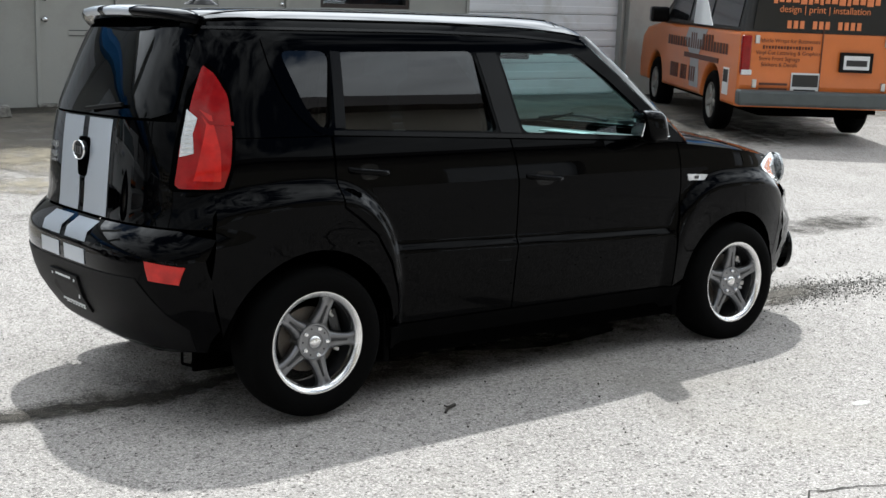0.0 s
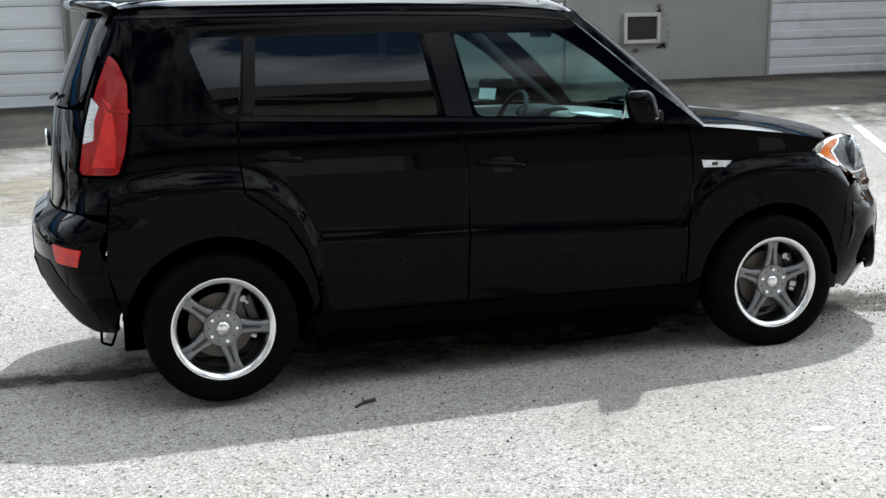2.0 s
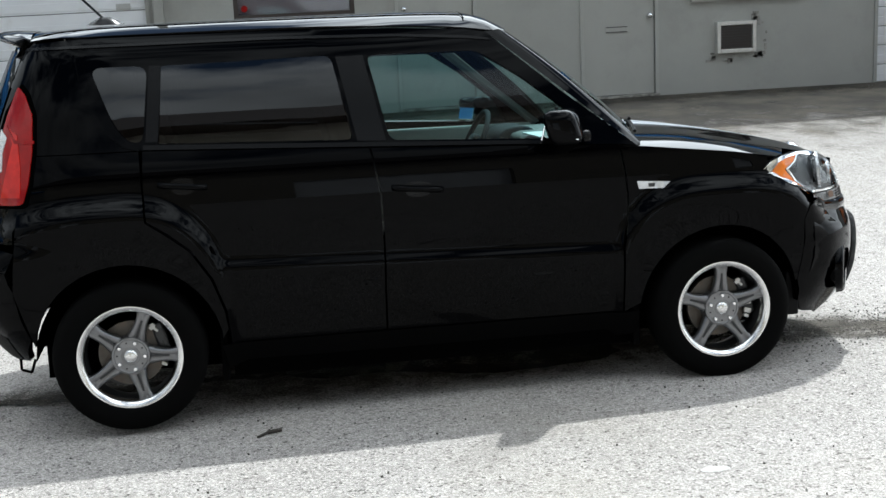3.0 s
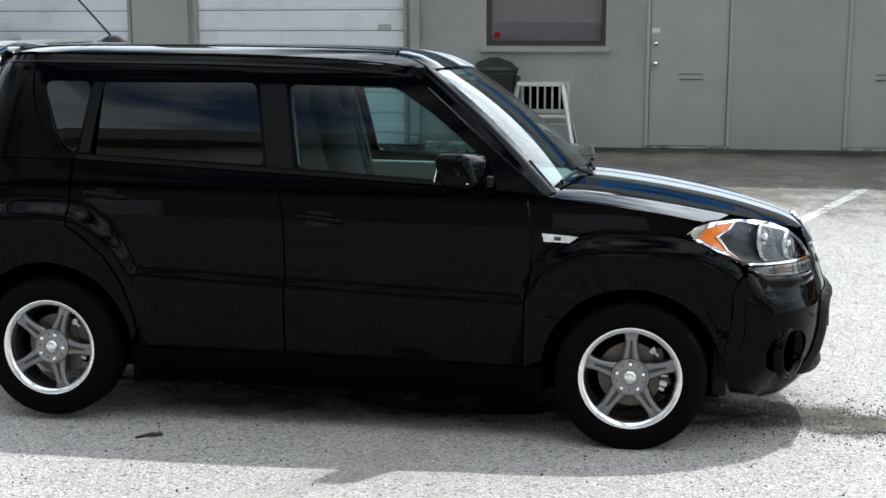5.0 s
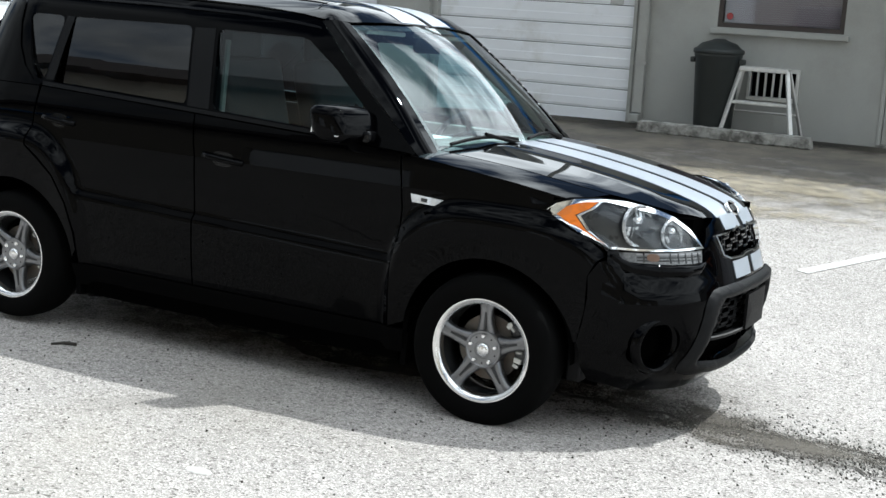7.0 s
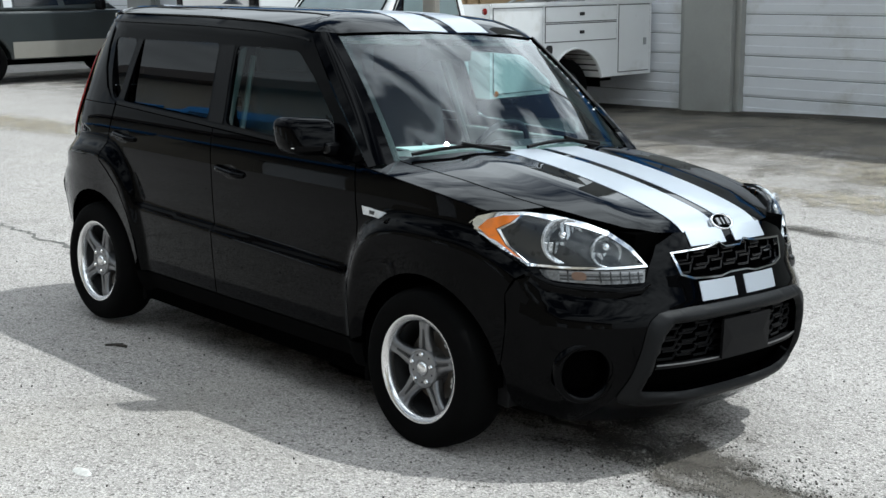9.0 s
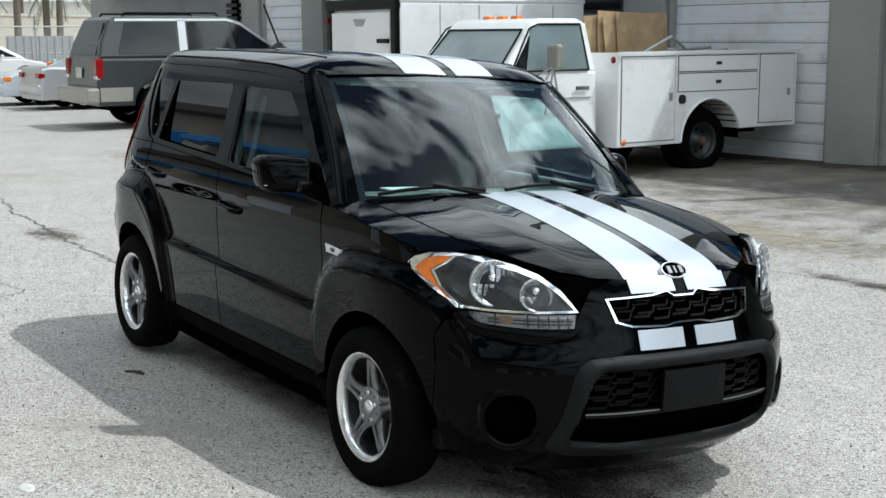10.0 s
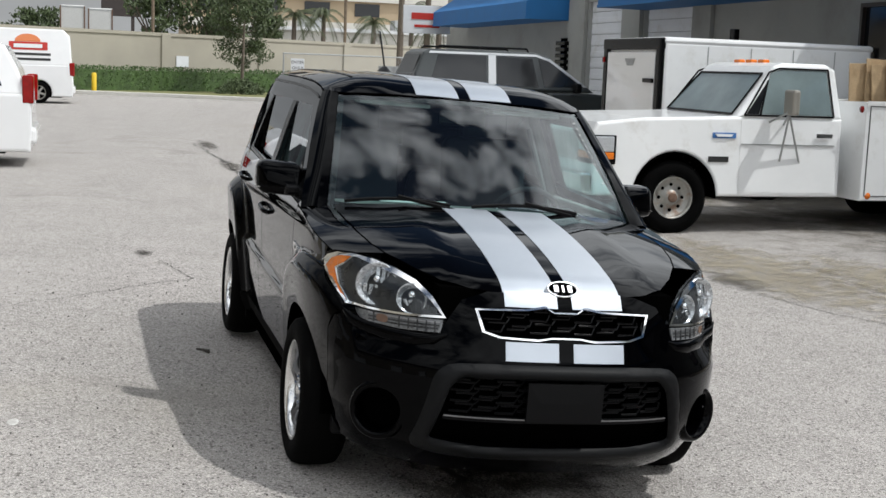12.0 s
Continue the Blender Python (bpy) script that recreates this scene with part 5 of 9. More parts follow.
    for k in range(11):
        q = 0.88 - k * 0.055
        c = Vector(on_screen(0.0)(0.885, q))
        bm = bmesh.new()
        m = Matrix.Translation(c) @ pose(0, 0, 0, 0, 38, rnd.uniform(-12, 12))
        box(bm, (0, 0, 0), (0.004, 0.010 + rnd.uniform(-0.005, 0.003), 0.002), m)
        if k % 3:
            box(bm, (0.005, rnd.uniform(-0.004, 0.004), 0), (0.008, 0.003, 0.002), m)
        part("windscreen_marking", bm, M["paper"], screen, "small white hand-painted mark")
    # cowl and wipers
    bm = sheet([(0.86, -0.70), (0.955, -0.602), (1.04, -0.302), (1.065, 0), (1.04, 0.302), (0.955, 0.602), (0.86, 0.70), (0.90, 0.60), (0.99, 0.30), (1.02, 0), (0.99, -0.30), (0.90, -0.60)], lambda x, y: (x, y, bonnet_z(x, y) - 0.014), 0.05, depth=0, centre=(1, 0, 0))
    part("cowl", bm, M["plastic"], car, "black plastic scuttle", True)
    for y0, y1, q in ((-0.20, -0.66, 0.075), (0.42, -0.10, 0.085)):
        bm = bmesh.new()
        f = on_screen(0.014)
        pts = [Vector(f((y0 + (y1 - y0) * i / 8) / 0.755, 0.045 + 0.03 * math.sin(math.pi * i / 8))) for i in range(9)]
        for p, q2 in zip(pts, pts[1:]):
            rod(bm, p, q2, 0.008, 6)
        base = Vector(f((y0 + 0.12) / 0.755, -0.02))
        rod(bm, base, pts[4] + Vector((0, 0, 0.012)), 0.009, 6)
        part("wiper", bm, M["plastic"], car)
    # tail: gate, window, bumper
    gate = [(-0.665, 0.800), (0.665, 0.800), (0.658, 0.95), (0.645, 1.10), (0.628, 1.205), (-0.628, 1.205), (-0.645, 1.10), (-0.658, 0.95)]
    tailgate = part("tailgate", sheet(gate, on_tail(), 0.04, depth=0.015, centre=(-1, 0, 0.9)), paint, car, smooth=True)
    part("rear_window", sheet(rounded([(-0.612, 1.215), (0.612, 1.215), (0.555, 1.575), (-0.555, 1.575)], 2, 0.08), on_tail(0.002), 0.06, depth=0.01, centre=(-1, 0, 1.2)), M["rear_glass"], tailgate, "dark tinted rear window", True)
    part("gate_frame", sheet([(-0.635, 1.205), (0.635, 1.205), (0.60, 1.40), (0.57, 1.60), (-0.57, 1.60), (-0.60, 1.40)], on_tail(-0.008), 0.06, depth=0.0, centre=(-1, 0, 1.2)), M["void"], tailgate, smooth=True)
    for s in (-1, 1):
        a, b = sorted((s * 0.030, s * 0.262))
        part("stripe", sheet([(a, 1.200), (b, 1.200), (b, 0.803), (a, 0.803)], on_tail(0.0035), 0.04, depth=0.002, centre=(-1, 0, 1)), M["stripe"], tailgate, "silver stripe", True)
        part("rear_pillar", sheet([(s * y, z) for y, z in ((0.560, 1.60), (0.592, 1.40), (0.625, 1.205), (0.656, 0.95), (0.663, 0.80), (0.815, 0.80), (0.80, 1.0), (0.75, 1.2), (0.68, 1.40), (0.625, 1.578))], on_tail(-0.003), 0.05, depth=0.0, centre=(-1, 0, 1)), paint, car, smooth=True)
    rb = [(-0.70, 0.790), (0.70, 0.790), (0.80, 0.77)]
    edge_r = lambda x, z: side_y(x, z)
    rb_out = [(-0.72, 0.792), (0.72, 0.792), (side_y(-1.70, 0.765), 0.765), (side_y(-1.715, 0.60), 0.60), (side_y(-1.668, 0.40), 0.40), (side_y(-1.69, 0.30), 0.30), (0.5, 0.275), (-0.5, 0.275), (-side_y(-1.69, 0.30), 0.30), (-side_y(-1.668, 0.40), 0.40), (-side_y(-1.715, 0.60), 0.60), (-side_y(-1.70, 0.765), 0.765)]
    rbump = part("rear_bumper", sheet(rb_out, on_tail(0.003), 0.04, depth=0.03, centre=(-1, 0, 0.5)), paint, car, smooth=True)
    part("bumper_lower", sheet([(-0.60, 0.60), (0.60, 0.60), (0.66, 0.52), (0.74, 0.40), (0.70, 0.30), (-0.70, 0.30), (-0.74, 0.40), (-0.66, 0.52)], on_tail(0.008), 0.05, depth=0.008, centre=(-1, 0, 0.5)), M["plastic"], rbump, "matt black lower bumper", True)
    for s in (-1, 1):
        a, b = sorted((s * 0.030, s * 0.245))
        part("stripe", sheet([(a, 0.785), (b, 0.785), (b, 0.705), (a, 0.705)], on_tail(0.007), 0.04, depth=0.002, centre=(-1, 0, 0.5)), M["stripe"], rbump, "silver stripe", True)
        part("stripe", sheet([(a, 0.675), (b, 0.675), (b, 0.612), (a, 0.612)], on_tail(0.007), 0.04, depth=0.002, centre=(-1, 0, 0.5)), M["stripe"], rbump, "silver stripe", True)
    rp = part("number_plate", sheet([(-0.155, 0.545), (0.155, 0.545), (0.155, 0.385), (-0.155, 0.385)], on_tail(0.020), 0.08, depth=0.01, centre=(-1, 0, 0.5)), M["plastic"], car, "black dealer plate with small white print")
    for z, w, h, n in ((0.530, 0.17, 0.010, 11), (0.412, 0.25, 0.011, 17), (0.397, 0.22, 0.006, 7)):
        bm = bmesh.new()
        for i in range(n):
            box(bm, (-(tail(z) + 0.021), -w / 2 + w * (i + 0.5) / n, z), (0.003, w / n * (0.72 - 0.25 * ((i * 5) % 3) / 2), h * (1 - 0.2 * ((i * 7) % 2))))
        part("plate_print", bm, M["paper"], rp)
    for y, z in ((-0.125, 0.525), (0.125, 0.525), (-0.125, 0.455)):
        part("plate_bolt", boxes(((-(tail(z) + 0.021), y, z), (0.003, 0.008, 0.010 if z > 0.5 else 0.016))), M["paper"], rp)
    # badge and handle on the gate
    part("badge_plate", sheet(corners([(-0.062, 1.115), (0.062, 1.115), (0.064, 1.03), (0.046, 0.950), (-0.046, 0.950), (-0.064, 1.03)], 0.02), on_tail(0.006), 0.03, depth=0.004, centre=(-1, 0, 1)), M["void"], tailgate, "black badge plate")
    bm = lathe(bmesh.new(), [(0, 0.012), (0.050, 0.012), (0.054, 0.004), (0.054, -0.006)], 32, Matrix.Translation((-1.905, 0, 1.06)) @ pose(0, 0, 0, 0, 0, 90) @ Matrix.Diagonal((1.15, 1, 0.75, 1)))
    eb = part("emblem", bm, M["soft_black"], tailgate, "oval black and chrome emblem")
    part("emblem_ring", lathe(bmesh.new(), [(0.050, 0.012), (0.052, 0.016), (0.055, 0.016), (0.056, 0.010)], 32, Matrix.Translation((-1.905, 0, 1.06)) @ pose(0, 0, 0, 0, 0, 90) @ Matrix.Diagonal((1.15, 1, 0.75, 1))), M["chrome"], eb, smooth=True)
    bm = bmesh.new()
    for dy, w in ((-0.027, 0.014), (0.0, 0.008), (0.027, 0.014)):
        box(bm, (-1.918, dy, 1.06), (0.005, w, 0.034))
    part("emblem_shape", bm, M["alloy_grey"], eb)
    part("gate_handle", sheet(rounded([(-0.05, 1.015), (0.05, 1.015), (0.04, 0.965), (-0.04, 0.965)], 2), on_tail(0.004), 0.03, depth=0.004, centre=(-1, 0, 1)), M["void"], tailgate)
    for y0, z0, h, n in ((0.36, 1.045, 0.028, 4), (0.35, 1.003, 0.026, 5), (0.36, 0.982, 0.014, 3)):
        for i in range(n):
            a, b = y0 + 0.11 * i / n, y0 + 0.11 * (i + 0.72) / n
            part("script_badge", sheet([(a, z0 + h), (b, z0 + h), (b, z0), (a, z0)], on_tail(0.005), 0.05, depth=0.004, centre=(-1, 0, 1)), M["alloy"], tailgate)
    bm = bmesh.new()
    rod(bm, (-1.885, -0.02, 1.235), (-1.860, -0.34, 1.265), 0.009, 6)
    part("rear_wiper", bm, M["plastic"], tailgate)
    part("tow_eye", rods(((-1.75, -0.62, 0.29), (-1.75, -0.62, 0.24), 0.006), ((-1.75, -0.62, 0.24), (-1.71, -0.62, 0.225), 0.006), ((-1.71, -0.62, 0.225), (-1.69, -0.62, 0.28), 0.006)), M["void"], car)
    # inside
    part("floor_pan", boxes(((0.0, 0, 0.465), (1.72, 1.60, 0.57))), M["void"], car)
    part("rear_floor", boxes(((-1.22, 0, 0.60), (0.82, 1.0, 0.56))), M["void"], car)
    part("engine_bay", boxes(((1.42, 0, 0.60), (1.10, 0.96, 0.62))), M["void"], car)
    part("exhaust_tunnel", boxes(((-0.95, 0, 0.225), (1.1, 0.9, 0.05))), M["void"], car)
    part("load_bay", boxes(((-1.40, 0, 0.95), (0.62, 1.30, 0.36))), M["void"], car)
    for s in (-1, 1):
        part("door_lining", boxes(((0.30, s * 0.775, 0.90), (1.05, 0.05, 0.36)), bevel=0.015), M["cabin_grey"], car)
        part("rear_lining", boxes(((-0.70, s * 0.775, 0.90), (0.95, 0.05, 0.40)), bevel=0.015), M["cabin_dark"], car)
        for x, name in ((-0.02, "front_seat"), (-0.92, "rear_seat")):
            bm = bmesh.new()
            box(bm, (x + 0.08, s * 0.37, 0.80), (0.50, 0.50, 0.16), None, 0.05, 3)
            box(bm, (x - 0.24, s * 0.37, 1.06), (0.15, 0.48, 0.62), pose(x - 0.24, 0, 1.06) @ pose(0, 0, 0, 0, -14, 0) @ pose(-(x - 0.24), 0, -1.06), 0.05, 3)
            seat = part(name, bm, M["cabin_dark"], car, smooth=True)
            bm = bmesh.new()
            box(bm, (x - 0.335, s * 0.37, 1.43), (0.10, 0.27, 0.17), None, 0.04, 3)
            rod(bm, (x - 0.32, s * 0.37 - 0.06, 1.33), (x - 0.33, s * 0.37 - 0.06, 1.40), 0.007)
            rod(bm, (x - 0.32, s * 0.37 + 0.06, 1.33), (x - 0.33, s * 0.37 + 0.06, 1.40), 0.007)
            part("head_rest", bm, M["cabin_dark"], seat, smooth=True)
        part("sun_visor", boxes(((0.36, s * 0.34, 1.535), (0.14, 0.36, 0.02)), bevel=0.008), M["cabin_grey"], car)
    dash = part("dashboard", slab(rounded([(0.50, 0.62), (0.46, 0.90), (0.56, 1.02), (0.78, 1.055), (0.98, 1.055), (1.0, 0.62)], 2), -0.72, 0.72, 0.03), M["cabin_trim"], car, "grey dashboard", True)
    part("dash_top", slab(rounded([(0.56, 1.025), (0.60, 1.075), (0.76, 1.075), (0.98, 1.068), (0.98, 1.05)], 1), -0.66, 0.66, 0.01), M["cabin_trim"], dash, smooth=True)
    part("papers", boxes(((0.625, -0.26, 1.082), (0.10, 0.34, 0.006))), M["paper"], dash, "white papers on the dashboard")
    part("instrument_hood", slab(rounded([(0.50, 0.99), (0.54, 1.09), (0.68, 1.10), (0.74, 1.04)], 2), 0.20, 0.56, 0.015), M["cabin_dark"], dash, smooth=True)
    bm = bmesh.new()
    m = Matrix.Translation((0.42, 0.38, 1.00)) @ pose(0, 0, 0, 0, 0, -90) @ pose(0, 0, 0, -25, 0, 0)
    lathe(bm, [(0.185 + 0.014 * math.cos(a), 0.014 * math.sin(a)) for a in [k * math.pi / 4 for k in range(9)]], 40, m)
    box(bm, (0, 0.0, 0), (0.34, 0.02, 0.05), m, 0.008)
    box(bm, (0, 0.0, 0), (0.13, 0.05, 0.12), m, 0.02)
    part("steering_wheel", bm, M["cabin_dark"], car, smooth=True)
    part("rear_view_mirror", boxes(((0.46, 0.0, 1.49), (0.03, 0.24, 0.07)), bevel=0.012), M["soft_black"], car)
    bm = bmesh.new()
    tip, feet = Vector((-0.29, 0.55, 1.17)), [Vector((-0.12, 0.36, 0.93)), Vector((-0.13, 0.52, 0.91)), Vector((-0.32, 0.66, 0.93))]
    for p, q in zip(feet, feet[1:]):
        n_ = (p - tip).cross(q - tip).normalized() * 0.0015
        prism(bm, [tip, p, q], lambda c: c + n_, lambda c: c - n_)
    part("folded_card", bm, M["paper"], car, "folded white card standing on the driver's seat")
    for s in (-1, 1):
        trim = [Vector((x, s * (side_y(x, z) - 0.055), z)) for x, z in ((0.86, 1.07), (0.60, 1.275), (0.33, 1.49))]
        part("pillar_trim", rods((trim[0], trim[1], 0.022), (trim[1], trim[2], 0.022), seg=10), M["cabin_trim"], car, "grey inner windscreen pillar")
        trim = [Vector((x, s * (side_y(x, z) - 0.065), z)) for x, z in ((-0.235, 1.08), (-0.300, 1.52))]
        bm = bmesh.new()
        rod(bm, trim[0], trim[1], 0.030, 10)
        rod(bm, trim[0] + Vector((0.07, -s * 0.03, -0.1)), trim[1] + Vector((0.05, -s * 0.03, -0.08)), 0.014, 6)
        part("pillar_trim", bm, M["cabin_trim"], car, "grey inner door pillar with the belt")
    part("headliner", sheet([(0.30, -0.55), (0.30, 0.55), (-1.6, 0.55), (-1.6, -0.55)], on_roof(-0.045), 0.15, depth=0, centre=(-0.6, 0, 0.9)), M["cabin_grey"], car)
    return car


build_car()
# ---- the shop building ----
WALL_Y, TOP = 9.68, 4.8
DOORS = [(1.26, 2.28), (3.60, 4.63)]
WINDOWS = [(-0.69, 0.77), (5.12, 6.58)]
GARAGES = [(-4.45, -1.68, 0.03), (-8.18, -5.29, 0.02), (7.59, 10.77, 0.12), (-18.55, -16.2, 0.0), (-21.7, -19.6, 0.0), (12.9, 16.0, 0.1)]


def wall_with_openings(x0, x1, z0, z1, y0, y1, holes):
    """A wall from x0 to x1 with rectangular openings (x0, x1, z0, z1) that go right through it."""
    bm = bmesh.new()
    xs = sorted({x0, x1, *(h[0] for h in holes), *(h[1] for h in holes)})
    for a, b in zip(xs, xs[1:]):
        cuts = sorted((h[2], h[3]) for h in holes if h[0] <= a + 1e-6 and h[1] >= b - 1e-6)
        z = z0
        for c0, c1 in cuts + [(z1, z1)]:
            if c0 > z + 1e-6:
                box(bm, ((a + b) / 2, (y0 + y1) / 2, (z + c0) / 2), (b - a, y1 - y0, c0 - z))
            z = c1
    bmesh.ops.remove_doubles(bm, verts=bm.verts[:], dist=1e-5)
    inner = [f for f in bm.faces if all(len(e.link_faces) > 2 for e in f.edges)]
    return bm


def build_building():
    holes = [(a, b, -0.3, 2.24) for a, b in DOORS] + [(a, b, 1.39, 2.55) for a, b in WINDOWS] + [(a, b, -0.3, 3.35) for a, b, _ in GARAGES]
    holes += [(-10.7, -9.2, 2.0, 2.9), (5.40, 5.92, 0.67, 1.03), (-0.24, 0.33, 0.58, 0.95)]
    wall = tagged(part("wall_north", wall_with_openings(-34.0, 26.0, -0.4, TOP, WALL_Y, WALL_Y + 0.22, holes), M["wall"], None,
                       "long shop wall painted warm grey with patches"), category="wall", kind="structure")
    tagged(part("wall_back", boxes(((-4, WALL_Y + 9, 3.4), (60, 0.2, 7.6)), ((-33.9, WALL_Y + 4.6, 3.4), (0.2, 8.8, 7.6)), ((25.9, WALL_Y + 4.6, 3.4), (0.2, 8.8, 7.6))), M["wall"], None,
                "plain grey outer walls of the shop"), category="wall", kind="structure")
    tagged(part("roof_slab", boxes(((-4, WALL_Y + 4.5, TOP + 0.1), (60.4, 9.4, 0.2))), M["wall"], None, "flat shop roof slab with a low edge"), category="roof", kind="structure")
    tagged(part("trim_base", boxes(((3.0, WALL_Y - 0.012, 0.06), (8.9, 0.03, 0.16)), bevel=0.004), M["concrete"], None, "low weathered concrete plinth along the wall"), category="trim", kind="structure")
    # pilasters between the garage doors
    for i, (a, b) in enumerate(((-5.24, -4.50), (-9.05, -8.22), (-19.55, -18.6), (-22.75, -21.75), (-16.15, -15.4), (10.82, 11.6))):
        tagged(part("pilaster_%d" % (i + 1), boxes((((a + b) / 2, WALL_Y - 0.05, 3.4), (b - a, 0.096, 7.2)), bevel=0.01), M["wall"], None, "grey painted pilaster between garage doors"), category="pilaster", kind="structure")
    for i, (a, b, z0) in enumerate(GARAGES):
        door = tagged(new("garage_door_%d" % (i + 1)), "white sectional steel garage door, closed", "garage door", kind="structure")
        w, n, h = b - a, 13, 3.35 - z0 + 0.02
        ph = h / n
        for k in range(n):
            zc = z0 + ph * (k + 0.5)
            bm = bmesh.new()
            box(bm, ((a + b) / 2, WALL_Y + 0.10, zc), (w - 0.01, 0.04, ph - 0.008), None, 0.006, 1)
            box(bm, ((a + b) / 2, WALL_Y + 0.078, zc - ph * 0.20), (w - 0.02, 0.012, ph * 0.40), None, 0.005, 1)
            part("panel", bm, M["white_door"], door)
        part("backing", boxes((((a + b) / 2, WALL_Y + 0.15, z0 + h / 2), (w, 0.03, h))), M["joint"], door)
        part("bottom_seal", boxes((((a + b) / 2, WALL_Y + 0.09, z0 - 0.012), (w, 0.05, 0.03))), M["joint"], door)
        part("jamb", boxes(((a + 0.02, WALL_Y + 0.03, z0 + h / 2), (0.045, 0.10, h)), ((b - 0.02, WALL_Y + 0.03, z0 + h / 2), (0.045, 0.10, h))), M["wall"], door)
        if i == 0:
            part("name_plate", boxes(((b - 0.30, WALL_Y + 0.07, 1.62), (0.17, 0.012, 0.07)), bevel=0.004), M["grey_steel"], door)
    rnd = random.Random(11)
    for i, (a, b) in enumerate(DOORS):
        door = tagged(new("door_%d" % (i + 1)), "flat grey steel door, closed, with a letter slot", "door", kind="structure")
        z0 = 0.19
        part("leaf", boxes((((a + b) / 2, WALL_Y + 0.040, z0 + 1.02), (b - a - 0.10, 0.045, 2.03)), bevel=0.003), M["door_paint"], door)
        part("backing", boxes((((a + b) / 2, WALL_Y + 0.12, z0 + 1.0), (b - a, 0.03, 2.4))), M["joint"], door)
        part("door_frame", boxes(((a + 0.022, WALL_Y + 0.02, z0 + 1.03), (0.044, 0.075, 2.10)), ((b - 0.022, WALL_Y + 0.02, z0 + 1.03), (0.044, 0.075, 2.10)), (((a + b) / 2, WALL_Y + 0.02, z0 + 2.07), (b - a, 0.075, 0.05)), bevel=0.004), M["door_paint"], door)
        part("threshold", boxes((((a + b) / 2, WALL_Y + 0.0, z0 - 0.015), (b - a, 0.12, 0.03)), bevel=0.004), M["concrete"], door)
        side = a + 0.11 if i == 0 else b - 0.11
        for z, r, name in ((1.18, 0.034, "door_knob"), (1.42, 0.030, "dead_bolt")):
            part(name, lathe(bmesh.new(), [(0, -0.055), (r * 0.8, -0.050), (r, -0.035), (r * 0.6, -0.018), (r * 1.1, -0.008), (r * 1.1, 0.0)], 24, Matrix.Translation((side, WALL_Y + 0.016, z))), M["chrome"], door, smooth=True)
        part("lock_plate", boxes(((side, WALL_Y + 0.014, 1.575), (0.10, 0.006, 0.05))), M["awning_white"], door, "small pale notice plate")
        c = (a + b) / 2 + (0.03 if i == 0 else -0.03)
        part("letter_slot", boxes(((c, WALL_Y + 0.013, 1.025), (0.30, 0.010, 0.075)), bevel=0.004), M["door_paint"], door)
        part("slot_line", boxes(((c, WALL_Y + 0.007, 1.055), (0.28, 0.004, 0.010)), ((c, WALL_Y + 0.007, 0.993), (0.28, 0.004, 0.010))), M["joint"], door)
        hx = b - 0.035 if i == 0 else a + 0.035
        for z in (0.50, 1.20, 1.92):
            part("hinge", rods(((hx, WALL_Y + 0.005, z - 0.07), (hx, WALL_Y + 0.005, z + 0.07), 0.014)), M["grey_steel"], door)
    for i, (a, b) in enumerate(WINDOWS):
        win = tagged(new("window_%d" % (i + 1)), "window with a dark brown frame and a drawn mauve blind" if i == 0 else "small dark window with a brown frame", "window", kind="structure")
        c, z0, z1 = (a + b) / 2, 1.39, 2.55
        f = 0.055
        part("window_frame", boxes(((a + f / 2, WALL_Y + 0.05, (z0 + z1) / 2), (f, 0.07, z1 - z0)), ((b - f / 2, WALL_Y + 0.05, (z0 + z1) / 2), (f, 0.07, z1 - z0)),
                                   ((c, WALL_Y + 0.05, z0 + f / 2), (b - a - 2 * f, 0.07, f)), ((c, WALL_Y + 0.05, z1 - f / 2), (b - a - 2 * f, 0.07, f)), bevel=0.004), M["frame_brown"], win)
        part("window_sill", boxes(((c, WALL_Y - 0.03, z0 - 0.045), (b - a + 0.13, 0.08, 0.06)), bevel=0.008), M["wall"], win)
        part("pane", boxes(((c, WALL_Y + 0.06, (z0 + z1) / 2), (b - a - 2 * f, 0.006, z1 - z0 - 2 * f))), M["lamp_glass"], win)
        if i == 0:
            for k in range(40):
                part("blind_slat", boxes(((c, WALL_Y + 0.10, z0 + 0.07 + k * 0.026), (b - a - 2 * f, 0.004, 0.0235))), M["blind"], win)
            part("alarm_sticker", lathe(bmesh.new(), [(0, 0.004), (0.040, 0.004), (0.040, 0.0)], 20, Matrix.Translation((a + 0.13, WALL_Y + 0.05, 1.52)) @ pose(0, 0, 0, 180, 0, 0)), M["red"], win, "round red sticker")
        else:
            part("dark_room", boxes(((c, WALL_Y + 0.14, (z0 + z1) / 2), (b - a, 0.02, z1 - z0))), M["window_dark"], win)
    win = tagged(new("window_3"), "high dark window above the truck", "window", kind="structure")
    part("pane", boxes(((-9.95, WALL_Y + 0.08, 2.45), (1.5, 0.02, 0.9))), M["window_dark"], win)
    part("window_frame", boxes(((-9.95, WALL_Y + 0.04, 2.03), (1.5, 0.08, 0.06)), ((-9.95, WALL_Y + 0.04, 2.87), (1.5, 0.08, 0.06)), ((-10.67, WALL_Y + 0.04, 2.45), (0.06, 0.08, 0.78)), ((-9.23, WALL_Y + 0.04, 2.45), (0.06, 0.08, 0.78))), M["frame_brown"], win)
    # downpipe
    pipe = thing("downpipe", Matrix(), "grey painted downpipe beside the garage door", "downpipe")
    part("pipe", boxes(((-1.57, WALL_Y - 0.05, 3.75), (0.12, 0.09, 6.9)), bevel=0.01), M["wall"], pipe)
    bm = bmesh.new()
    box(bm, (-1.57, WALL_Y - 0.09, 0.24), (0.12, 0.20, 0.10), None, 0.01)
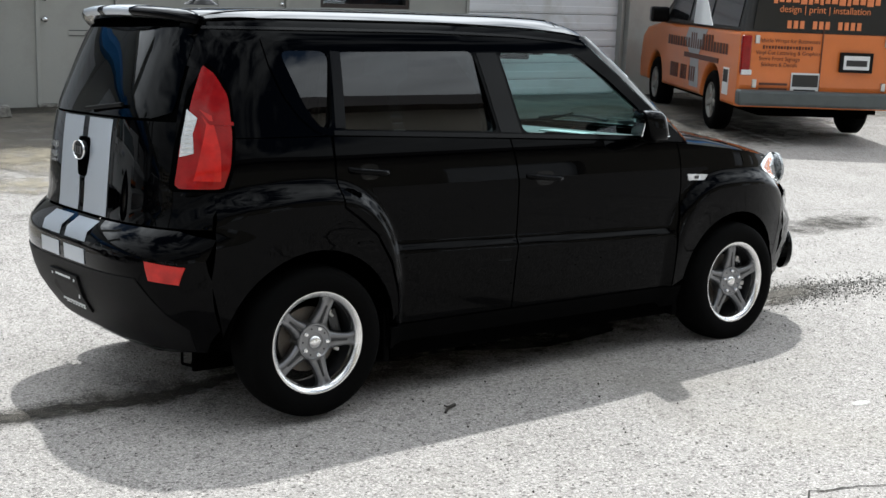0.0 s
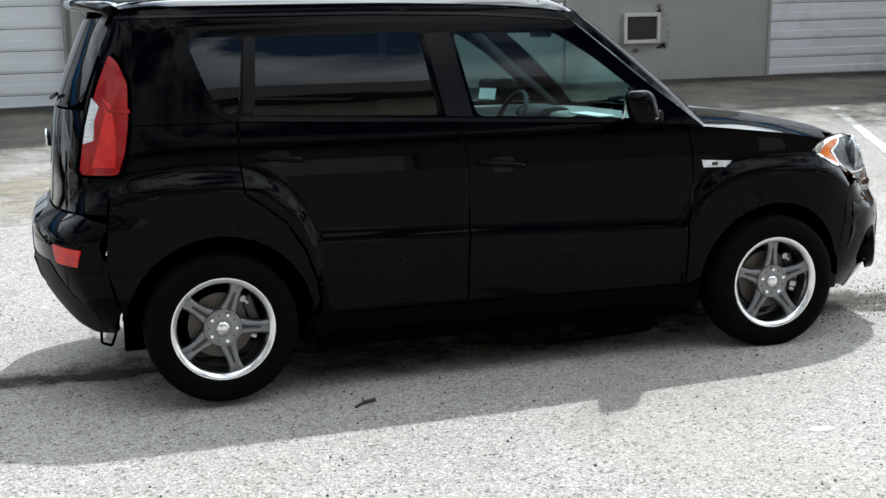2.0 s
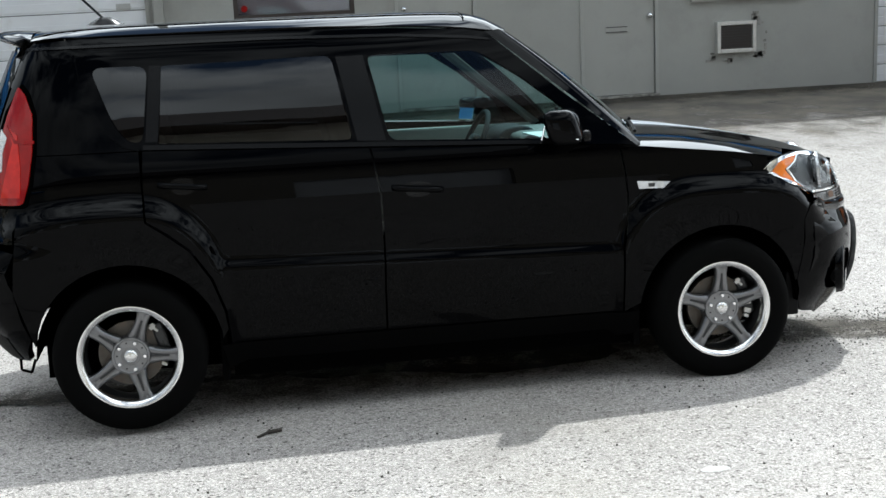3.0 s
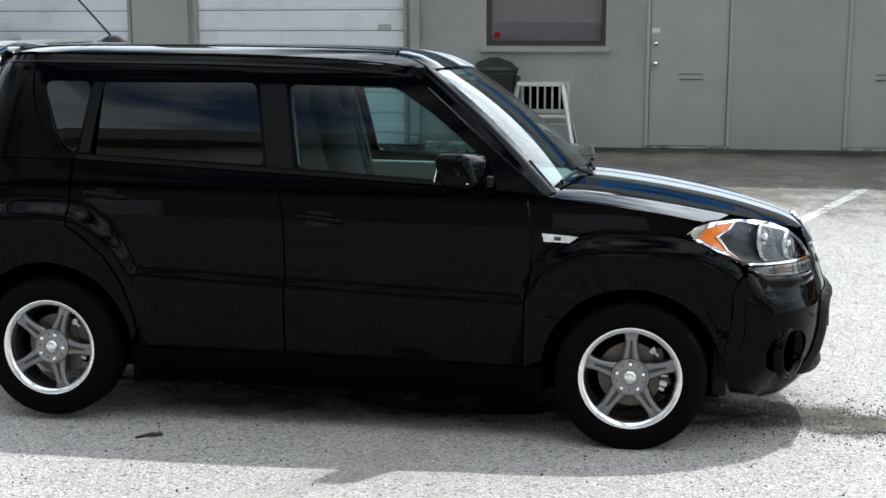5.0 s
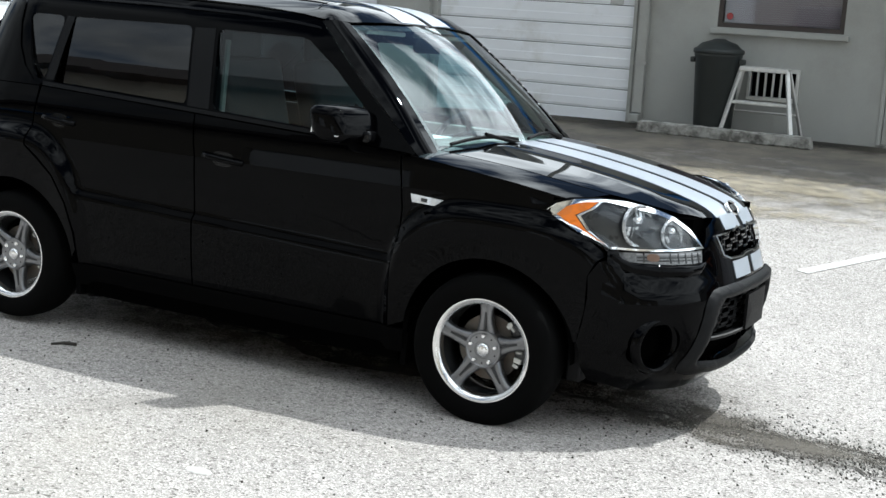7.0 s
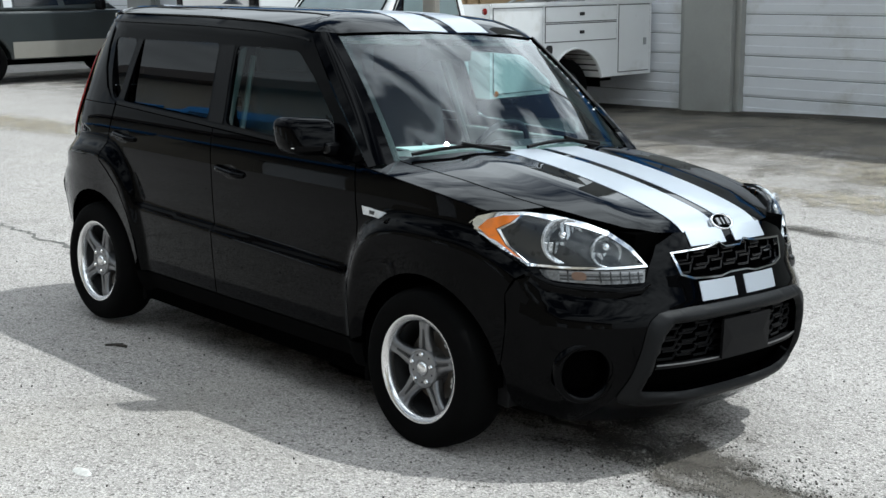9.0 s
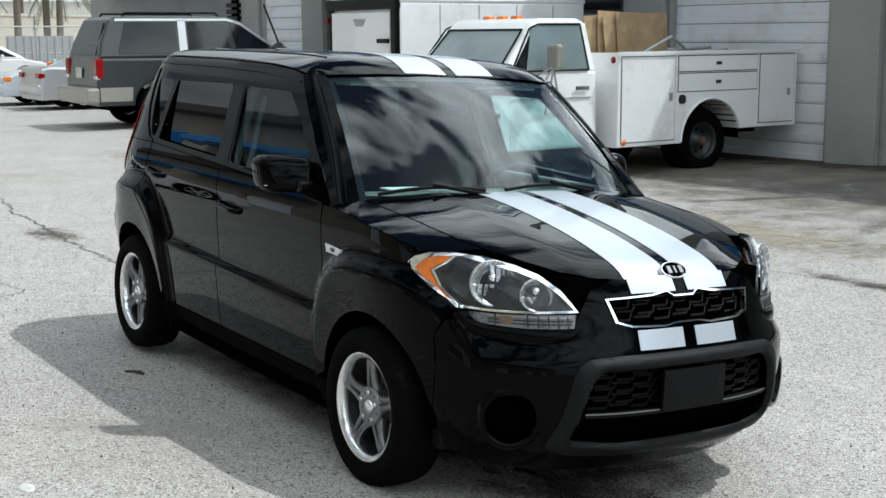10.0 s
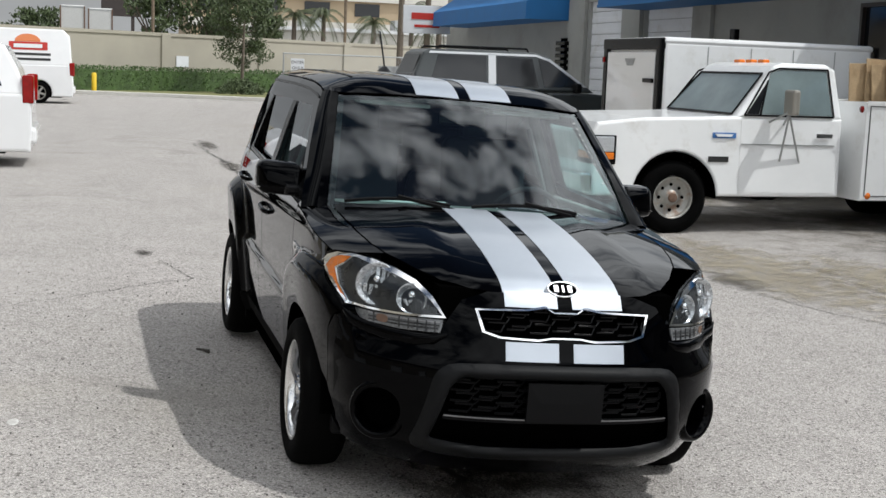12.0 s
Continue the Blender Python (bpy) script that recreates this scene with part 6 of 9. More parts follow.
    part("spout", bm, M["wall"], pipe)
    for z in (0.9, 3.2, 5.6):
        part("strap", boxes(((-1.57, WALL_Y - 0.052, z), (0.16, 0.10, 0.03))), M["wall"], pipe)
    # through-wall cooler and grille
    ac = thing("air_conditioner", Matrix(), "boxy window air conditioner in a pale frame", "air conditioner")
    part("case", boxes(((5.66, WALL_Y + 0.08, 0.85), (0.44, 0.25, 0.28)), bevel=0.006), M["joint"], ac)
    part("frame", boxes(((5.42, WALL_Y - 0.03, 0.85), (0.05, 0.10, 0.40)), ((5.90, WALL_Y - 0.03, 0.85), (0.05, 0.10, 0.40)), ((5.66, WALL_Y - 0.03, 1.025), (0.43, 0.10, 0.05)), ((5.66, WALL_Y - 0.03, 0.675), (0.43, 0.10, 0.05)), bevel=0.006), M["aluminium"], ac)
    for k in range(9):
        part("fin", boxes(((5.66, WALL_Y - 0.055, 0.715 + k * 0.034), (0.42, 0.008, 0.012))), M["frame_brown"], ac)
    patch = bmesh.new()
    for k in range(26):
        x, z = rnd.choice([(5.36, 0.6), (5.6, 0.58), (5.8, 0.57), (6.0, 0.6), (6.02, 0.75), (6.05, 0.9), (6.0, 1.05), (5.9, 1.1)])
        box(patch, (x + rnd.uniform(-0.06, 0.06), WALL_Y - 0.003, z + rnd.uniform(-0.05, 0.05)), (rnd.uniform(0.02, 0.10), 0.004, rnd.uniform(0.02, 0.08)), None)
    tagged(part("render_patches", patch, M["concrete"], None, "flaked wall render round the air conditioner"), category="wall patch", kind="stuff")
    gr = thing("wall_grille", Matrix(), "pale cooler grille with upright bars set in the wall", "grille")
    part("frame", boxes(((0.045, WALL_Y - 0.02, 0.935), (0.60, 0.10, 0.045)), ((0.045, WALL_Y - 0.02, 0.595), (0.60, 0.10, 0.045)), ((-0.235, WALL_Y - 0.02, 0.765), (0.04, 0.10, 0.30)), ((0.325, WALL_Y - 0.02, 0.765), (0.04, 0.10, 0.30)), bevel=0.005), M["aluminium"], gr)
    part("inside", boxes(((0.045, WALL_Y + 0.06, 0.765), (0.55, 0.04, 0.36))), M["void"], gr)
    for k in range(5):
        part("bar", boxes(((-0.135 + k * 0.09, WALL_Y - 0.04, 0.765), (0.022, 0.03, 0.30))), M["aluminium"], gr)
    # awnings over the far shops
    for a, b, z0, z1 in ((-31.5, -22.9, 2.95, 4.1), (-18.4, -7.5, 3.05, 4.2)):
        aw = thing("awning", Matrix(), "deep blue cloth box awning over shop fronts", "awning", "blue awnings")
        prof = [(WALL_Y - 0.02, z0), (WALL_Y - 1.15, z0), (WALL_Y - 1.15, z0 + 0.42), (WALL_Y - 0.02, z1)]
        bm = prism(bmesh.new(), prof, lambda p: (a, p[0], p[1]), lambda p: (b, p[0], p[1]), 0.01)
        part("canopy", bm, M["awning"], aw)
        part("valance", boxes((((a + b) / 2, WALL_Y - 1.155, z0 + 0.03), (b - a, 0.02, 0.06))), M["awning"], aw)
    sg = thing("wall_sign", Matrix(), "white projecting shop sign with worn red letters", "sign")
    part("board", boxes(((-31.7, WALL_Y - 1.3, 3.15), (0.06, 1.5, 0.85)), bevel=0.01), M["awning_white"], sg)
    part("arm", rods(((-31.7, WALL_Y - 0.6, 3.6), (-31.7, WALL_Y, 3.6), 0.03)), M["grey_steel"], sg)
    part("writing", boxes(((-31.66, WALL_Y - 1.3, 3.25), (0.01, 1.0, 0.20)), ((-31.66, WALL_Y - 1.3, 2.95), (0.01, 0.8, 0.08))), M["ink_red"], sg)
    # one long awning over the near doors
    for a, b, deep in ((-7.2, 0.9, 0.85), (1.1, 9.2, 0.85), (9.4, 17.5, 0.85)):
        aw = thing("awning", Matrix(), "long blue cloth awning over the shop doors", "awning", "blue awnings")
        prof = [(WALL_Y - 0.02, 3.56), (WALL_Y - deep, 3.48), (WALL_Y - deep, 3.68), (WALL_Y - 0.02, 4.02)]
        part("canopy", prism(bmesh.new(), prof, lambda p: (a, p[0], p[1]), lambda p: (b, p[0], p[1]), 0.01), M["awning"], aw)
        part("valance", boxes((((a + b) / 2, WALL_Y - deep - 0.005, 3.51), (b - a, 0.02, 0.06))), M["awning"], aw)
    # opposite row of shops, across the lot
    oy, oh, ol = -13.6, 6.6, 6.5
    opp = wall_with_openings(-50, -13, -0.3, oh, oy - 0.4, oy, [(x, x + 3.2, -0.3, 2.9) for x in range(-45, -13, 9)])
    low = wall_with_openings(-13, 40, -0.3, ol, oy - 0.4, oy, [(x, x + 3.2, -0.3, 2.9) for x in range(-9, 36, 9)])
    tagged(part("wall_south_low", low, M["tan_wall"], None, "lower tan shop row across the lot"), category="wall", kind="structure")
    tagged(part("wall_south", opp, M["tan_wall"], None, "tall tan shop row across the lot"), category="wall", kind="structure")
    tagged(part("wall_south_doors", boxes(*[((x + 1.6, oy - 0.3, 1.4), (3.2, 0.1, 3.2)) for x in range(-45, 36, 9)]), M["white_door"], None, "white garage doors of the shop row"), category="garage door", kind="structure")
    tagged(part("roof_south", boxes(((-31.5, oy - 4, oh + 0.2), (37.4, 9.4, 0.5)), ((14, oy - 4, ol + 0.2), (53.6, 9.4, 0.5))), M["frame_brown"], None, "dark roof edge of the shop row"), category="roof", kind="structure")
    for x in (-47, -37, -27, -17.2):
        aw = thing("awning", Matrix(), "blue cloth awning on the facing shop row", "awning", "blue awnings opposite")
        prof = [(oy + 0.02, 4.65), (oy + 1.0, 4.65), (oy + 1.0, 4.85), (oy + 0.02, 5.25)]
        part("canopy", prism(bmesh.new(), prof, lambda p: (x - 4, p[0], p[1]), lambda p: (x + 4, p[0], p[1]), 0.01), M["awning"], aw)


build_building()


# ---- markings and marks on the lot ----
def build_marks():
    for name, key, y0, lift, lab in (("shop_front_dirt", "apron", 2.6, 0.006, "brown oil-stained dirt in front of the shops"), ("wall_foot_dirt", "wall_foot", 8.3, 0.010, "dark damp dirt along the foot of the wall")):
        tagged(part(name, sheet([(-20, y0), (14, y0), (14, WALL_Y + 0.1), (-20, WALL_Y + 0.1)], lambda x, y: (x, y, ground_z(x, y) + lift), 0.5, depth=0, centre=(0, 8, -9)), M[key], None, lab), category="dirt", kind="structure")
    for i, pts in enumerate(([(6.72, 6.75), (5.20, 3.29)], [(3.45, 6.95), (1.75, 3.35)], [(9.75, 6.7), (8.9, 4.9)])):
        tagged(part("parking_line_%d" % (i + 1), ribbon(pts, [0.052, 0.05], 0.005, 0.08, 0.004, i), M["line"], None, "worn white parking line on the asphalt"), category="parking line", kind="structure")
    seam = [(9.0, -1.6), (6.0, -0.9), (4.2, -0.45), (3.1, -0.32), (2.6, -0.20), (2.0, -0.22), (0.5, -0.12), (-1.3, -0.06), (-1.76, -0.17), (-2.1, -0.08), (-3.2, -0.02), (-4.4, 0.0), (-5.8, 0.02), (-8.4, 0.2), (-11, 0.45), (-14.6, 0.52), (-19.7, 0.35)]
    halves = [0.002, 0.002, 0.003, 0.006, 0.009, 0.018, 0.03, 0.04, 0.05, 0.04, 0.016, 0.008, 0.010, 0.006, 0.012, 0.020, 0.006]
    tagged(part("crack", ribbon(seam[:11], halves[:11], 0.006, 0.03, 0.024, 4), M["crack"], None, "long dark crack filled with dirt along the drain line"), category="crack", kind="structure")
    side = [(5.2, -1.05), (4.1, -0.72), (3.3, -0.62), (2.7, -0.42), (2.2, -0.45), (1.7, -0.30)]
    tagged(part("crack", ribbon(side, [0.002, 0.003, 0.005, 0.007, 0.006, 0.004], 0.0065, 0.03, 0.030, 14), M["crack"], None, "ragged side crack filled with dirt"), category="crack", kind="structure")
    tagged(part("crack_edge", ribbon(seam, [h * 1.4 + 0.001 for h in halves], 0.003, 0.03, 0.026, 5), M["oil"], None, "crumbled darker asphalt along the crack"), category="crack", kind="structure")
    # the broad dark ovals under the car paint its shade over oily ground
    spots = ((5.1, 1.35, 0.9, 0.35, "oil_shade"), (-5.75, 0.0, 0.5, 0.26, "oil_shade"), (-3.2, 3.7, 0.6, 0.25, "oil_shade"), (2.35, -0.30, 0.62, 0.24, "oil_shade"), (0.9, 0.1, 1.3, 0.7, "oil_shade"),
             (-14.0, 0.55, 1.3, 0.22, "oil_shade"), (-19, 0.6, 1.6, 0.22, "oil_shade"), (1.92, -0.12, 0.62, 0.24, "oil_shade"), (1.72, -0.36, 0.34, 0.16, "oil_shade"), (-4.55, -1.25, 0.3, 0.09, "oil_shade"), (0.3, 5.2, 2.0, 0.4, "brown_dirt"), (-2.5, 5.0, 2.2, 0.6, "brown_dirt"),
             (-0.2, 4.1, 0.8, 0.12, "oil_shade"), (-3.6, 4.2, 2.6, 0.7, "brown_dirt"), (-1.9, -0.1, 0.9, 0.20, "oil_shade"), (-11, 3.2, 2.4, 0.6, "brown_dirt"), (-0.2, -0.12, 1.9, 0.62, "oil_shade"), (8.3, 6.0, 2.2, 1.5, "oil_shade"), (0.6, 6.4, 2.4, 0.9, "brown_dirt"))
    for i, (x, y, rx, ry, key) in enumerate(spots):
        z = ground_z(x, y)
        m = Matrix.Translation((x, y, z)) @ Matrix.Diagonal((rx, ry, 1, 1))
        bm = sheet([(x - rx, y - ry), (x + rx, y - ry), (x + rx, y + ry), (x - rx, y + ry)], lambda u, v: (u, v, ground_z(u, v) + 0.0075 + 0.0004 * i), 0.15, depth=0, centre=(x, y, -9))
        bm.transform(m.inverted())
        ob = tagged(part("stain_%d" % (i + 1), bm, M[key], None, "dark patch of worn-in oil and painted shade on the asphalt" if key == "oil_shade" else "dry brown dirt stain on the asphalt"), category="stain", kind="structure")
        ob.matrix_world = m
    fine = [[(3.9, -2.6), (3.2, -2.1), (2.5, -2.3), (1.9, -2.0)], [(2.7, -1.1), (2.2, -1.7), (2.3, -2.4), (1.9, -3.1)], [(-4.2, -1.15), (-3.3, -0.93), (-2.4, -1.75), (-1.9, -2.2)], [(-4.5, -1.3), (-4.9, -2.4), (-4.4, -3.4)],
            [(-8.4, 0.2), (-9.4, -2.7), (-9.0, -4.0)], [(-1.0, -3.0), (-0.3, -2.6), (0.4, -2.9)], [(3.0, 0.6), (3.9, 1.5), (5.3, 1.9), (6.4, 1.6)], [(-3.05, 3.6), (-2.0, 3.7), (-0.5, 4.1), (1.2, 4.0)], [(4.4, -3.6), (3.6, -3.2), (3.0, -3.6)]]
    for i, pts in enumerate(fine):
        tagged(part("hairline_crack_%d" % (i + 1), ribbon(pts, [0.002, 0.004, 0.003, 0.002][:len(pts)], 0.004, 0.04, 0.016, 60 + i), M["crack"], None, "fine branching crack in the asphalt"), category="crack", kind="structure")
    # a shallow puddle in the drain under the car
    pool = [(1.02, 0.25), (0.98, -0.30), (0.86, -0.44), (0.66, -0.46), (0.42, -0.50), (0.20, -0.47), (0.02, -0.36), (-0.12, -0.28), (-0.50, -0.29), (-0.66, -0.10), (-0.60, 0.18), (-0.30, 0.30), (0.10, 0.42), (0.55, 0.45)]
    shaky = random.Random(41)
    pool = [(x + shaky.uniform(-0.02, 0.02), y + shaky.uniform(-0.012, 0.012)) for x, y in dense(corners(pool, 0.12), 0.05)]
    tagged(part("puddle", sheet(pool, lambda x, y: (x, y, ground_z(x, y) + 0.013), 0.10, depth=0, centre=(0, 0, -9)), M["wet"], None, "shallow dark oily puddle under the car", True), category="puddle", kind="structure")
    # loose bits
    st = thing("twig", pose(-0.74, -1.07, ground_z(-0.74, -1.07) + 0.006, 0, 0, 35), "small dark twig lying on the asphalt", "twig")
    part("stem", rods(((-0.055, 0, 0), (0.0, 0.006, 0.004), 0.006), ((0.0, 0.006, 0.004), (0.06, -0.004, 0.0), 0.008), ((0.0, 0.006, 0.004), (0.025, 0.03, 0.002), 0.004), seg=6), M["crack"], st)
    sp = bmesh.new()
    rnd = random.Random(3)
    bmesh.ops.create_icosphere(sp, subdivisions=2, radius=1.0, matrix=Matrix.Translation((0.78, -2.03, ground_z(0.78, -2.03) + 0.002)) @ Matrix.Diagonal((0.055, 0.026, 0.004, 1)))
    tagged(part("paint_blob", sp, M["line"], None, "flat white paint blob on the asphalt"), category="paint blob")
    def rubble(n, crowd, spread, r0, r1):
        bm = bmesh.new()
        for k in range(n):
            x, y = rnd.uniform(-4, 5.5), rnd.uniform(-4.5, 1.5)
            if rnd.random() < crowd:
                x = rnd.gauss(2.5, 0.62)
                y = -0.22 - 0.12 * (x - 2.0) + rnd.gauss(0, spread)
            r = rnd.uniform(r0, r1) * rnd.uniform(0.6, 1.0)
            m = Matrix.Translation((x, y, ground_z(x, y) + r * 0.4)) @ pose(0, 0, 0, rnd.uniform(0, 90), rnd.uniform(0, 90), 0) @ Matrix.Diagonal((r, r * rnd.uniform(0.5, 1), r * rnd.uniform(0.4, 0.8), 1))
            vs = [bm.verts.new(m @ Vector(c)) for c in ((1, 0, 0.2), (0, 1, 0), (-0.9, 0.1, 0), (0.1, -1, 0.1), (0, 0.1, 1), (0, 0, -1))]
            for a, b, c in ((0, 1, 4), (1, 2, 4), (2, 3, 4), (3, 0, 4), (1, 0, 5), (2, 1, 5), (3, 2, 5), (0, 3, 5)):
                bm.faces.new((vs[a], vs[b], vs[c]))
        return bm
    tagged(part("gravel", rubble(4200, 0.68, 0.15, 0.002, 0.009), M["crack"], None, "loose dark stone chips scattered on the asphalt"), category="gravel", kind="stuff")
    tagged(part("gravel", rubble(2200, 0.85, 0.17, 0.003, 0.011), M["concrete"], None, "pale crumbled chips along the broken seam"), category="gravel", kind="stuff")


build_marks()
# ---- parked vehicles ----


def arch_line(x0, x1, z, arches):
    """The lower edge of a body from x0 up to x1, rising round each wheel (centre x, centre z, radius)."""
    pts = [(x0, z)]
    for cx, cz, r in sorted(arches):
        a = math.degrees(math.asin(max(-1, min(1, (z - cz) / r))))
        pts += arc(cx, cz, r, 180 - a, a, 14)
    return pts + [(x1, z)]


def plain_wheel(parent, x, s, y, r, w, rim, spokes=5, cover=0.62, rim_label=""):
    hub = new("wheel")
    hub.parent = parent
    hub.matrix_local = pose(x, s * y, r, 0, 0, 0) @ Matrix.Diagonal((1, s, 1, 1))
    k = cover * r
    part("tyre", lathe(bmesh.new(), [(k, -w / 2), (r * 0.9, -w / 2), (r, -w * 0.35), (r, w * 0.35), (r * 0.9, w / 2), (k * 1.05, w / 2), (k, w * 0.42)], 36), M["tyre"], hub, smooth=True)
    prof = [(k, w * 0.46), (k * 0.96, w * 0.48), (k * 0.90, w * 0.30), (k * 0.84, w * 0.1)]
    part("rim", lathe(bmesh.new(), prof, 36), rim, hub, rim_label, True)
    if spokes:
        for i in range(spokes):
            bm = bmesh.new()
            box(bm, (k * 0.5, w * 0.36, 0), (k * 0.95, w * 0.12, k * (0.9 / spokes + 0.10)), pose(0, 0, 0, 0, 360 / spokes * i + 18, 0), 0.008)
            part("spoke", bm, rim, hub)
        part("hub_cap", lathe(bmesh.new(), [(0, w * 0.46), (k * 0.24, w * 0.45), (k * 0.28, w * 0.35)], 20), rim, hub)
        part("wheel_inside", lathe(bmesh.new(), [(0, w * 0.05), (k * 0.9, w * 0.05)], 24), M["void"], hub)
    else:
        part("wheel_disc", lathe(bmesh.new(), [(0, w * 0.40), (k * 0.30, w * 0.40), (k * 0.42, w * 0.16), (k * 0.72, w * 0.16), (k * 0.86, w * 0.28), (k * 0.92, w * 0.30)], 32), rim, hub, rim_label, True)
        for i in range(8):
            a = 2 * math.pi * i / 8
            c = (k * 0.60 * math.cos(a), w * 0.163, k * 0.60 * math.sin(a))
            part("vent_hole", lathe(bmesh.new(), [(0, 0.004), (k * 0.085, 0.004), (k * 0.085, 0.0)], 12, Matrix.Translation(c)), M["void"], hub)
        part("hub_cap", lathe(bmesh.new(), [(0, w * 0.52), (k * 0.2, w * 0.50), (k * 0.24, w * 0.38)], 20), M["rust"], hub)
    return hub


def on_flank(s, hw0, z0, hw1, z1, lift=0.0):
    """(x, z) on a flank that leans in from half-width hw0 at z0 to hw1 at z1."""
    return lambda x, z: (x, s * (hw0 + (hw1 - hw0) * (z - z0) / (z1 - z0) + lift), z)


def hull(profile, hw0, z0, hw1, z1, bevel):
    f0, f1 = on_flank(-1, hw0, z0, hw1, z1), on_flank(1, hw0, z0, hw1, z1)
    return prism(bmesh.new(), profile, lambda p: f0(*p), lambda p: f1(*p), bevel)


def pane(car, name, pts, fl, mat, label="", s=1, lift=0.012):
    hw0, z0, hw1, z1 = fl
    return part(name, sheet(pts, on_flank(s, hw0, z0, hw1, z1, lift), 0.3, depth=0.01, centre=(0, 0, (z0 + z1) / 2)), mat, car, label)


def across(x, pts, lift=0.0, lean=0.0, zref=0.0):
    """Outline in (y, z) on an end face at x, leaning by lean per metre of height."""
    return lambda y, z: (x + lift + lean * (z - zref), y, z)


def build_truck():
    t = thing("utility_truck", pose(-6.93, 4.42, -0.02, 0, 0, -90), "old white pickup truck with a white steel utility body", "truck")
    W_, sl = M["white_paint"], 0.98
    low = arch_line(-2.02, 0.96, 0.42, [(0.0, 0.40, 0.50)]) + [(0.98, 0.62), (0.98, 1.10), (0.93, 1.20), (0.40, 1.26), (-0.72, 1.30), (-2.02, 1.30)]
    cab_low = part("cab_lower", hull(low, sl, 0.4, 0.95, 1.3, 0.035), W_, t)
    f = (sl, 0.4, 0.95, 1.3)
    g = (0.95, 1.28, 0.80, 1.90)
    cab = part("cab_upper", hull([(-0.70, 1.285), (-1.06, 1.70), (-1.20, 1.86), (-1.32, 1.90), (-1.85, 1.90), (-1.97, 1.84), (-2.02, 1.285)], *g, 0.04), W_, t)
    for s in (-1, 1):
        door = pane(t, "door", [(-0.76, 0.47), (-0.76, 1.27), (-1.93, 1.27), (-1.93, 0.47)], f, W_, s=s, lift=0.004)
        pane(door, "door_line", [(-0.765, 1.005), (-1.925, 1.005), (-1.925, 0.995), (-0.765, 0.995)], f, M["grey_steel"], s=s, lift=0.018)
        part("door_glass", sheet([(-1.00, 1.33), (-1.14, 1.78), (-1.26, 1.82), (-1.84, 1.82), (-1.88, 1.33)], on_flank(s, *g, 0.012), 0.2, depth=0.012, centre=(0, 0, 1.5)), M["cab_glass"], door, "pale grey cab window")
        part("quarter_light", sheet([(-0.82, 1.33), (-1.09, 1.68), (-0.97, 1.33)], on_flank(s, *g, 0.014), 0.2, depth=0.01, centre=(0, 0, 1.5)), M["window_dark"], door)
        pane(door, "door_handle", [(-1.68, 1.13), (-1.88, 1.13), (-1.88, 1.085), (-1.68, 1.085)], f, M["chrome"], s=s, lift=0.035)
        pane(t, "badge", [(-0.42, 1.12), (-0.70, 1.12), (-0.70, 1.06), (-0.42, 1.06)], f, M["ink_blue"], "small blue and white fender badge", s=s, lift=0.012)
        pane(t, "badge_bar", [(-0.44, 1.108), (-0.66, 1.104), (-0.64, 1.078), (-0.47, 1.076)], f, M["paper"], s=s, lift=0.024)
        pane(t, "fender_vent", [(-0.38, 0.86), (-0.62, 0.86), (-0.62, 0.80), (-0.38, 0.80)], f, M["ink_black"], s=s, lift=0.012)
        part("mirror", boxes(((-1.24, s * 1.16, 1.47), (0.09, 0.22, 0.28)), bevel=0.03), M["suv_tan"], t, "tarnished tow mirror")
        part("mirror_arm", rods(((-1.10, s * 0.94, 1.24), (-1.20, s * 1.16, 1.36), 0.012), ((-1.50, s * 0.96, 0.80), (-1.22, s * 1.16, 1.34), 0.012), ((-1.28, s * 0.95, 1.22), (-1.22, s * 1.16, 1.36), 0.012), ((-1.25, s * 0.97, 0.82), (-1.22, s * 1.16, 1.34), 0.012)), M["grey_steel"], t)
        part("head_lamp", boxes(((0.87, s * 0.80, 0.97), (0.26, 0.40, 0.17)), bevel=0.015), M["clear_lens"], t, "square head lamp")
        part("turn_lamp", boxes(((0.87, s * 0.80, 0.845), (0.26, 0.40, 0.075)), bevel=0.01), M["amber"], t, "amber turn lamp")
        part("lamp_frame", boxes(((0.85, s * 0.785, 0.91), (0.27, 0.415, 0.31)), bevel=0.01), M["soft_black"], t)
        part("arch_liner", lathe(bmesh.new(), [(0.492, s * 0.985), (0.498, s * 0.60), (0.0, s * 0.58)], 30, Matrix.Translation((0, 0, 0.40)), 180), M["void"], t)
        for p0, p1 in (((-0.98, 1.315), (-1.90, 1.315)), ((-1.90, 1.315), (-1.86, 1.835)), ((-1.86, 1.835), (-1.25, 1.835)), ((-1.25, 1.835), (-1.12, 1.79)), ((-1.12, 1.79), (-0.79, 1.315)), ((-0.79, 1.315), (-0.98, 1.315)), ((-0.985, 1.32), (-1.10, 1.70))):
            ga = on_flank(s, *g, 0.016)
            part("window_gasket", rods((ga(*p0), ga(*p1), 0.011), seg=6), M["soft_black"], door)
        plain_wheel(t, 0.0, s, 0.84, 0.40, 0.23, M["steel_wheel"], 0, 0.58, "worn white steel wheel with vent holes")
        plain_wheel(t, -3.73, s, 0.80, 0.40, 0.40, M["alloy_dark"], 0, 0.58, "dirty dark dual wheel")
        # utility body side boxes
        y0 = 0.90
        prof = [(-2.20, 0.40)] + arc(-3.73, 0.42, 0.50, -2, 166, 16) + [(-5.24, 0.54), (-5.24, 1.50), (-2.20, 1.50)]
        bm = prism(bmesh.new(), prof, lambda p: (p[0], s * 0.62, p[1]), lambda p: (p[0], s * 1.12, p[1]), 0.012)
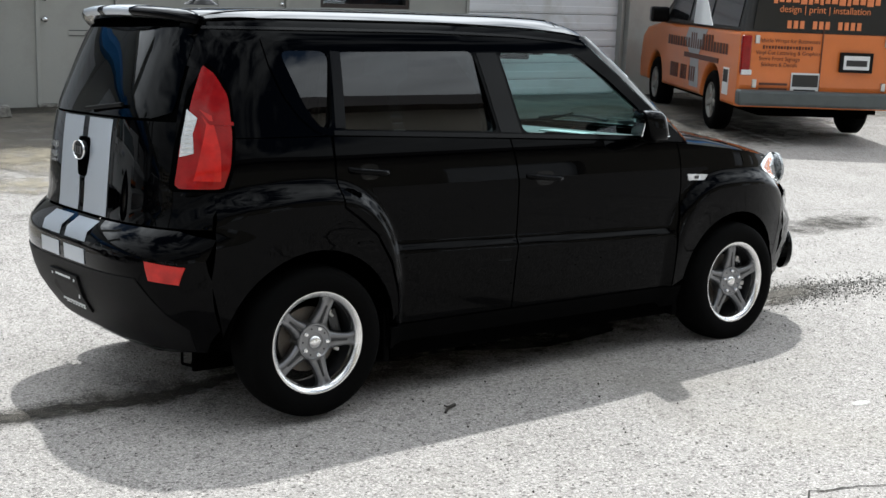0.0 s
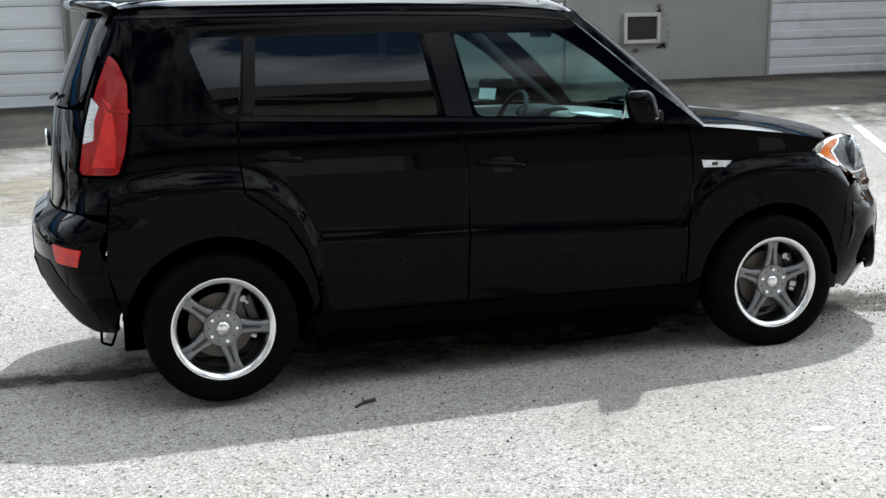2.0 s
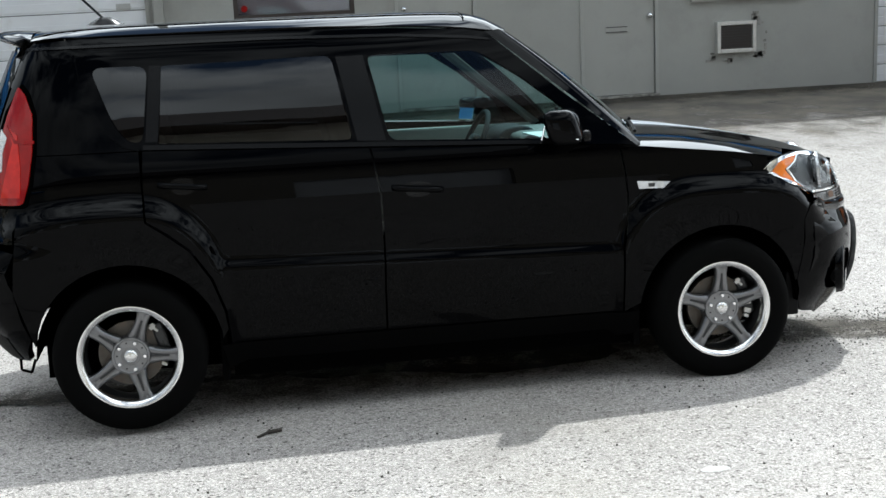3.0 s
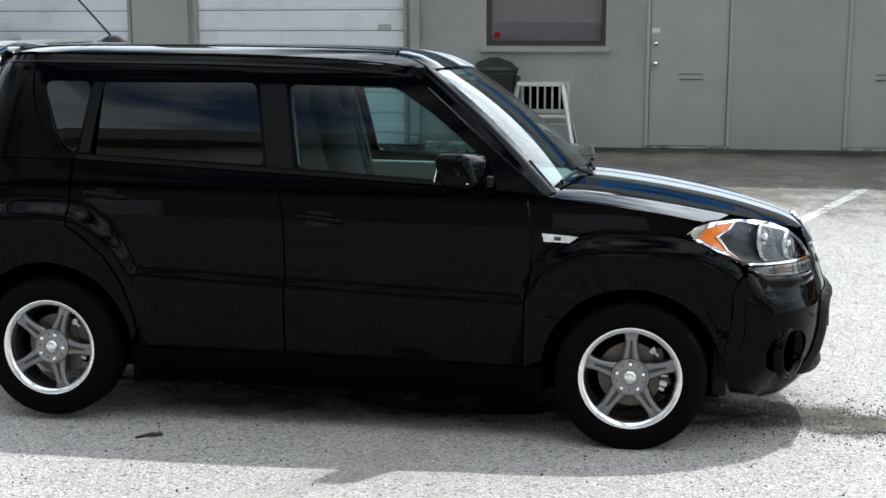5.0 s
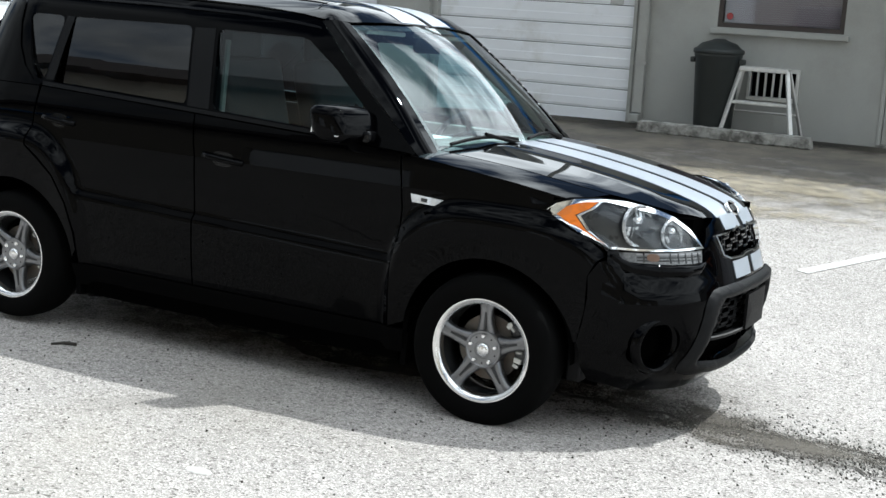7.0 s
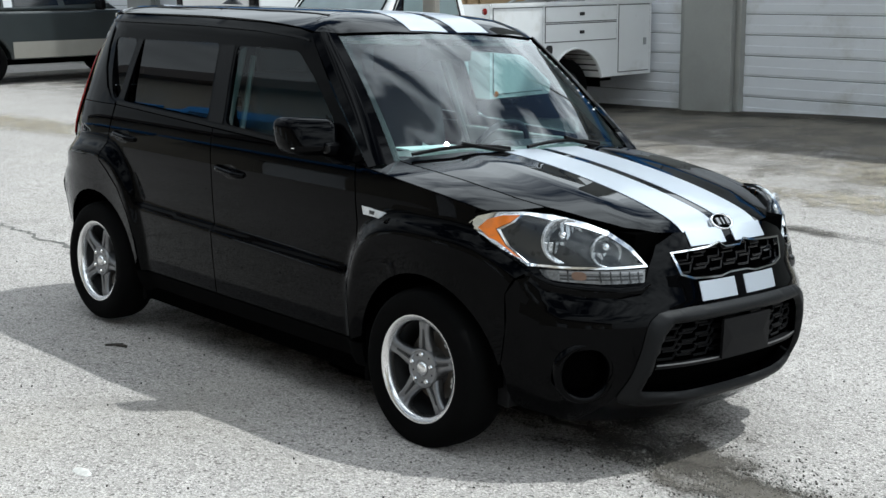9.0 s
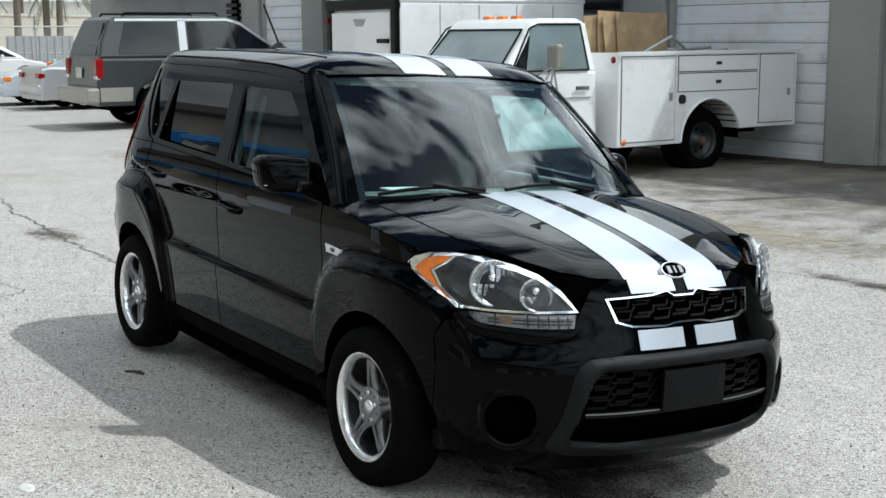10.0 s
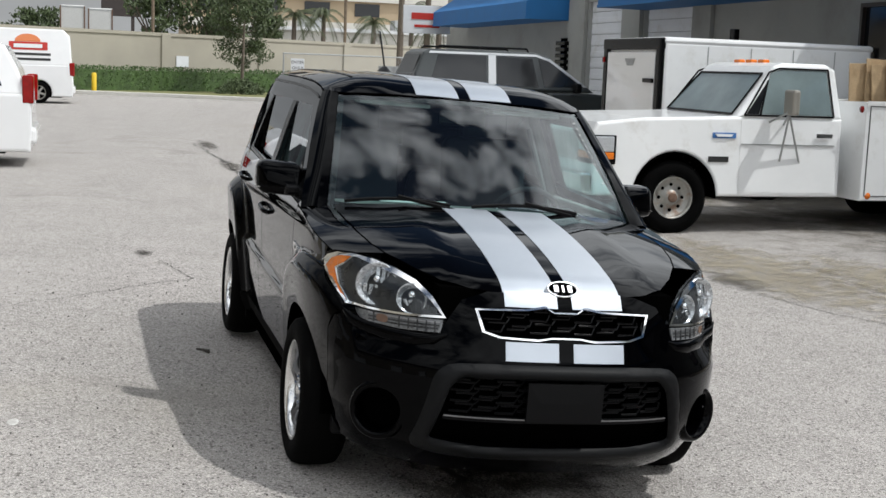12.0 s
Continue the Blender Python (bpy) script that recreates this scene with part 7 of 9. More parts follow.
        side = part("utility_box", bm, W_, t, "white steel tool body with locker doors")
        lip = [(x, s * 1.125, z) for x, z in arc(-3.73, 0.42, 0.515, 0, 166, 16)]
        part("arch_lip", rods(*[(p, q, 0.016) for p, q in zip(lip, lip[1:])], seg=6), W_, side, "rolled steel lip round the wheel arch")
        part("arch_shade", lathe(bmesh.new(), [(0.50, s * 1.10), (0.50, s * 0.64), (0.0, s * 0.64)], 24, Matrix.Translation((-3.73, 0, 0.42)), 180), M["void"], side)
        fl = (1.12, 0.0, 1.12, 1.0)
        for pts in ([(-2.26, 0.46), (-3.10, 0.46), (-3.10, 1.45), (-2.26, 1.45)], [(-3.16, 1.27), (-4.50, 1.27), (-4.50, 1.45), (-3.16, 1.45)], [(-3.16, 1.03), (-4.50, 1.03), (-4.50, 1.24), (-3.16, 1.24)], [(-4.56, 0.60), (-5.18, 0.60), (-5.18, 1.45), (-4.56, 1.45)]):
            d = pane(side, "locker_door", pts, fl, W_, s=s, lift=0.010)
            mx, mz = (pts[0][0] + pts[1][0]) / 2, (pts[0][1] + pts[2][1]) / 2
            pane(d, "door_seam", [(x + math.copysign(0.011, x - mx), z + math.copysign(0.011, z - mz)) for x, z in pts], fl, M["joint"], s=s, lift=0.003)
            cx, cz = (pts[0][0] + pts[1][0]) / 2, (pts[0][1] + pts[2][1]) / 2
            if pts[0][1] > 0.9:
                pane(d, "latch", [(cx - 0.03, cz + 0.02), (cx + 0.05, cz + 0.02), (cx + 0.05, cz - 0.02), (cx - 0.03, cz - 0.02)], fl, M["ink_black"], s=s, lift=0.022)
            else:
                e = pts[1][0] + 0.07 if pts[0][0] > -3 else pts[1][0] + 0.10
                pane(d, "latch", [(e - 0.025, 1.02), (e + 0.025, 1.02), (e + 0.025, 0.93), (e - 0.025, 0.93)], fl, M["grey_steel"], s=s, lift=0.022)
        pane(side, "fuel_cap", rounded([(-3.17, 0.99), (-3.28, 0.99), (-3.28, 0.88), (-3.17, 0.88)], 2), fl, M["ink_black"], s=s, lift=0.012)
        pane(side, "gutter", [(-2.20, 1.515), (-5.26, 1.515), (-5.26, 1.48), (-2.20, 1.48)], fl, W_, s=s, lift=0.03)
        part("side_marker", lathe(bmesh.new(), [(0, 0.02), (0.03, 0.016), (0.04, 0.0)], 16, Matrix.Translation((-2.30, s * 1.12, 0.46)) @ Matrix.Diagonal((1, s, 1, 1))), M["amber"], side, smooth=True)
        part("front_reflector", lathe(bmesh.new(), [(0, 0.02), (0.035, 0.014), (0.04, 0.0)], 16, Matrix.Translation((-2.20, s * 1.04, 1.42)) @ pose(0, 0, 0, 0, 0, -90)), M["red"], side, smooth=True)
    part("bed_floor", boxes(((-3.72, 0, 0.72), (3.0, 1.3, 0.12))), M["rust"], t)
    part("bed_front", boxes(((-2.24, 0, 1.1), (0.06, 1.3, 0.8))), W_, t)
    part("windscreen", sheet([(-0.80, 0.0), (0.80, 0.0), (0.72, 1.0), (-0.72, 1.0)], lambda y, q: (-0.735 - 0.385 * q + 0.014, y, 1.325 + 0.45 * q), 0.3, depth=0.01, centre=(-2, 0, 1)), M["cab_glass"], t, "raked windscreen reflecting the sky")
    ws = lambda y, q: (-0.735 - 0.385 * q + 0.022, y, 1.325 + 0.45 * q)
    for p0, p1 in (((-0.81, 0.0), (0.81, 0.0)), ((0.81, 0.0), (0.73, 1.0)), ((0.73, 1.0), (-0.73, 1.0)), ((-0.73, 1.0), (-0.81, 0.0))):
        part("screen_gasket", rods((ws(*p0), ws(*p1), 0.012), seg=6), M["soft_black"], t)
    part("front_bumper", boxes(((1.04, 0, 0.56), (0.14, 1.98, 0.22)), bevel=0.03), M["chrome"], t)
    part("grille", boxes(((0.965, 0, 0.92), (0.06, 1.16, 0.30)), bevel=0.01), M["grey_steel"], t)
    for y in (-0.28, 0.0, 0.28):
        part("roof_lamp", boxes(((-1.36, y, 1.915), (0.09, 0.13, 0.045)), bevel=0.015), M["amber"], t, "amber cab roof lamp")
    part("chassis", boxes(((-2.2, 0.42, 0.50), (6.0, 0.10, 0.16)), ((-2.2, -0.42, 0.50), (6.0, 0.10, 0.16)), ((-3.73, 0, 0.42), (0.16, 1.5, 0.16)), ((0.0, 0, 0.40), (0.14, 1.5, 0.12))), M["void"], t)
    part("windscreen_wiper", rods(((-0.74, 0.55, 1.33), (-0.80, 0.05, 1.40), 0.010), ((-0.74, -0.05, 1.33), (-0.80, -0.5, 1.40), 0.010)), M["plastic"], t)
    # load: sheets of plywood and scrap in the bed
    p = thing("plywood_sheets", pose(-7.35, 8.15, 0.76, 0, 0, 4), "weathered plywood sheets standing in the truck bed", "plywood")
    for k in range(4):
        bm = bmesh.new()
        box(bm, (0, 0, 0.60), (0.018, 1.45 - 0.17 * k, 1.16 + 0.05 * (k % 2)), Matrix.Translation((0.06 * k, 0.05 * k, 0.01)) @ pose(0, 0, 0, (1.6, -2.2, 3.0, -0.8)[k], -3 - 1.2 * k, 1.5 * k - 2), 0.002)
        part("sheet", bm, M["ply"], p)
    q = thing("scrap_frame", pose(-6.6, 8.1, 1.36), "grey metal scrap frame lying in the truck bed", "scrap")
    part("bar", rods(((0, -0.6, 0.0), (0.1, 0.0, 0.30), 0.02), ((0.1, 0, 0.30), (0.0, 0.5, 0.05), 0.02), ((0, -0.55, 0.02), (0.0, 1.1, 0.12), 0.025), ((-0.5, -0.4, 0.06), (-0.3, 1.1, 0.15), 0.02)), M["grey_steel"], q)
    part("support", boxes(((-0.2, 0.1, -0.28), (0.5, 1.0, 0.60)), bevel=0.02), M["rust"], q)


def build_trailer():
    t = thing("enclosed_trailer", pose(-10.2, 5.75, 0.0, 0, 0, 90), "white enclosed cargo trailer with a black framed door end", "trailer")
    prof = [(0, 0.42), (3.2, 0.42), (3.2, 2.16), (0, 2.16)]
    part("body", hull(prof, 0.98, 0.4, 0.98, 2.1, 0.05), M["white_paint"], t)
    part("roof_cap", boxes(((1.6, 0, 2.16), (3.24, 1.98, 0.10)), bevel=0.045), M["white_gloss"], t)
    part("end_frame", boxes(((-0.02, 0.90, 1.28), (0.08, 0.14, 1.76)), ((-0.02, -0.90, 1.28), (0.08, 0.14, 1.76)), ((-0.02, 0, 2.12), (0.09, 1.96, 0.16)), ((-0.02, 0, 0.48), (0.08, 1.96, 0.12)), bevel=0.02), M["soft_black"], t)
    d = part("end_door", boxes(((-0.03, 0.0, 1.26), (0.05, 1.62, 1.50)), bevel=0.01), M["white_gloss"], t)
    part("door_bar", boxes(((-0.07, -0.66, 1.62), (0.04, 0.30, 0.06)), bevel=0.01), M["soft_black"], d)
    part("door_mark", sheet([(-0.18, 1.92), (0.18, 1.92), (0.10, 1.82), (-0.10, 1.82)], lambda y, z: (-0.06, y, z), 0.2, depth=0.004, centre=(1, 0, 1.5)), M["grey_steel"], d)
    for z in (0.9, 1.9):
        part("marker_lamp", boxes(((-0.07, 0.92, z), (0.03, 0.05, 0.08)), bevel=0.006), M["red"], t)
    for s in (-1, 1):
        for k in range(4):
            part("side_seam", boxes(((0.65 + 0.65 * k, s * 0.982, 1.3), (0.012, 0.006, 1.6))), M["grey_steel"], t)
        plain_wheel(t, 1.7, s, 0.86, 0.33, 0.18, M["steel_wheel"], 0, 0.55)
    part("axle", boxes(((1.7, 0, 0.36), (0.1, 1.5, 0.1))), M["void"], t)
    # dark lift mast and folded mesh gate between trailer and wall
    m = thing("lift_mast", pose(-12.6, 8.6, 0.0), "black steel lift mast standing by the garage", "lift")
    part("upright", boxes(((0, 0, 1.25), (0.16, 0.10, 2.5)), bevel=0.01), M["soft_black"], m)
    part("second_upright", boxes(((0, -0.42, 1.15), (0.07, 0.07, 2.3)), bevel=0.01), M["soft_black"], m)
    part("rung", rods(*[((0, -0.42, z), (0, 0, z), 0.012) for z in (0.4, 0.9, 1.4, 1.9, 2.25)]), M["soft_black"], m)
    part("foot", boxes(((0, -0.2, 0.04), (0.5, 0.7, 0.08)), bevel=0.01), M["soft_black"], m)
    g = thing("folding_gate", pose(-15.2, 9.3, 0.0), "folded dark scissor gate in front of a garage door", "gate")
    for k in range(8):
        part("gate_bar", rods(((0.22 * k, 0, 0.05), (0.22 * k + 0.06, 0, 2.1), 0.014)), M["rust"], g)
    for k in range(7):
        part("gate_brace", rods(((0.22 * k, 0.02, 0.3), (0.22 * k + 0.22, 0.02, 1.0), 0.009), ((0.22 * k + 0.22, 0.02, 0.3), (0.22 * k, 0.02, 1.0), 0.009), ((0.22 * k, 0.02, 1.1), (0.22 * k + 0.22, 0.02, 1.9), 0.009), ((0.22 * k + 0.22, 0.02, 1.1), (0.22 * k, 0.02, 1.9), 0.009)), M["rust"], g)
    w = thing("wall_vent", pose(-22.95, WALL_Y - 0.12, 2.1), "dark louvred lamp housing on the wall", "vent")
    for k in range(5):
        part("louvre", boxes(((0.0, 0, -0.3 + 0.15 * k), (0.62, 0.20, 0.10)), bevel=0.02), M["soft_black"], w)
    part("back", boxes(((0.0, 0.08, 0.0), (0.66, 0.06, 0.86))), M["void"], w)


def build_suv():
    t = thing("suv", pose(-18.2, 5.45, 0.0, 0, 0, 88.5) @ Matrix.Diagonal((1.05, 1.03, 1.05, 1)), "dark green-grey family SUV with tan lower cladding", "suv")
    P = M["suv_grey"]
    low = arch_line(-1.10, 4.0, 0.42, [(0.0, 0.38, 0.47), (3.02, 0.38, 0.47)]) + [(4.05, 0.6), (4.0, 1.0), (3.85, 1.12), (2.5, 1.22), (-1.08, 1.25), (-1.12, 0.8)]
    f, g = (0.99, 0.4, 0.96, 1.25), (0.96, 1.22, 0.76, 1.96)
    body = part("body", hull(low, *f, 0.05), P, t)
    part("cabin", hull([(-1.07, 1.235), (-1.0, 1.5), (-0.82, 1.90), (-0.70, 1.96), (1.35, 1.96), (1.62, 1.88), (2.50, 1.235)], *g, 0.05), P, t)
    for s in (-1, 1):
        for k, pts in enumerate(([(-0.72, 1.32), (-0.55, 1.86), (0.38, 1.86), (0.36, 1.32)], [(0.58, 1.32), (0.60, 1.86), (1.28, 1.84), (1.38, 1.32)], [(1.50, 1.32), (1.40, 1.84), (1.62, 1.78), (2.24, 1.34)])):
            pane(t, "side_window", pts, g, M["window_dark"], "dark tinted side window", s)
        pane(t, "window_pillar", [(0.40, 1.30), (0.42, 1.90), (0.56, 1.90), (0.55, 1.30)], g, M["silver"], s=s, lift=0.010)
        pane(t, "roof_edge", [(-0.72, 1.88), (-0.70, 1.92), (1.35, 1.92), (1.62, 1.85), (2.35, 1.34), (2.28, 1.34), (1.60, 1.81), (1.35, 1.88)], g, M["silver"], s=s, lift=0.010)
        pane(t, "cladding", [(0.50, 0.44), (2.50, 0.44), (2.50, 0.72), (0.50, 0.72)], f, M["suv_tan"], s=s, lift=0.008)
        pane(t, "cladding", [(-1.08, 0.50), (-0.52, 0.50), (-0.50, 0.74), (-1.08, 0.74)], f, M["suv_tan"], s=s, lift=0.008)
        part("tail_lamp", boxes(((-1.06, s * 0.875, 1.06), (0.14, 0.20, 0.36)), bevel=0.03), M["red"], t, "large red tail lamp")
        part("reverse_lens", boxes(((-1.07, s * 0.875, 0.91), (0.13, 0.19, 0.07)), bevel=0.015), M["clear_lens"], t)
        part("mirror", boxes(((2.10, s * 1.08, 1.32), (0.12, 0.22, 0.18)), bevel=0.03), M["soft_black"], t)
        part("roof_rail", rods(((-0.5, s * 0.66, 2.02), (1.2, s * 0.66, 2.02), 0.018), ((-0.5, s * 0.66, 2.02), (-0.55, s * 0.66, 1.94), 0.018), ((1.2, s * 0.66, 2.02), (1.25, s * 0.66, 1.94), 0.018)), M["soft_black"], t)
        for x in (0.0, 3.02):
            plain_wheel(t, x, s, 0.88, 0.385, 0.24, M["aluminium"], 5, 0.60, "silver alloy wheel")
    part("rear_bumper", boxes(((-1.20, 0, 0.60), (0.24, 1.98, 0.28)), bevel=0.05), M["suv_tan"], t)
    part("rear_window", sheet([(-0.74, 1.30), (0.74, 1.30), (0.64, 1.86), (-0.64, 1.86)], lambda y, z: (-1.075 + (z - 1.235) * 0.36 - 0.02, y, z), 0.3, depth=0.01, centre=(0, 0, 1.4)), M["window_dark"], t)
    part("plate_recess", boxes(((-1.13, 0.1, 0.98), (0.02, 0.34, 0.18)), bevel=0.006), M["aluminium"], t)
    part("underbody", boxes(((1.5, 0, 0.42), (4.6, 1.5, 0.2))), M["void"], t)


def build_car_small(name, m, label, paint, length, wheels, r, low_top, cabin, wins, hw, group="", rear_red=True, category="car", lamps=(0.62, 0.80), rim="aluminium"):
    """A plain parked car; x runs forward from its rear bumper."""
    t = thing(name, m, label, category, group)
    low = arch_line(0.03, length - 0.04, 0.24, [(w, r, r + 0.06) for w in wheels]) + [(length, 0.45)] + low_top + [(0.0, 0.5)]
    belt = max(z for _, z in low_top)
    f, g = (hw, 0.2, hw - 0.03, belt), (hw - 0.04, belt - 0.03, hw - 0.24, max(z for _, z in cabin))
    part("body", hull(low, *f, 0.05), paint, t)
    part("cabin", hull(cabin, *g, 0.05), paint, t)
    for s in (-1, 1):
        for pts in wins:
            pane(t, "side_window", pts, g, M["window_dark"], "dark side window", s)
        part("tail_lamp", boxes(((0.06, s * (hw - 0.17), (lamps[0] + lamps[1]) / 2), (0.16, 0.30, lamps[1] - lamps[0])), bevel=0.02), M["red"], t, "red tail lamp")
        part("head_lamp", boxes(((length - 0.10, s * (hw - 0.22), lamps[0]), (0.22, 0.34, 0.14)), bevel=0.03), M["clear_lens"], t)
        part("turn_lamp", boxes(((length - 0.15, s * (hw - 0.055), lamps[0]), (0.20, 0.09, 0.12)), bevel=0.02), M["amber"], t)
        part("mirror", boxes(((length * 0.60, s * (hw + 0.06), belt + 0.06), (0.10, 0.17, 0.12)), bevel=0.03), paint, t)
        for w in wheels:
            plain_wheel(t, w, s, hw - 0.09, r, 0.20, M[rim], 5, 0.66, "silver alloy wheel")
        pane(t, "door_line", [(length * 0.42, 0.32), (length * 0.42, belt - 0.02), (length * 0.42 + 0.012, belt - 0.02), (length * 0.42 + 0.012, 0.32)], f, M["joint"], s=s, lift=0.006)
        pane(t, "sill_line", [(wheels[0] + r + 0.1, 0.34), (wheels[1] - r - 0.1, 0.34), (wheels[1] - r - 0.1, 0.35), (wheels[0] + r + 0.1, 0.35)], f, M["joint"], s=s, lift=0.006)
        pane(t, "door_handle", [(length * 0.36, belt - 0.14), (length * 0.40, belt - 0.14), (length * 0.40, belt - 0.17), (length * 0.36, belt - 0.17)], f, paint, s=s, lift=0.025)
    part("rear_bumper", boxes(((0.02, 0, 0.48), (0.16, 2 * hw - 0.06, 0.26)), bevel=0.06), paint, t)
    part("front_bumper", boxes(((length - 0.03, 0, 0.42), (0.16, 2 * hw - 0.08, 0.28)), bevel=0.06), paint, t)
    part("underbody", boxes(((length / 2, 0, 0.27), (length - 0.8, 2 * hw - 0.5, 0.14))), M["void"], t)
    return t


def build_small_cars():
    build_car_small("hatchback", pose(-38.4, 5.20, 0, 0, 0, 90), "white estate hatchback with dark windows, parked nose to the shops", M["white_gloss"], 4.3, (0.73, 3.35), 0.33,
                    [(4.25, 0.75), (3.3, 0.96), (0.12, 0.99)], [(0.10, 0.97), (0.42, 1.34), (0.62, 1.46), (1.5, 1.50), (2.25, 1.47), (2.65, 1.37), (3.40, 0.95)],
                    [[(0.55, 1.10), (0.86, 1.36), (1.24, 1.39), (1.24, 1.07)], [(1.28, 1.07), (1.28, 1.39), (1.98, 1.39), (1.98, 1.05)], [(2.03, 1.05), (2.03, 1.39), (2.45, 1.34), (3.06, 1.03)]], 0.88, lamps=(0.78, 0.94))
    build_car_small("coupe", pose(-27.4, 9.57, 0, 0, 0, -90), "pale silver-blue two-door coupe with an amber front lamp", M["pale_blue"], 4.65, (1.02, 3.62), 0.33,
                    [(4.62, 0.66), (4.3, 0.80), (3.0, 0.93), (0.2, 0.98)], [(0.55, 0.95), (1.25, 1.30), (1.7, 1.36), (2.2, 1.30), (3.05, 0.91)],
                    [[(1.20, 1.00), (1.45, 1.24), (1.75, 1.29), (1.75, 0.99)], [(1.82, 0.99), (1.82, 1.29), (2.14, 1.24), (2.72, 0.97)]], 0.90, lamps=(0.66, 0.78))
    build_car_small("coupe", pose(-24.9, 5.15, 0, 0, 0, 90), "silver two-door coupe with narrow red tail lamps", M["silver"], 4.45, (1.0, 3.55), 0.31,
                    [(4.4, 0.66), (3.1, 0.90), (0.25, 1.0), (0.05, 0.96)], [(0.70, 0.96), (1.35, 1.32), (1.75, 1.36), (2.25, 1.30), (3.1, 0.88)],
                    [[(1.30, 1.02), (1.50, 1.25), (1.80, 1.29), (1.80, 1.0)], [(1.87, 1.0), (1.87, 1.29), (2.18, 1.24), (2.78, 0.96)]], 0.86, lamps=(0.74, 0.86))
    t = build_car_small("suv", pose(-13.9, -2.48, 0, 0, 0, -90), "white family SUV with upright red tail lamps", M["white_gloss"], 4.7, (0.95, 3.75), 0.37,
                        [(4.65, 0.95), (3.6, 1.08), (0.02, 1.10)], [(0.05, 1.06), (0.20, 1.45), (0.38, 1.78), (0.60, 1.84), (2.6, 1.84), (2.9, 1.76), (3.65, 1.05)],
                        [[(0.42, 1.20), (0.60, 1.68), (1.3, 1.72), (1.3, 1.20)], [(1.38, 1.20), (1.38, 1.72), (2.1, 1.72), (2.1, 1.20)], [(2.2, 1.20), (2.2, 1.72), (2.65, 1.68), (3.25, 1.18)]], 0.93, lamps=(0.95, 1.36))
    v = build_car_small("cargo_van", pose(-40.0, -2.15, 0, 0, 0, -90), "white cargo van with a red and orange side sign", M["white_gloss"], 5.4, (1.15, 4.4), 0.37,
                        [(5.35, 1.05), (4.9, 1.28), (0.04, 1.32)], [(0.05, 1.28), (0.12, 2.3), (0.35, 2.52), (3.6, 2.52), (4.0, 2.35), (4.9, 1.28)],
                        [[(3.5, 1.45), (3.5, 2.1), (3.9, 2.1), (4.5, 1.42)]], 1.0, category="van", lamps=(0.95, 1.4), rim="steel_wheel")
    g = (0.96, 1.29, 0.76, 2.52)
    half = [(1.5 + 0.42 * math.cos(math.pi * k / 14), 2.08 + 0.26 * math.sin(math.pi * k / 14)) for k in range(15)]
    pane(v, "sign_sun", half, g, M["ink_orange"], "orange half-round logo shape", 1)
    pane(v, "sign_band", [(0.85, 1.80), (2.1, 1.80), (2.1, 2.07), (0.85, 2.07)], g, M["ink_red"], "red name band", 1)
    pane(v, "sign_letters", [(1.02, 1.87), (1.95, 1.87), (1.95, 2.00), (1.02, 2.00)], g, M["paper"], s=1, lift=0.026)
    for z in (1.62, 1.45):
        pane(v, "sign_line", [(0.75, z), (2.15, z), (2.15, z + 0.08), (0.75, z + 0.08)], g, M["ink_black"], s=1)


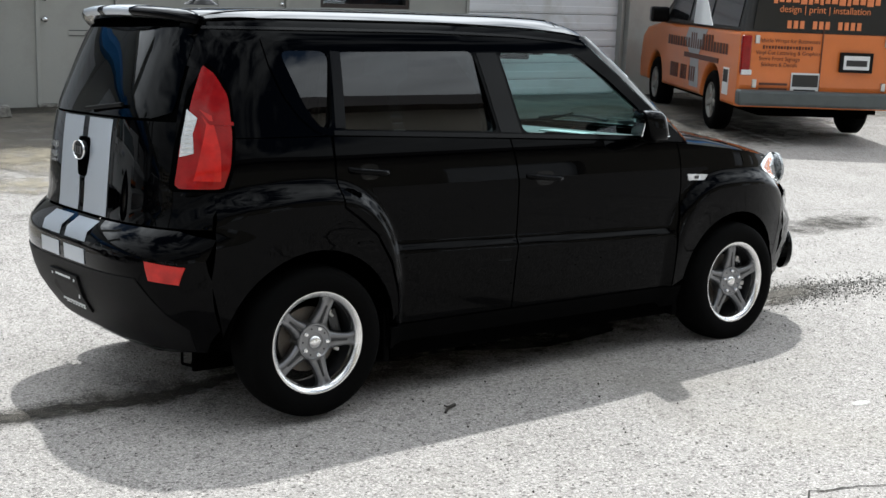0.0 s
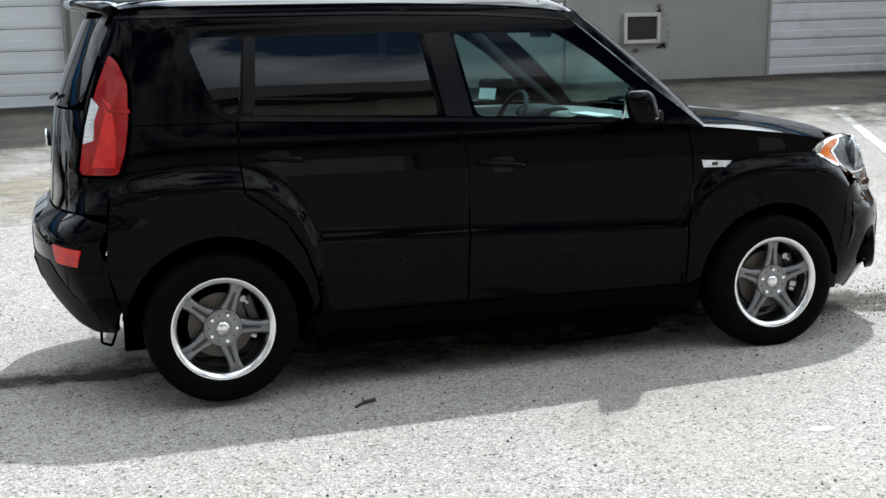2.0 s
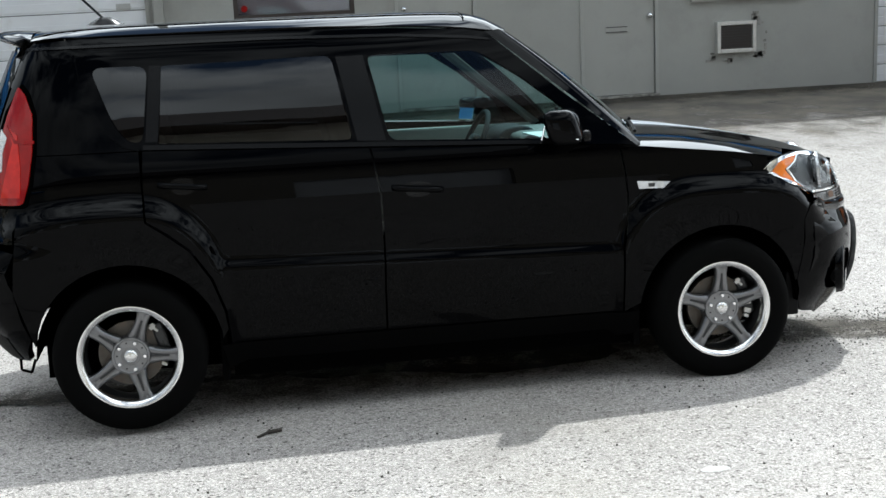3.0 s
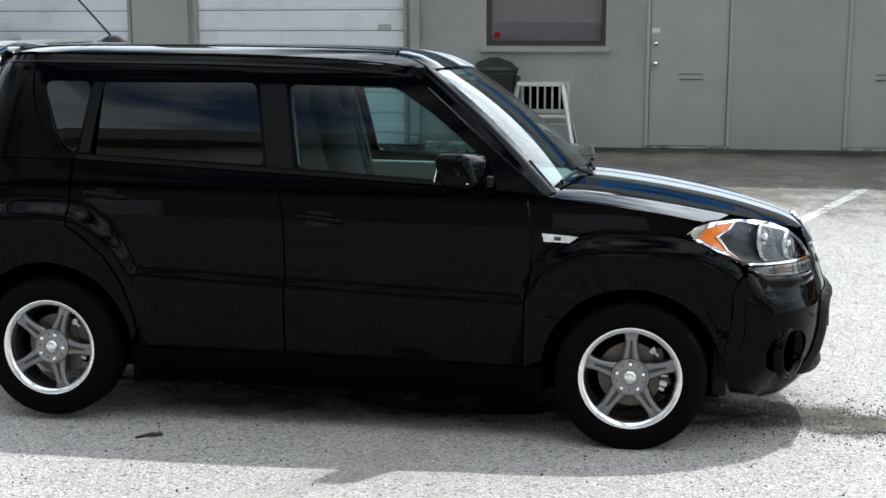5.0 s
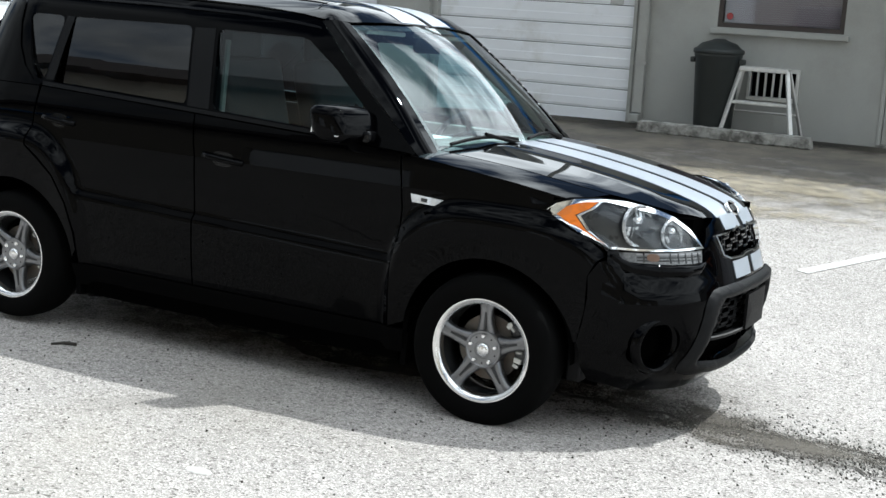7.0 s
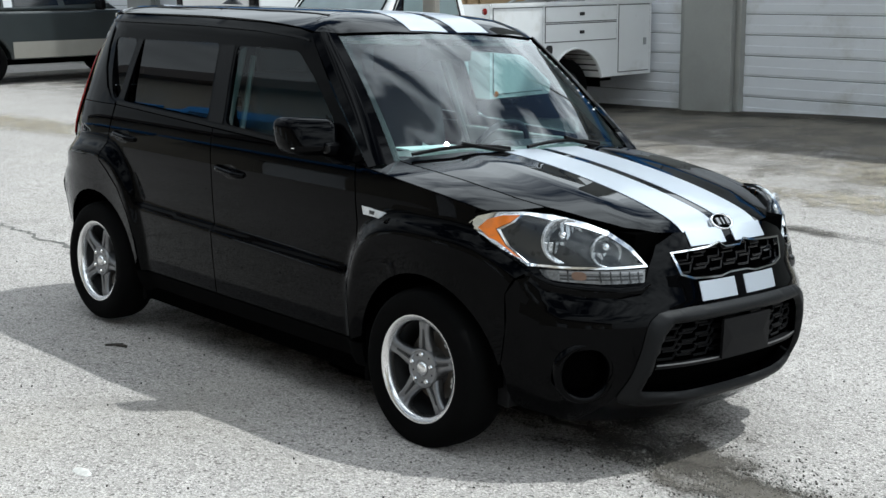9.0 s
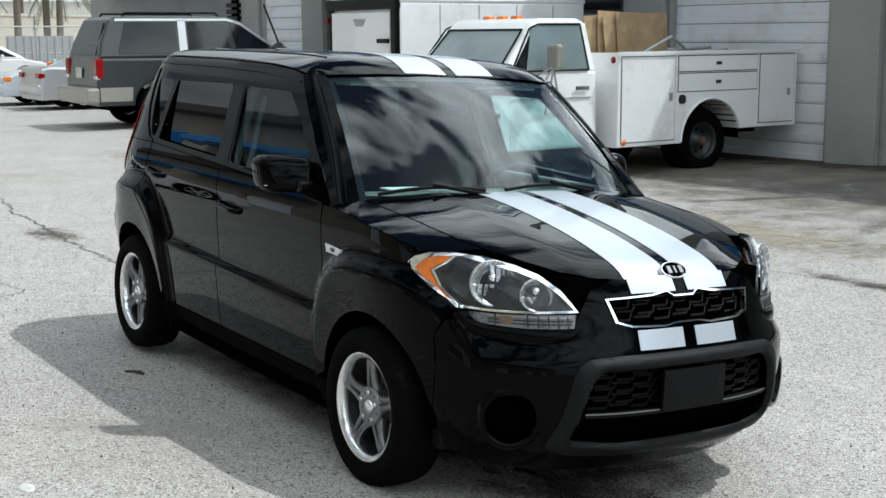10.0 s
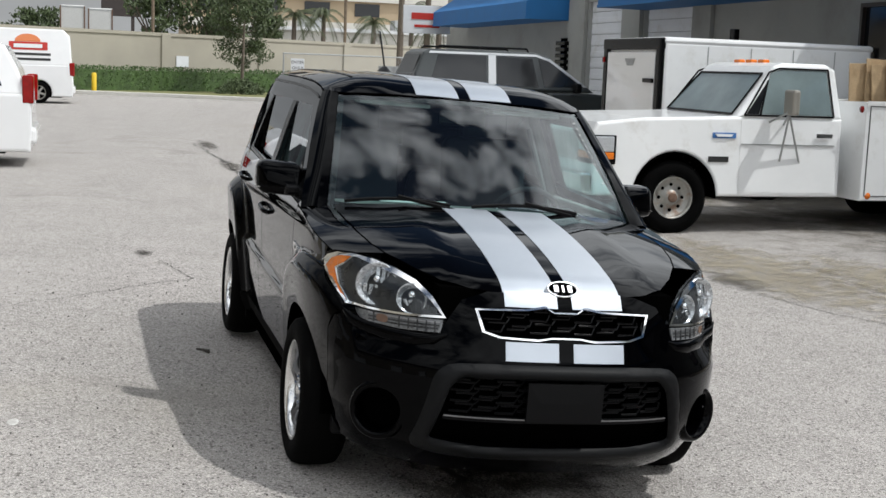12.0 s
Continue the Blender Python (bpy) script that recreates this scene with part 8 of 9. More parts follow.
def build_van():
    t = thing("wrapped_van", pose(9.12, 6.05, ground_z(9.2, 6.1), 0, 0, 58) @ Matrix.Diagonal((1.05, 1.05, 1.12, 1)) @ Matrix.Translation((0, -0.80, 0)), "orange and grey wrapped van with printed advertising", "van")
    O = M["orange"]
    low = arch_line(-1.02, 3.72, 0.36, [(0.0, 0.34, 0.42), (2.82, 0.34, 0.42)]) + [(3.78, 0.6), (3.70, 0.95), (3.45, 1.08), (2.75, 1.16), (-1.05, 1.18), (-1.06, 0.6)]
    f, g = (0.98, 0.36, 0.97, 1.18), (0.97, 1.15, 0.82, 1.90)
    part("body", hull(low, *f, 0.04), O, t, "orange wrapped lower body")
    part("cabin", hull([(-1.045, 1.165), (-0.98, 1.80), (-0.86, 1.90), (1.55, 1.90), (1.85, 1.82), (2.78, 1.165)], *g, 0.05), M["ink_black"], t, "black upper body")
    for s in (-1, 1):
        for pts in ([(-0.90, 1.22), (-0.86, 1.76), (0.20, 1.80), (0.20, 1.22)], [(0.28, 1.22), (0.28, 1.80), (1.15, 1.80), (1.15, 1.22)], [(1.25, 1.22), (1.25, 1.80), (1.72, 1.78), (2.45, 1.24)]):
            pane(t, "side_window", pts, g, M["window_dark"], "dark window", s)
        pane(t, "print_patch", [(0.55, 0.44), (0.95, 0.44), (1.0, 0.80), (1.30, 1.00), (1.15, 1.15), (0.30, 1.15), (0.62, 0.85)], f, M["wrap_grey"], "grey printed splash", s, 0.006)
        pane(t, "print_patch", [(0.10, 1.20), (0.95, 1.20), (1.10, 1.52), (0.80, 1.84), (0.45, 1.80), (0.62, 1.50)], g, M["awning_white"], "white printed wing shape", s, 0.020)
        for pts in ([(-0.45, 0.92), (2.05, 0.92), (2.05, 1.06), (-0.45, 1.06)],):
            bm = bmesh.new()
            rnd = random.Random(9)
            x = -0.60
            while x < 2.15:
                w = rnd.uniform(0.06, 0.12)
                h = rnd.choice((0.12, 0.12, 0.19))
                sheet([(x, 0.90), (x + w, 0.90), (x + w * 0.95, 0.90 + h), (x + w * 0.1, 0.90 + h)], on_flank(s, *f, 0.007), 0.2, depth=0.002, centre=(0, 0, 0.7), bm=bm)
                x += w + 0.03
            part("side_name", bm, M["ink"], t, "dark printed bars in place of the firm's name")
        for k in range(12):
            if k not in (3, 7):
                x = 0.72 + 0.105 * k
                pane(t, "side_number_bar", [(x, 0.50), (x + 0.075, 0.50), (x + 0.075, 0.68), (x, 0.68)], f, M["ink"], "dark bar in place of a digit", s, 0.007)
        pane(t, "side_small_bar", [(-0.25, 0.78), (1.30, 0.78), (1.30, 0.84), (-0.25, 0.84)], f, M["ink"], s=s, lift=0.007)
        pane(t, "side_notice", [(-0.72, 0.46), (-0.50, 0.46), (-0.50, 0.76), (-0.72, 0.76)], f, M["awning_white"], "small white notice", s, 0.007)
        pane(t, "notice_picture", [(-0.70, 0.60), (-0.52, 0.60), (-0.52, 0.74), (-0.70, 0.74)], f, M["ink_black"], s=s, lift=0.010)
        part("tail_lamp", boxes(((-1.04, s * 0.905, 0.93), (0.10, 0.115, 0.42)), bevel=0.015), M["red"], t, "upright red tail lamp")
        part("lamp_foot", boxes(((-1.045, s * 0.89, 0.74), (0.10, 0.13, 0.06)), bevel=0.01), M["clear_lens"], t)
        for z in (0.62, 1.10):
            part("hinge", boxes(((-1.07, s * 0.78, z), (0.03, 0.05, 0.09)), bevel=0.006), M["aluminium"], t)
        part("mirror", boxes(((2.30, s * 1.10, 1.27), (0.14, 0.26, 0.20)), bevel=0.03), M["soft_black"], t)
        part("mirror_arm", rods(((2.32, s * 0.92, 1.22), (2.30, s * 1.06, 1.24), 0.03)), M["soft_black"], t)
        part("head_lamp", boxes(((3.66, s * 0.78, 0.86), (0.16, 0.34, 0.22)), bevel=0.03), M["clear_lens"], t)
        for x in (0.0, 2.82):
            plain_wheel(t, x, s, 0.86, 0.345, 0.22, M["steel_wheel"], 5, 0.60, "scuffed silver alloy wheel")
    X = -1.065
    part("rear_door_seam", boxes(((X - 0.004, 0.0, 0.88), (0.012, 0.012, 0.80))), M["ink"], t)
    rw = part("rear_window", sheet([(-0.84, 1.20), (0.84, 1.20), (0.76, 1.82), (-0.76, 1.82)], lambda y, z: (-1.06 + (z - 1.165) * 0.10 - 0.012, y, z), 0.3, depth=0.01, centre=(0, 0, 1.4)), M["window_dark"], t, "dark rear window with orange print")
    back = lambda y, z, d=0.0: Matrix.Translation((-1.085 + max(0, z - 1.165) * 0.10 - d, y, z)) @ pose(0, 0, 0, 90, 0, -90)
    letters("design | print | installation", 0.105, back(0.0, 1.40), M["ink_orange"], rw, "rear_lettering")
    for k in range(12):
        if k not in (3, 7):
            part("number_bar", boxes(((-1.075, 0.42 - 0.076 * k, 1.27), (0.006, 0.052, 0.085)), bevel=0.002), M["ink_orange"], rw, "orange bar in place of a digit")
    bm = bmesh.new()
    rnd = random.Random(21)
    y = 0.62
    while y > -0.62:
        w = rnd.uniform(0.04, 0.08)
        box(bm, (-1.05, y - w / 2, 1.545), (0.006, w, rnd.choice((0.08, 0.08, 0.11))))
        y -= w + 0.02
    part("name_bars", bm, M["ink_orange"], rw, "orange bars in place of the firm's name")
    for z, line in ((1.07, "Vehicle Wraps for Businesses"), (0.875, "Store Front Signage"), (0.94, "Vinyl Cut Lettering & Graphics"), (0.81, "Stickers & Decals")):
        letters(line, 0.062, Matrix.Translation((X - 0.006, 0.40 if z > 0.9 else 0.50, z)) @ pose(0, 0, 0, 90, 0, -90), M["ink"], t, "printed_line", 0.001, "line of small dark print")
    bm = bmesh.new()
    for i in range(17):
        box(bm, (X - 0.006, 0.70 - 0.036 * i, 1.018), (0.004, 0.024 - 0.008 * (i % 3 == 1), 0.030 + 0.010 * (i % 4 == 0)))
    part("print_line", bm, M["ink"], t, "line of small blurred print")
    for z in (0.62, 0.565, 0.51):
        part("print_line", boxes(((X - 0.006, 0.55, z), (0.004, 0.34, 0.026))), M["ink"], t, "line of small dark print")
    nt_ = part("rear_notice", boxes(((X - 0.007, 0.17, 0.62), (0.006, 0.34, 0.26))), M["awning_white"], t, "white notice with a dark picture")
    part("notice_picture", boxes(((X - 0.012, 0.17, 0.665), (0.004, 0.31, 0.13))), M["ink_black"], nt_)
    part("notice_bar", boxes(((X - 0.012, 0.17, 0.545), (0.004, 0.26, 0.05))), M["ink_black"], nt_)
    pl = part("number_plate", boxes(((X - 0.02, -0.42, 0.88), (0.03, 0.40, 0.22)), bevel=0.006), M["soft_black"], t, "pale number plate in a black holder")
    part("plate_face", boxes(((X - 0.037, -0.42, 0.88), (0.006, 0.31, 0.15))), M["awning_white"], pl)
    part("plate_bar", boxes(((X - 0.042, -0.42, 0.875), (0.004, 0.25, 0.065))), M["ink_black"], pl)
    part("rear_bumper", boxes(((-1.12, 0, 0.47), (0.18, 1.98, 0.17)), bevel=0.03), M["bumper_grey"], t, "dull dark grey step bumper")
    part("underbody", boxes(((1.4, 0, 0.38), (4.6, 1.6, 0.16)), ((-0.7, 0.0, 0.34), (0.5, 1.3, 0.16))), M["void"], t)


build_truck()
build_trailer()
build_suv()
build_small_cars()
build_van()
# ---- small things by the shop wall ----


def build_small():
    z = ground_z(-0.54, 9.3) + 0.006
    b = thing("trash_can", pose(-0.54, 9.30, z) @ Matrix.Diagonal((0.92, 0.92, 1.04, 1)), "tall dark green-black plastic trash can with a lid", "trash can")
    part("body", lathe(bmesh.new(), [(0, 0.0), (0.225, 0.0), (0.235, 0.02), (0.285, 0.86), (0.30, 0.88), (0.30, 0.93), (0.28, 0.935)], 40, pose(0, 0, 0, 90, 0, 0)), M["bin"], b, smooth=True)
    part("lid", lathe(bmesh.new(), [(0, 1.07), (0.07, 1.07), (0.10, 1.055), (0.22, 1.02), (0.285, 0.965), (0.315, 0.955), (0.318, 0.915), (0.30, 0.91)], 40, pose(0, 0, 0, 90, 0, 0)), M["bin"], b, smooth=True)
    for s in (-1, 1):
        part("grip", boxes(((s * 0.31, 0, 0.83), (0.06, 0.16, 0.06)), bevel=0.015), M["bin"], b)
    z = ground_z(0.05, 9.35) + 0.006
    l = thing("step_ladder", pose(0.02, 9.33, z) @ Matrix.Diagonal((1.10, 1.0, 1.0, 1)), "low aluminium step stool with splayed legs", "step stool")
    part("top_step", boxes(((0, -0.06, 0.80), (0.50, 0.20, 0.05)), bevel=0.008), M["aluminium"], l)
    part("middle_step", boxes(((0, -0.13, 0.42), (0.58, 0.15, 0.035)), bevel=0.006), M["aluminium"], l)
    for s in (-1, 1):
        bm = bmesh.new()
        d = Vector((s * 0.14, -0.16, -0.80))
        m = Matrix.Translation((s * 0.24, -0.12, 0.80)) @ d.to_track_quat("-Z", "Y").to_matrix().to_4x4()
        box(bm, (0, 0, -d.length / 2), (0.045, 0.028, d.length), m, 0.004)
        part("front_leg", bm, M["aluminium"], l)
        d = Vector((s * 0.16, 0.20, -0.80))
        bm = bmesh.new()
        m = Matrix.Translation((s * 0.24, 0.0, 0.80)) @ d.to_track_quat("-Z", "Y").to_matrix().to_4x4()
        box(bm, (0, 0, -d.length / 2), (0.040, 0.024, d.length), m, 0.004)
        part("back_leg", bm, M["aluminium"], l)
    part("brace", rods(((-0.34, 0.12, 0.30), (0.34, 0.12, 0.30), 0.012)), M["aluminium"], l)
    for x, w, y in ((-0.33, 2.06, 8.98),):
        z = ground_z(x, y)
        bm = slab([(-w / 2, 0), (w / 2, 0), (w / 2 - 0.03, 0.13), (-w / 2 + 0.03, 0.13)], -0.08, 0.08, 0.02)
        bmesh.ops.subdivide_edges(bm, edges=[e for e in bm.edges if e.calc_length() > 0.5], cuts=24, use_grid_fill=True)
        rnd = random.Random(2)
        for v in bm.verts:
            v.co += Vector((0, rnd.uniform(-0.006, 0.006), rnd.uniform(-0.010, 0.004) if v.co.z > 0.05 else 0))
        ob = part("wheel_stop", bm, M["concrete"], None, "chipped mossy concrete wheel stop on the asphalt")
        ob.matrix_world = pose(x, y, z + 0.004, 0, 0, -3)
        tagged(ob, category="wheel stop")


build_small()


# ---- the far side of the lot ----
def leaf_cloud(bm, centre, size, n, leaf, rnd, flat=False):
    """Many small leaf blades scattered in an uneven ball."""
    for _ in range(n):
        while True:
            p = Vector((rnd.uniform(-1, 1), rnd.uniform(-1, 1), rnd.uniform(-1, 1)))
            if flat or p.length < 1:
                break
        c = Vector(centre) + Vector((p.x * size[0], p.y * size[1], p.z * size[2]))
        q = Euler((rnd.uniform(0, 6.3), rnd.uniform(0, 6.3), rnd.uniform(0, 6.3))).to_matrix()
        l = leaf * rnd.uniform(0.7, 1.4)
        vs = [bm.verts.new(c + q @ Vector(v)) for v in ((-l, 0, 0), (0, -l * 0.45, l * 0.12), (l, 0, 0), (0, l * 0.45, l * 0.12))]
        bm.faces.new(vs)


def build_far():
    rnd = random.Random(77)
    a, b = Vector((-54.2, -7.0, 0)), Vector((-73.0, 24.0, 0))
    d = (b - a).normalized()
    ang = math.degrees(math.atan2(d.y, d.x))
    n = Vector((d.y, -d.x, 0))
    if n.x < 0:
        n = -n
    L = (b - a).length

    def along(s, out, z=0.0):
        p = a + d * s + n * out
        return Matrix.Translation((p.x, p.y, z)) @ pose(0, 0, 0, 0, 0, ang)
    wall = tagged(new("wall_west"), "long beige block wall with pilasters and a pale cap", "wall", kind="structure")
    bm = bmesh.new()
    box(bm, (0, 0, 1.4), (L + 30, 0.25, 2.8), along(L / 2 - 10, 0))
    part("wall_face", bm, M["wall_far"], wall)
    bm = bmesh.new()
    box(bm, (0, 0, 2.87), (L + 30, 0.36, 0.16), along(L / 2 - 10, 0))
    part("cap", bm, M["wall_far"], wall)
    for k in range(9):
        bm = bmesh.new()
        box(bm, (0, 0, 1.45), (0.55, 0.45, 2.9), along(-8 + 6.2 * k, 0))
        part("pilaster", bm, M["wall_far"], wall)
    bm = bmesh.new()
    box(bm, (0, -0.16 if n.dot(Vector((-d.y, d.x, 0))) < 0 else 0.16, 1.55), (0.75, 0.03, 0.55), along(11.6, 0))
    tagged(part("wall_notice", bm, M["awning_white"], None, "white blank notice board on the block wall"), category="notice")
    # hedge
    bm = bmesh.new()
    for k in range(230):
        s = -4 + 24.5 * k / 230
        p = a + d * s + n * 1.6
        leaf_cloud(bm, (p.x + rnd.uniform(-0.1, 0.1), p.y, 0.62 + rnd.uniform(-0.05, 0.05)), (0.45, 0.45, 0.60 + rnd.uniform(-0.06, 0.06)), 120, 0.055, rnd, True)
    tagged(part("hedge", bm, M["leaf"], None, "clipped dark green hedge along the block wall"), category="hedge", kind="stuff")
    bm = bmesh.new()
    box(bm, (0, 0, 0.55), (24.4, 0.62, 1.0), along(8.2, 1.6))
    tagged(part("hedge_core", bm, M["leaf"], None, "dark twiggy inside of the hedge"), category="hedge", kind="stuff")
    # kerb and grass verge
    line = [(-53.2, -6.5), (-51.6, -2.8), (-50.0, 1.5), (-47.8, 5.8), (-45.6, 9.5)]
    field = line + [(-64.5, 11.0), (-59.2, 1.3), (-54.7, -6.2)]
    tagged(part("verge", prism(bmesh.new(), field, lambda p: (p[0], p[1], -0.05), lambda p: (p[0], p[1], 0.09)), M["grass"], None, "dry grass verge in front of the hedge"), category="verge", kind="structure")
    for k, (p, q) in enumerate(zip(line, line[1:])):
        bm = bmesh.new()
        m = Matrix.Translation(((p[0] + q[0]) / 2, (p[1] + q[1]) / 2, 0.05)) @ pose(0, 0, 0, 0, 0, math.degrees(math.atan2(q[1] - p[1], q[0] - p[0])))
        box(bm, (0, -0.13, 0), (math.hypot(q[0] - p[0], q[1] - p[1]) + 0.05, 0.26, 0.24), m, 0.03)
        tagged(part("kerb_%d" % (k + 1), bm, M["kerb"], None, "pale concrete kerb round the verge"), category="kerb", kind="structure")
    # bollards
    for x, y, h in ((-53.6, -1.40, 0.95), (-53.9, -3.3, 0.5)):
        o = thing("bollard", pose(x, y, -0.02), "yellow painted steel bollard by the kerb", "bollard", "yellow bollards")
        part("post", lathe(bmesh.new(), [(0, h), (0.07, h - 0.01), (0.11, h - 0.06), (0.11, 0)], 20, pose(0, 0, 0, 90, 0, 0)), M["yellow"], o, smooth=True)
        part("collar", lathe(bmesh.new(), [(0.13, 0.03), (0.16, 0.0)], 20, pose(0, 0, 0, 90, 0, 0)), M["yellow"], o)
    # tree with an open crown and a grey bush under it
    t = thing("tree", pose(-56.4, 5.6, 0.05), "slender young tree with an open ragged crown", "tree")
    bm = bmesh.new()
    rod(bm, (0, 0, 0), (0.05, 0.05, 1.6), 0.10, 10, 0.075)
    tips = []
    rod(bm, (0.05, 0.05, 1.6), (0.0, 0.1, 3.4), 0.075, 8, 0.045)
    rod(bm, (0.0, 0.1, 3.4), (0.1, 0.0, 5.4), 0.045, 6, 0.012)
    for k in range(26):
        z = 1.35 + 3.9 * k / 26
        an = rnd.uniform(0, 6.28)
        r = rnd.uniform(0.9, 1.75) * (1 - max(0, z - 3) / 4.5)
        s = Vector((0.03, 0.07, z))
        e = s + Vector((r * math.cos(an), r * math.sin(an), rnd.uniform(0.1, 0.7)))
        rod(bm, s, e, 0.025, 5, 0.006)
        tips += [s.lerp(e, q) for q in (0.45, 0.65, 0.85, 1.0)]
    part("trunk", bm, M["bark"], t)
    bm = bmesh.new()
    for p in tips:
        if rnd.random() < 0.88:
            leaf_cloud(bm, p, (0.44, 0.44, 0.34), 70, 0.072, rnd)
    part("crown", bm, M["leaf_tree"], t)
    bm = bmesh.new()
    for k in range(70):
        an, r = rnd.uniform(0, 6.28), rnd.uniform(0, 1) ** 0.5
        leaf_cloud(bm, (-55.6 + r * 0.7 * math.cos(an), 5.5 + r * 1.15 * math.sin(an), 0.15 + 0.55 * (1 - r * r) * rnd.uniform(0.5, 1.1)), (0.22, 0.25, 0.22), 55, 0.055, rnd)
    tagged(part("bush", bm, M["leaf_bush"], None, "low grey-green bush at the tree's foot"), category="bush")
    # chain-link gate with a sign
    g = thing("sliding_gate", pose(-40.6, 5.3, 0.0), "open chain-link gate on wheels with a white sign", "gate")
    for y0, y1 in ((0.0, 9.0),):
        part("gate_frame", rods(((0, y0, 0.12), (0, y0, 2.05), 0.03), ((0, y1, 0.12), (0, y1, 2.05), 0.03), ((0, y0, 0.15), (0, y1, 0.15), 0.025), ((0, y0, 2.03), (0, y1, 2.03), 0.025), ((0, y0, 1.1), (0, y1, 1.1), 0.015), ((0, 4.5, 0.12), (0, 4.5, 2.05), 0.025)), M["grey_steel"], g)
        bm = bmesh.new()
        for k in range(int((y1 - y0 + 1.9) / 0.09)):
            for sgn in (1, -1):
                p0 = y0 + k * 0.09 - (1.9 if sgn > 0 else 0.0)
                q0, q1 = max(p0, y0), min(p0 + 1.9, y1)
                if q1 > q0:
                    za, zb = (q0 - p0), (q1 - p0)
                    if sgn < 0:
                        za, zb = 1.9 - za, 1.9 - zb
                    rod(bm, (0, q0, 0.15 + za), (0, q1, 0.15 + zb), 0.0025, 3)
        tagged(part("mesh", bm, M["grey_steel"], g, "fine chain-link mesh"), kind="stuff")
    for y in (0.25, 8.7):
        part("gate_wheel", lathe(bmesh.new(), [(0, 0.03), (0.10, 0.03), (0.10, -0.03), (0, -0.03)], 18, Matrix.Translation((0, y, 0.10)) @ pose(0, 0, 0, 0, 0, 90)), M["soft_black"], g)
    sg = part("gate_sign", boxes(((0.03, 0.52, 1.60), (0.02, 0.50, 0.50)), bevel=0.005), M["awning_white"], g, "white gate sign with black letters")
    for txt, z in (("ENTER", 1.66), ("ONLY", 1.45)):
        letters(txt, 0.16, Matrix.Translation((0.043, 0.52, z)) @ pose(0, 0, 0, 90, 0, 90), M["ink_black"], sg, "sign_lettering")
    # low white buildings and a tall tan one behind the wall
    far = thing("warehouse", Matrix(), "long low white warehouse behind the wall", "building")
    part("wall", boxes(((-88, 31, 2.0), (10, 42, 4.0))), M["white_wall"], far)
    part("roof", boxes(((-88, 31, 4.1), (10.6, 42.6, 0.25))), M["awning_white"], far)
    for k in range(9):
        w = part("window", boxes(((-82.97, 12.5 + 4.6 * k, 2.6), (0.08, 1.8, 1.0))), M["window_dark"], far)
        part("sill", boxes(((-82.92, 12.5 + 4.6 * k, 2.05), (0.16, 2.0, 0.10))), M["white_wall"], w)
    for k in range(5):
        part("roof_unit", boxes(((-86, 14 + 7 * k, 4.6), (1.6, 1.8, 0.9)), bevel=0.03), M["grey_steel"], far)
    tall = thing("apartment_building", Matrix(), "tan apartment block with long pale floor bands", "building")
    part("wall", boxes(((-130, 29, 8.0), (14, 42, 16.0))), M["brown_wall"], tall)
    for k in range(5):
        part("floor_band", boxes(((-122.9, 29, 2.4 + 3.1 * k), (0.5, 42, 0.9))), M["white_wall"], tall)
        for j in range(8):
            part("window", boxes(((-122.98, 10.5 + 5.2 * j, 4.2 + 3.1 * k), (0.12, 2.6, 1.3))), M["window_dark"], tall)
    part("roof", boxes(((-130, 29, 16.2), (14.8, 43, 0.4))), M["white_wall"], tall)
    for x, y, h in ((-66, -2.45, 4.35), (-66.2, -1.0, 4.25)):
        tk = thing("storage_tank", pose(x, y, 0), "pale grey steel storage box behind the wall", "tank", "grey storage boxes")
        part("box", boxes(((0, 0, h / 2), (1.2, 1.25, h)), bevel=0.05), M["aluminium"], tk)
        part("top_rail", boxes(((0.58, 0, h - 0.1), (0.08, 1.3, 0.08))), M["grey_steel"], tk)
        for k in range(2):
            part("rib", boxes(((0.62, -0.62 + 1.24 * k, h / 2), (0.06, 0.07, h - 0.1))), M["rust"], tk)
    sf = thing("sign_frame", pose(-110, 1.2, 0), "dark steel back of a tall sign", "sign")
    part("panel", boxes(((0, 0, 7.0), (0.5, 3.4, 3.6)), bevel=0.05), M["frame_brown"], sf)
    for y in (-1.0, 1.0):
        part("post", boxes(((0, y, 2.6), (0.3, 0.3, 5.2))), M["frame_brown"], sf)
    # trees behind the wall
    for i, (x, y, h, w) in enumerate(((-78, 2.4, 6.6, 3.0), (-80, -5.2, 4.6, 3.0), (-84, -10, 5.0, 4.0), (-79, 6.2, 7.4, 3.6), (-82, 10, 6.0, 2.6))):
        t = thing("tree", pose(x, y, 0), "dense dark green broadleaf tree behind the wall", "tree", "trees behind the wall")
        bm = bmesh.new()
        rod(bm, (0, 0, 0), (0, 0, h * 0.55), 0.22, 8, 0.12)
        for k in range(7):
            an = k * 0.9
            rod(bm, (0, 0, h * 0.4), (w * 0.5 * math.cos(an), w * 0.5 * math.sin(an), h * 0.75), 0.09, 5, 0.03)
        part("trunk", bm, M["bark"], t)
        bm = bmesh.new()
        for k in range(46):
            an, r = rnd.uniform(0, 6.28), rnd.uniform(0, 1) ** 0.6 * w * 0.55
            zz = h * 0.66 + rnd.uniform(-0.30, 0.30) * h
            leaf_cloud(bm, (r * math.cos(an), r * math.sin(an), zz), (w * 0.22, w * 0.22, w * 0.17), 50, 0.17, rnd)
        part("crown", bm, M["leaf_tree"], t)
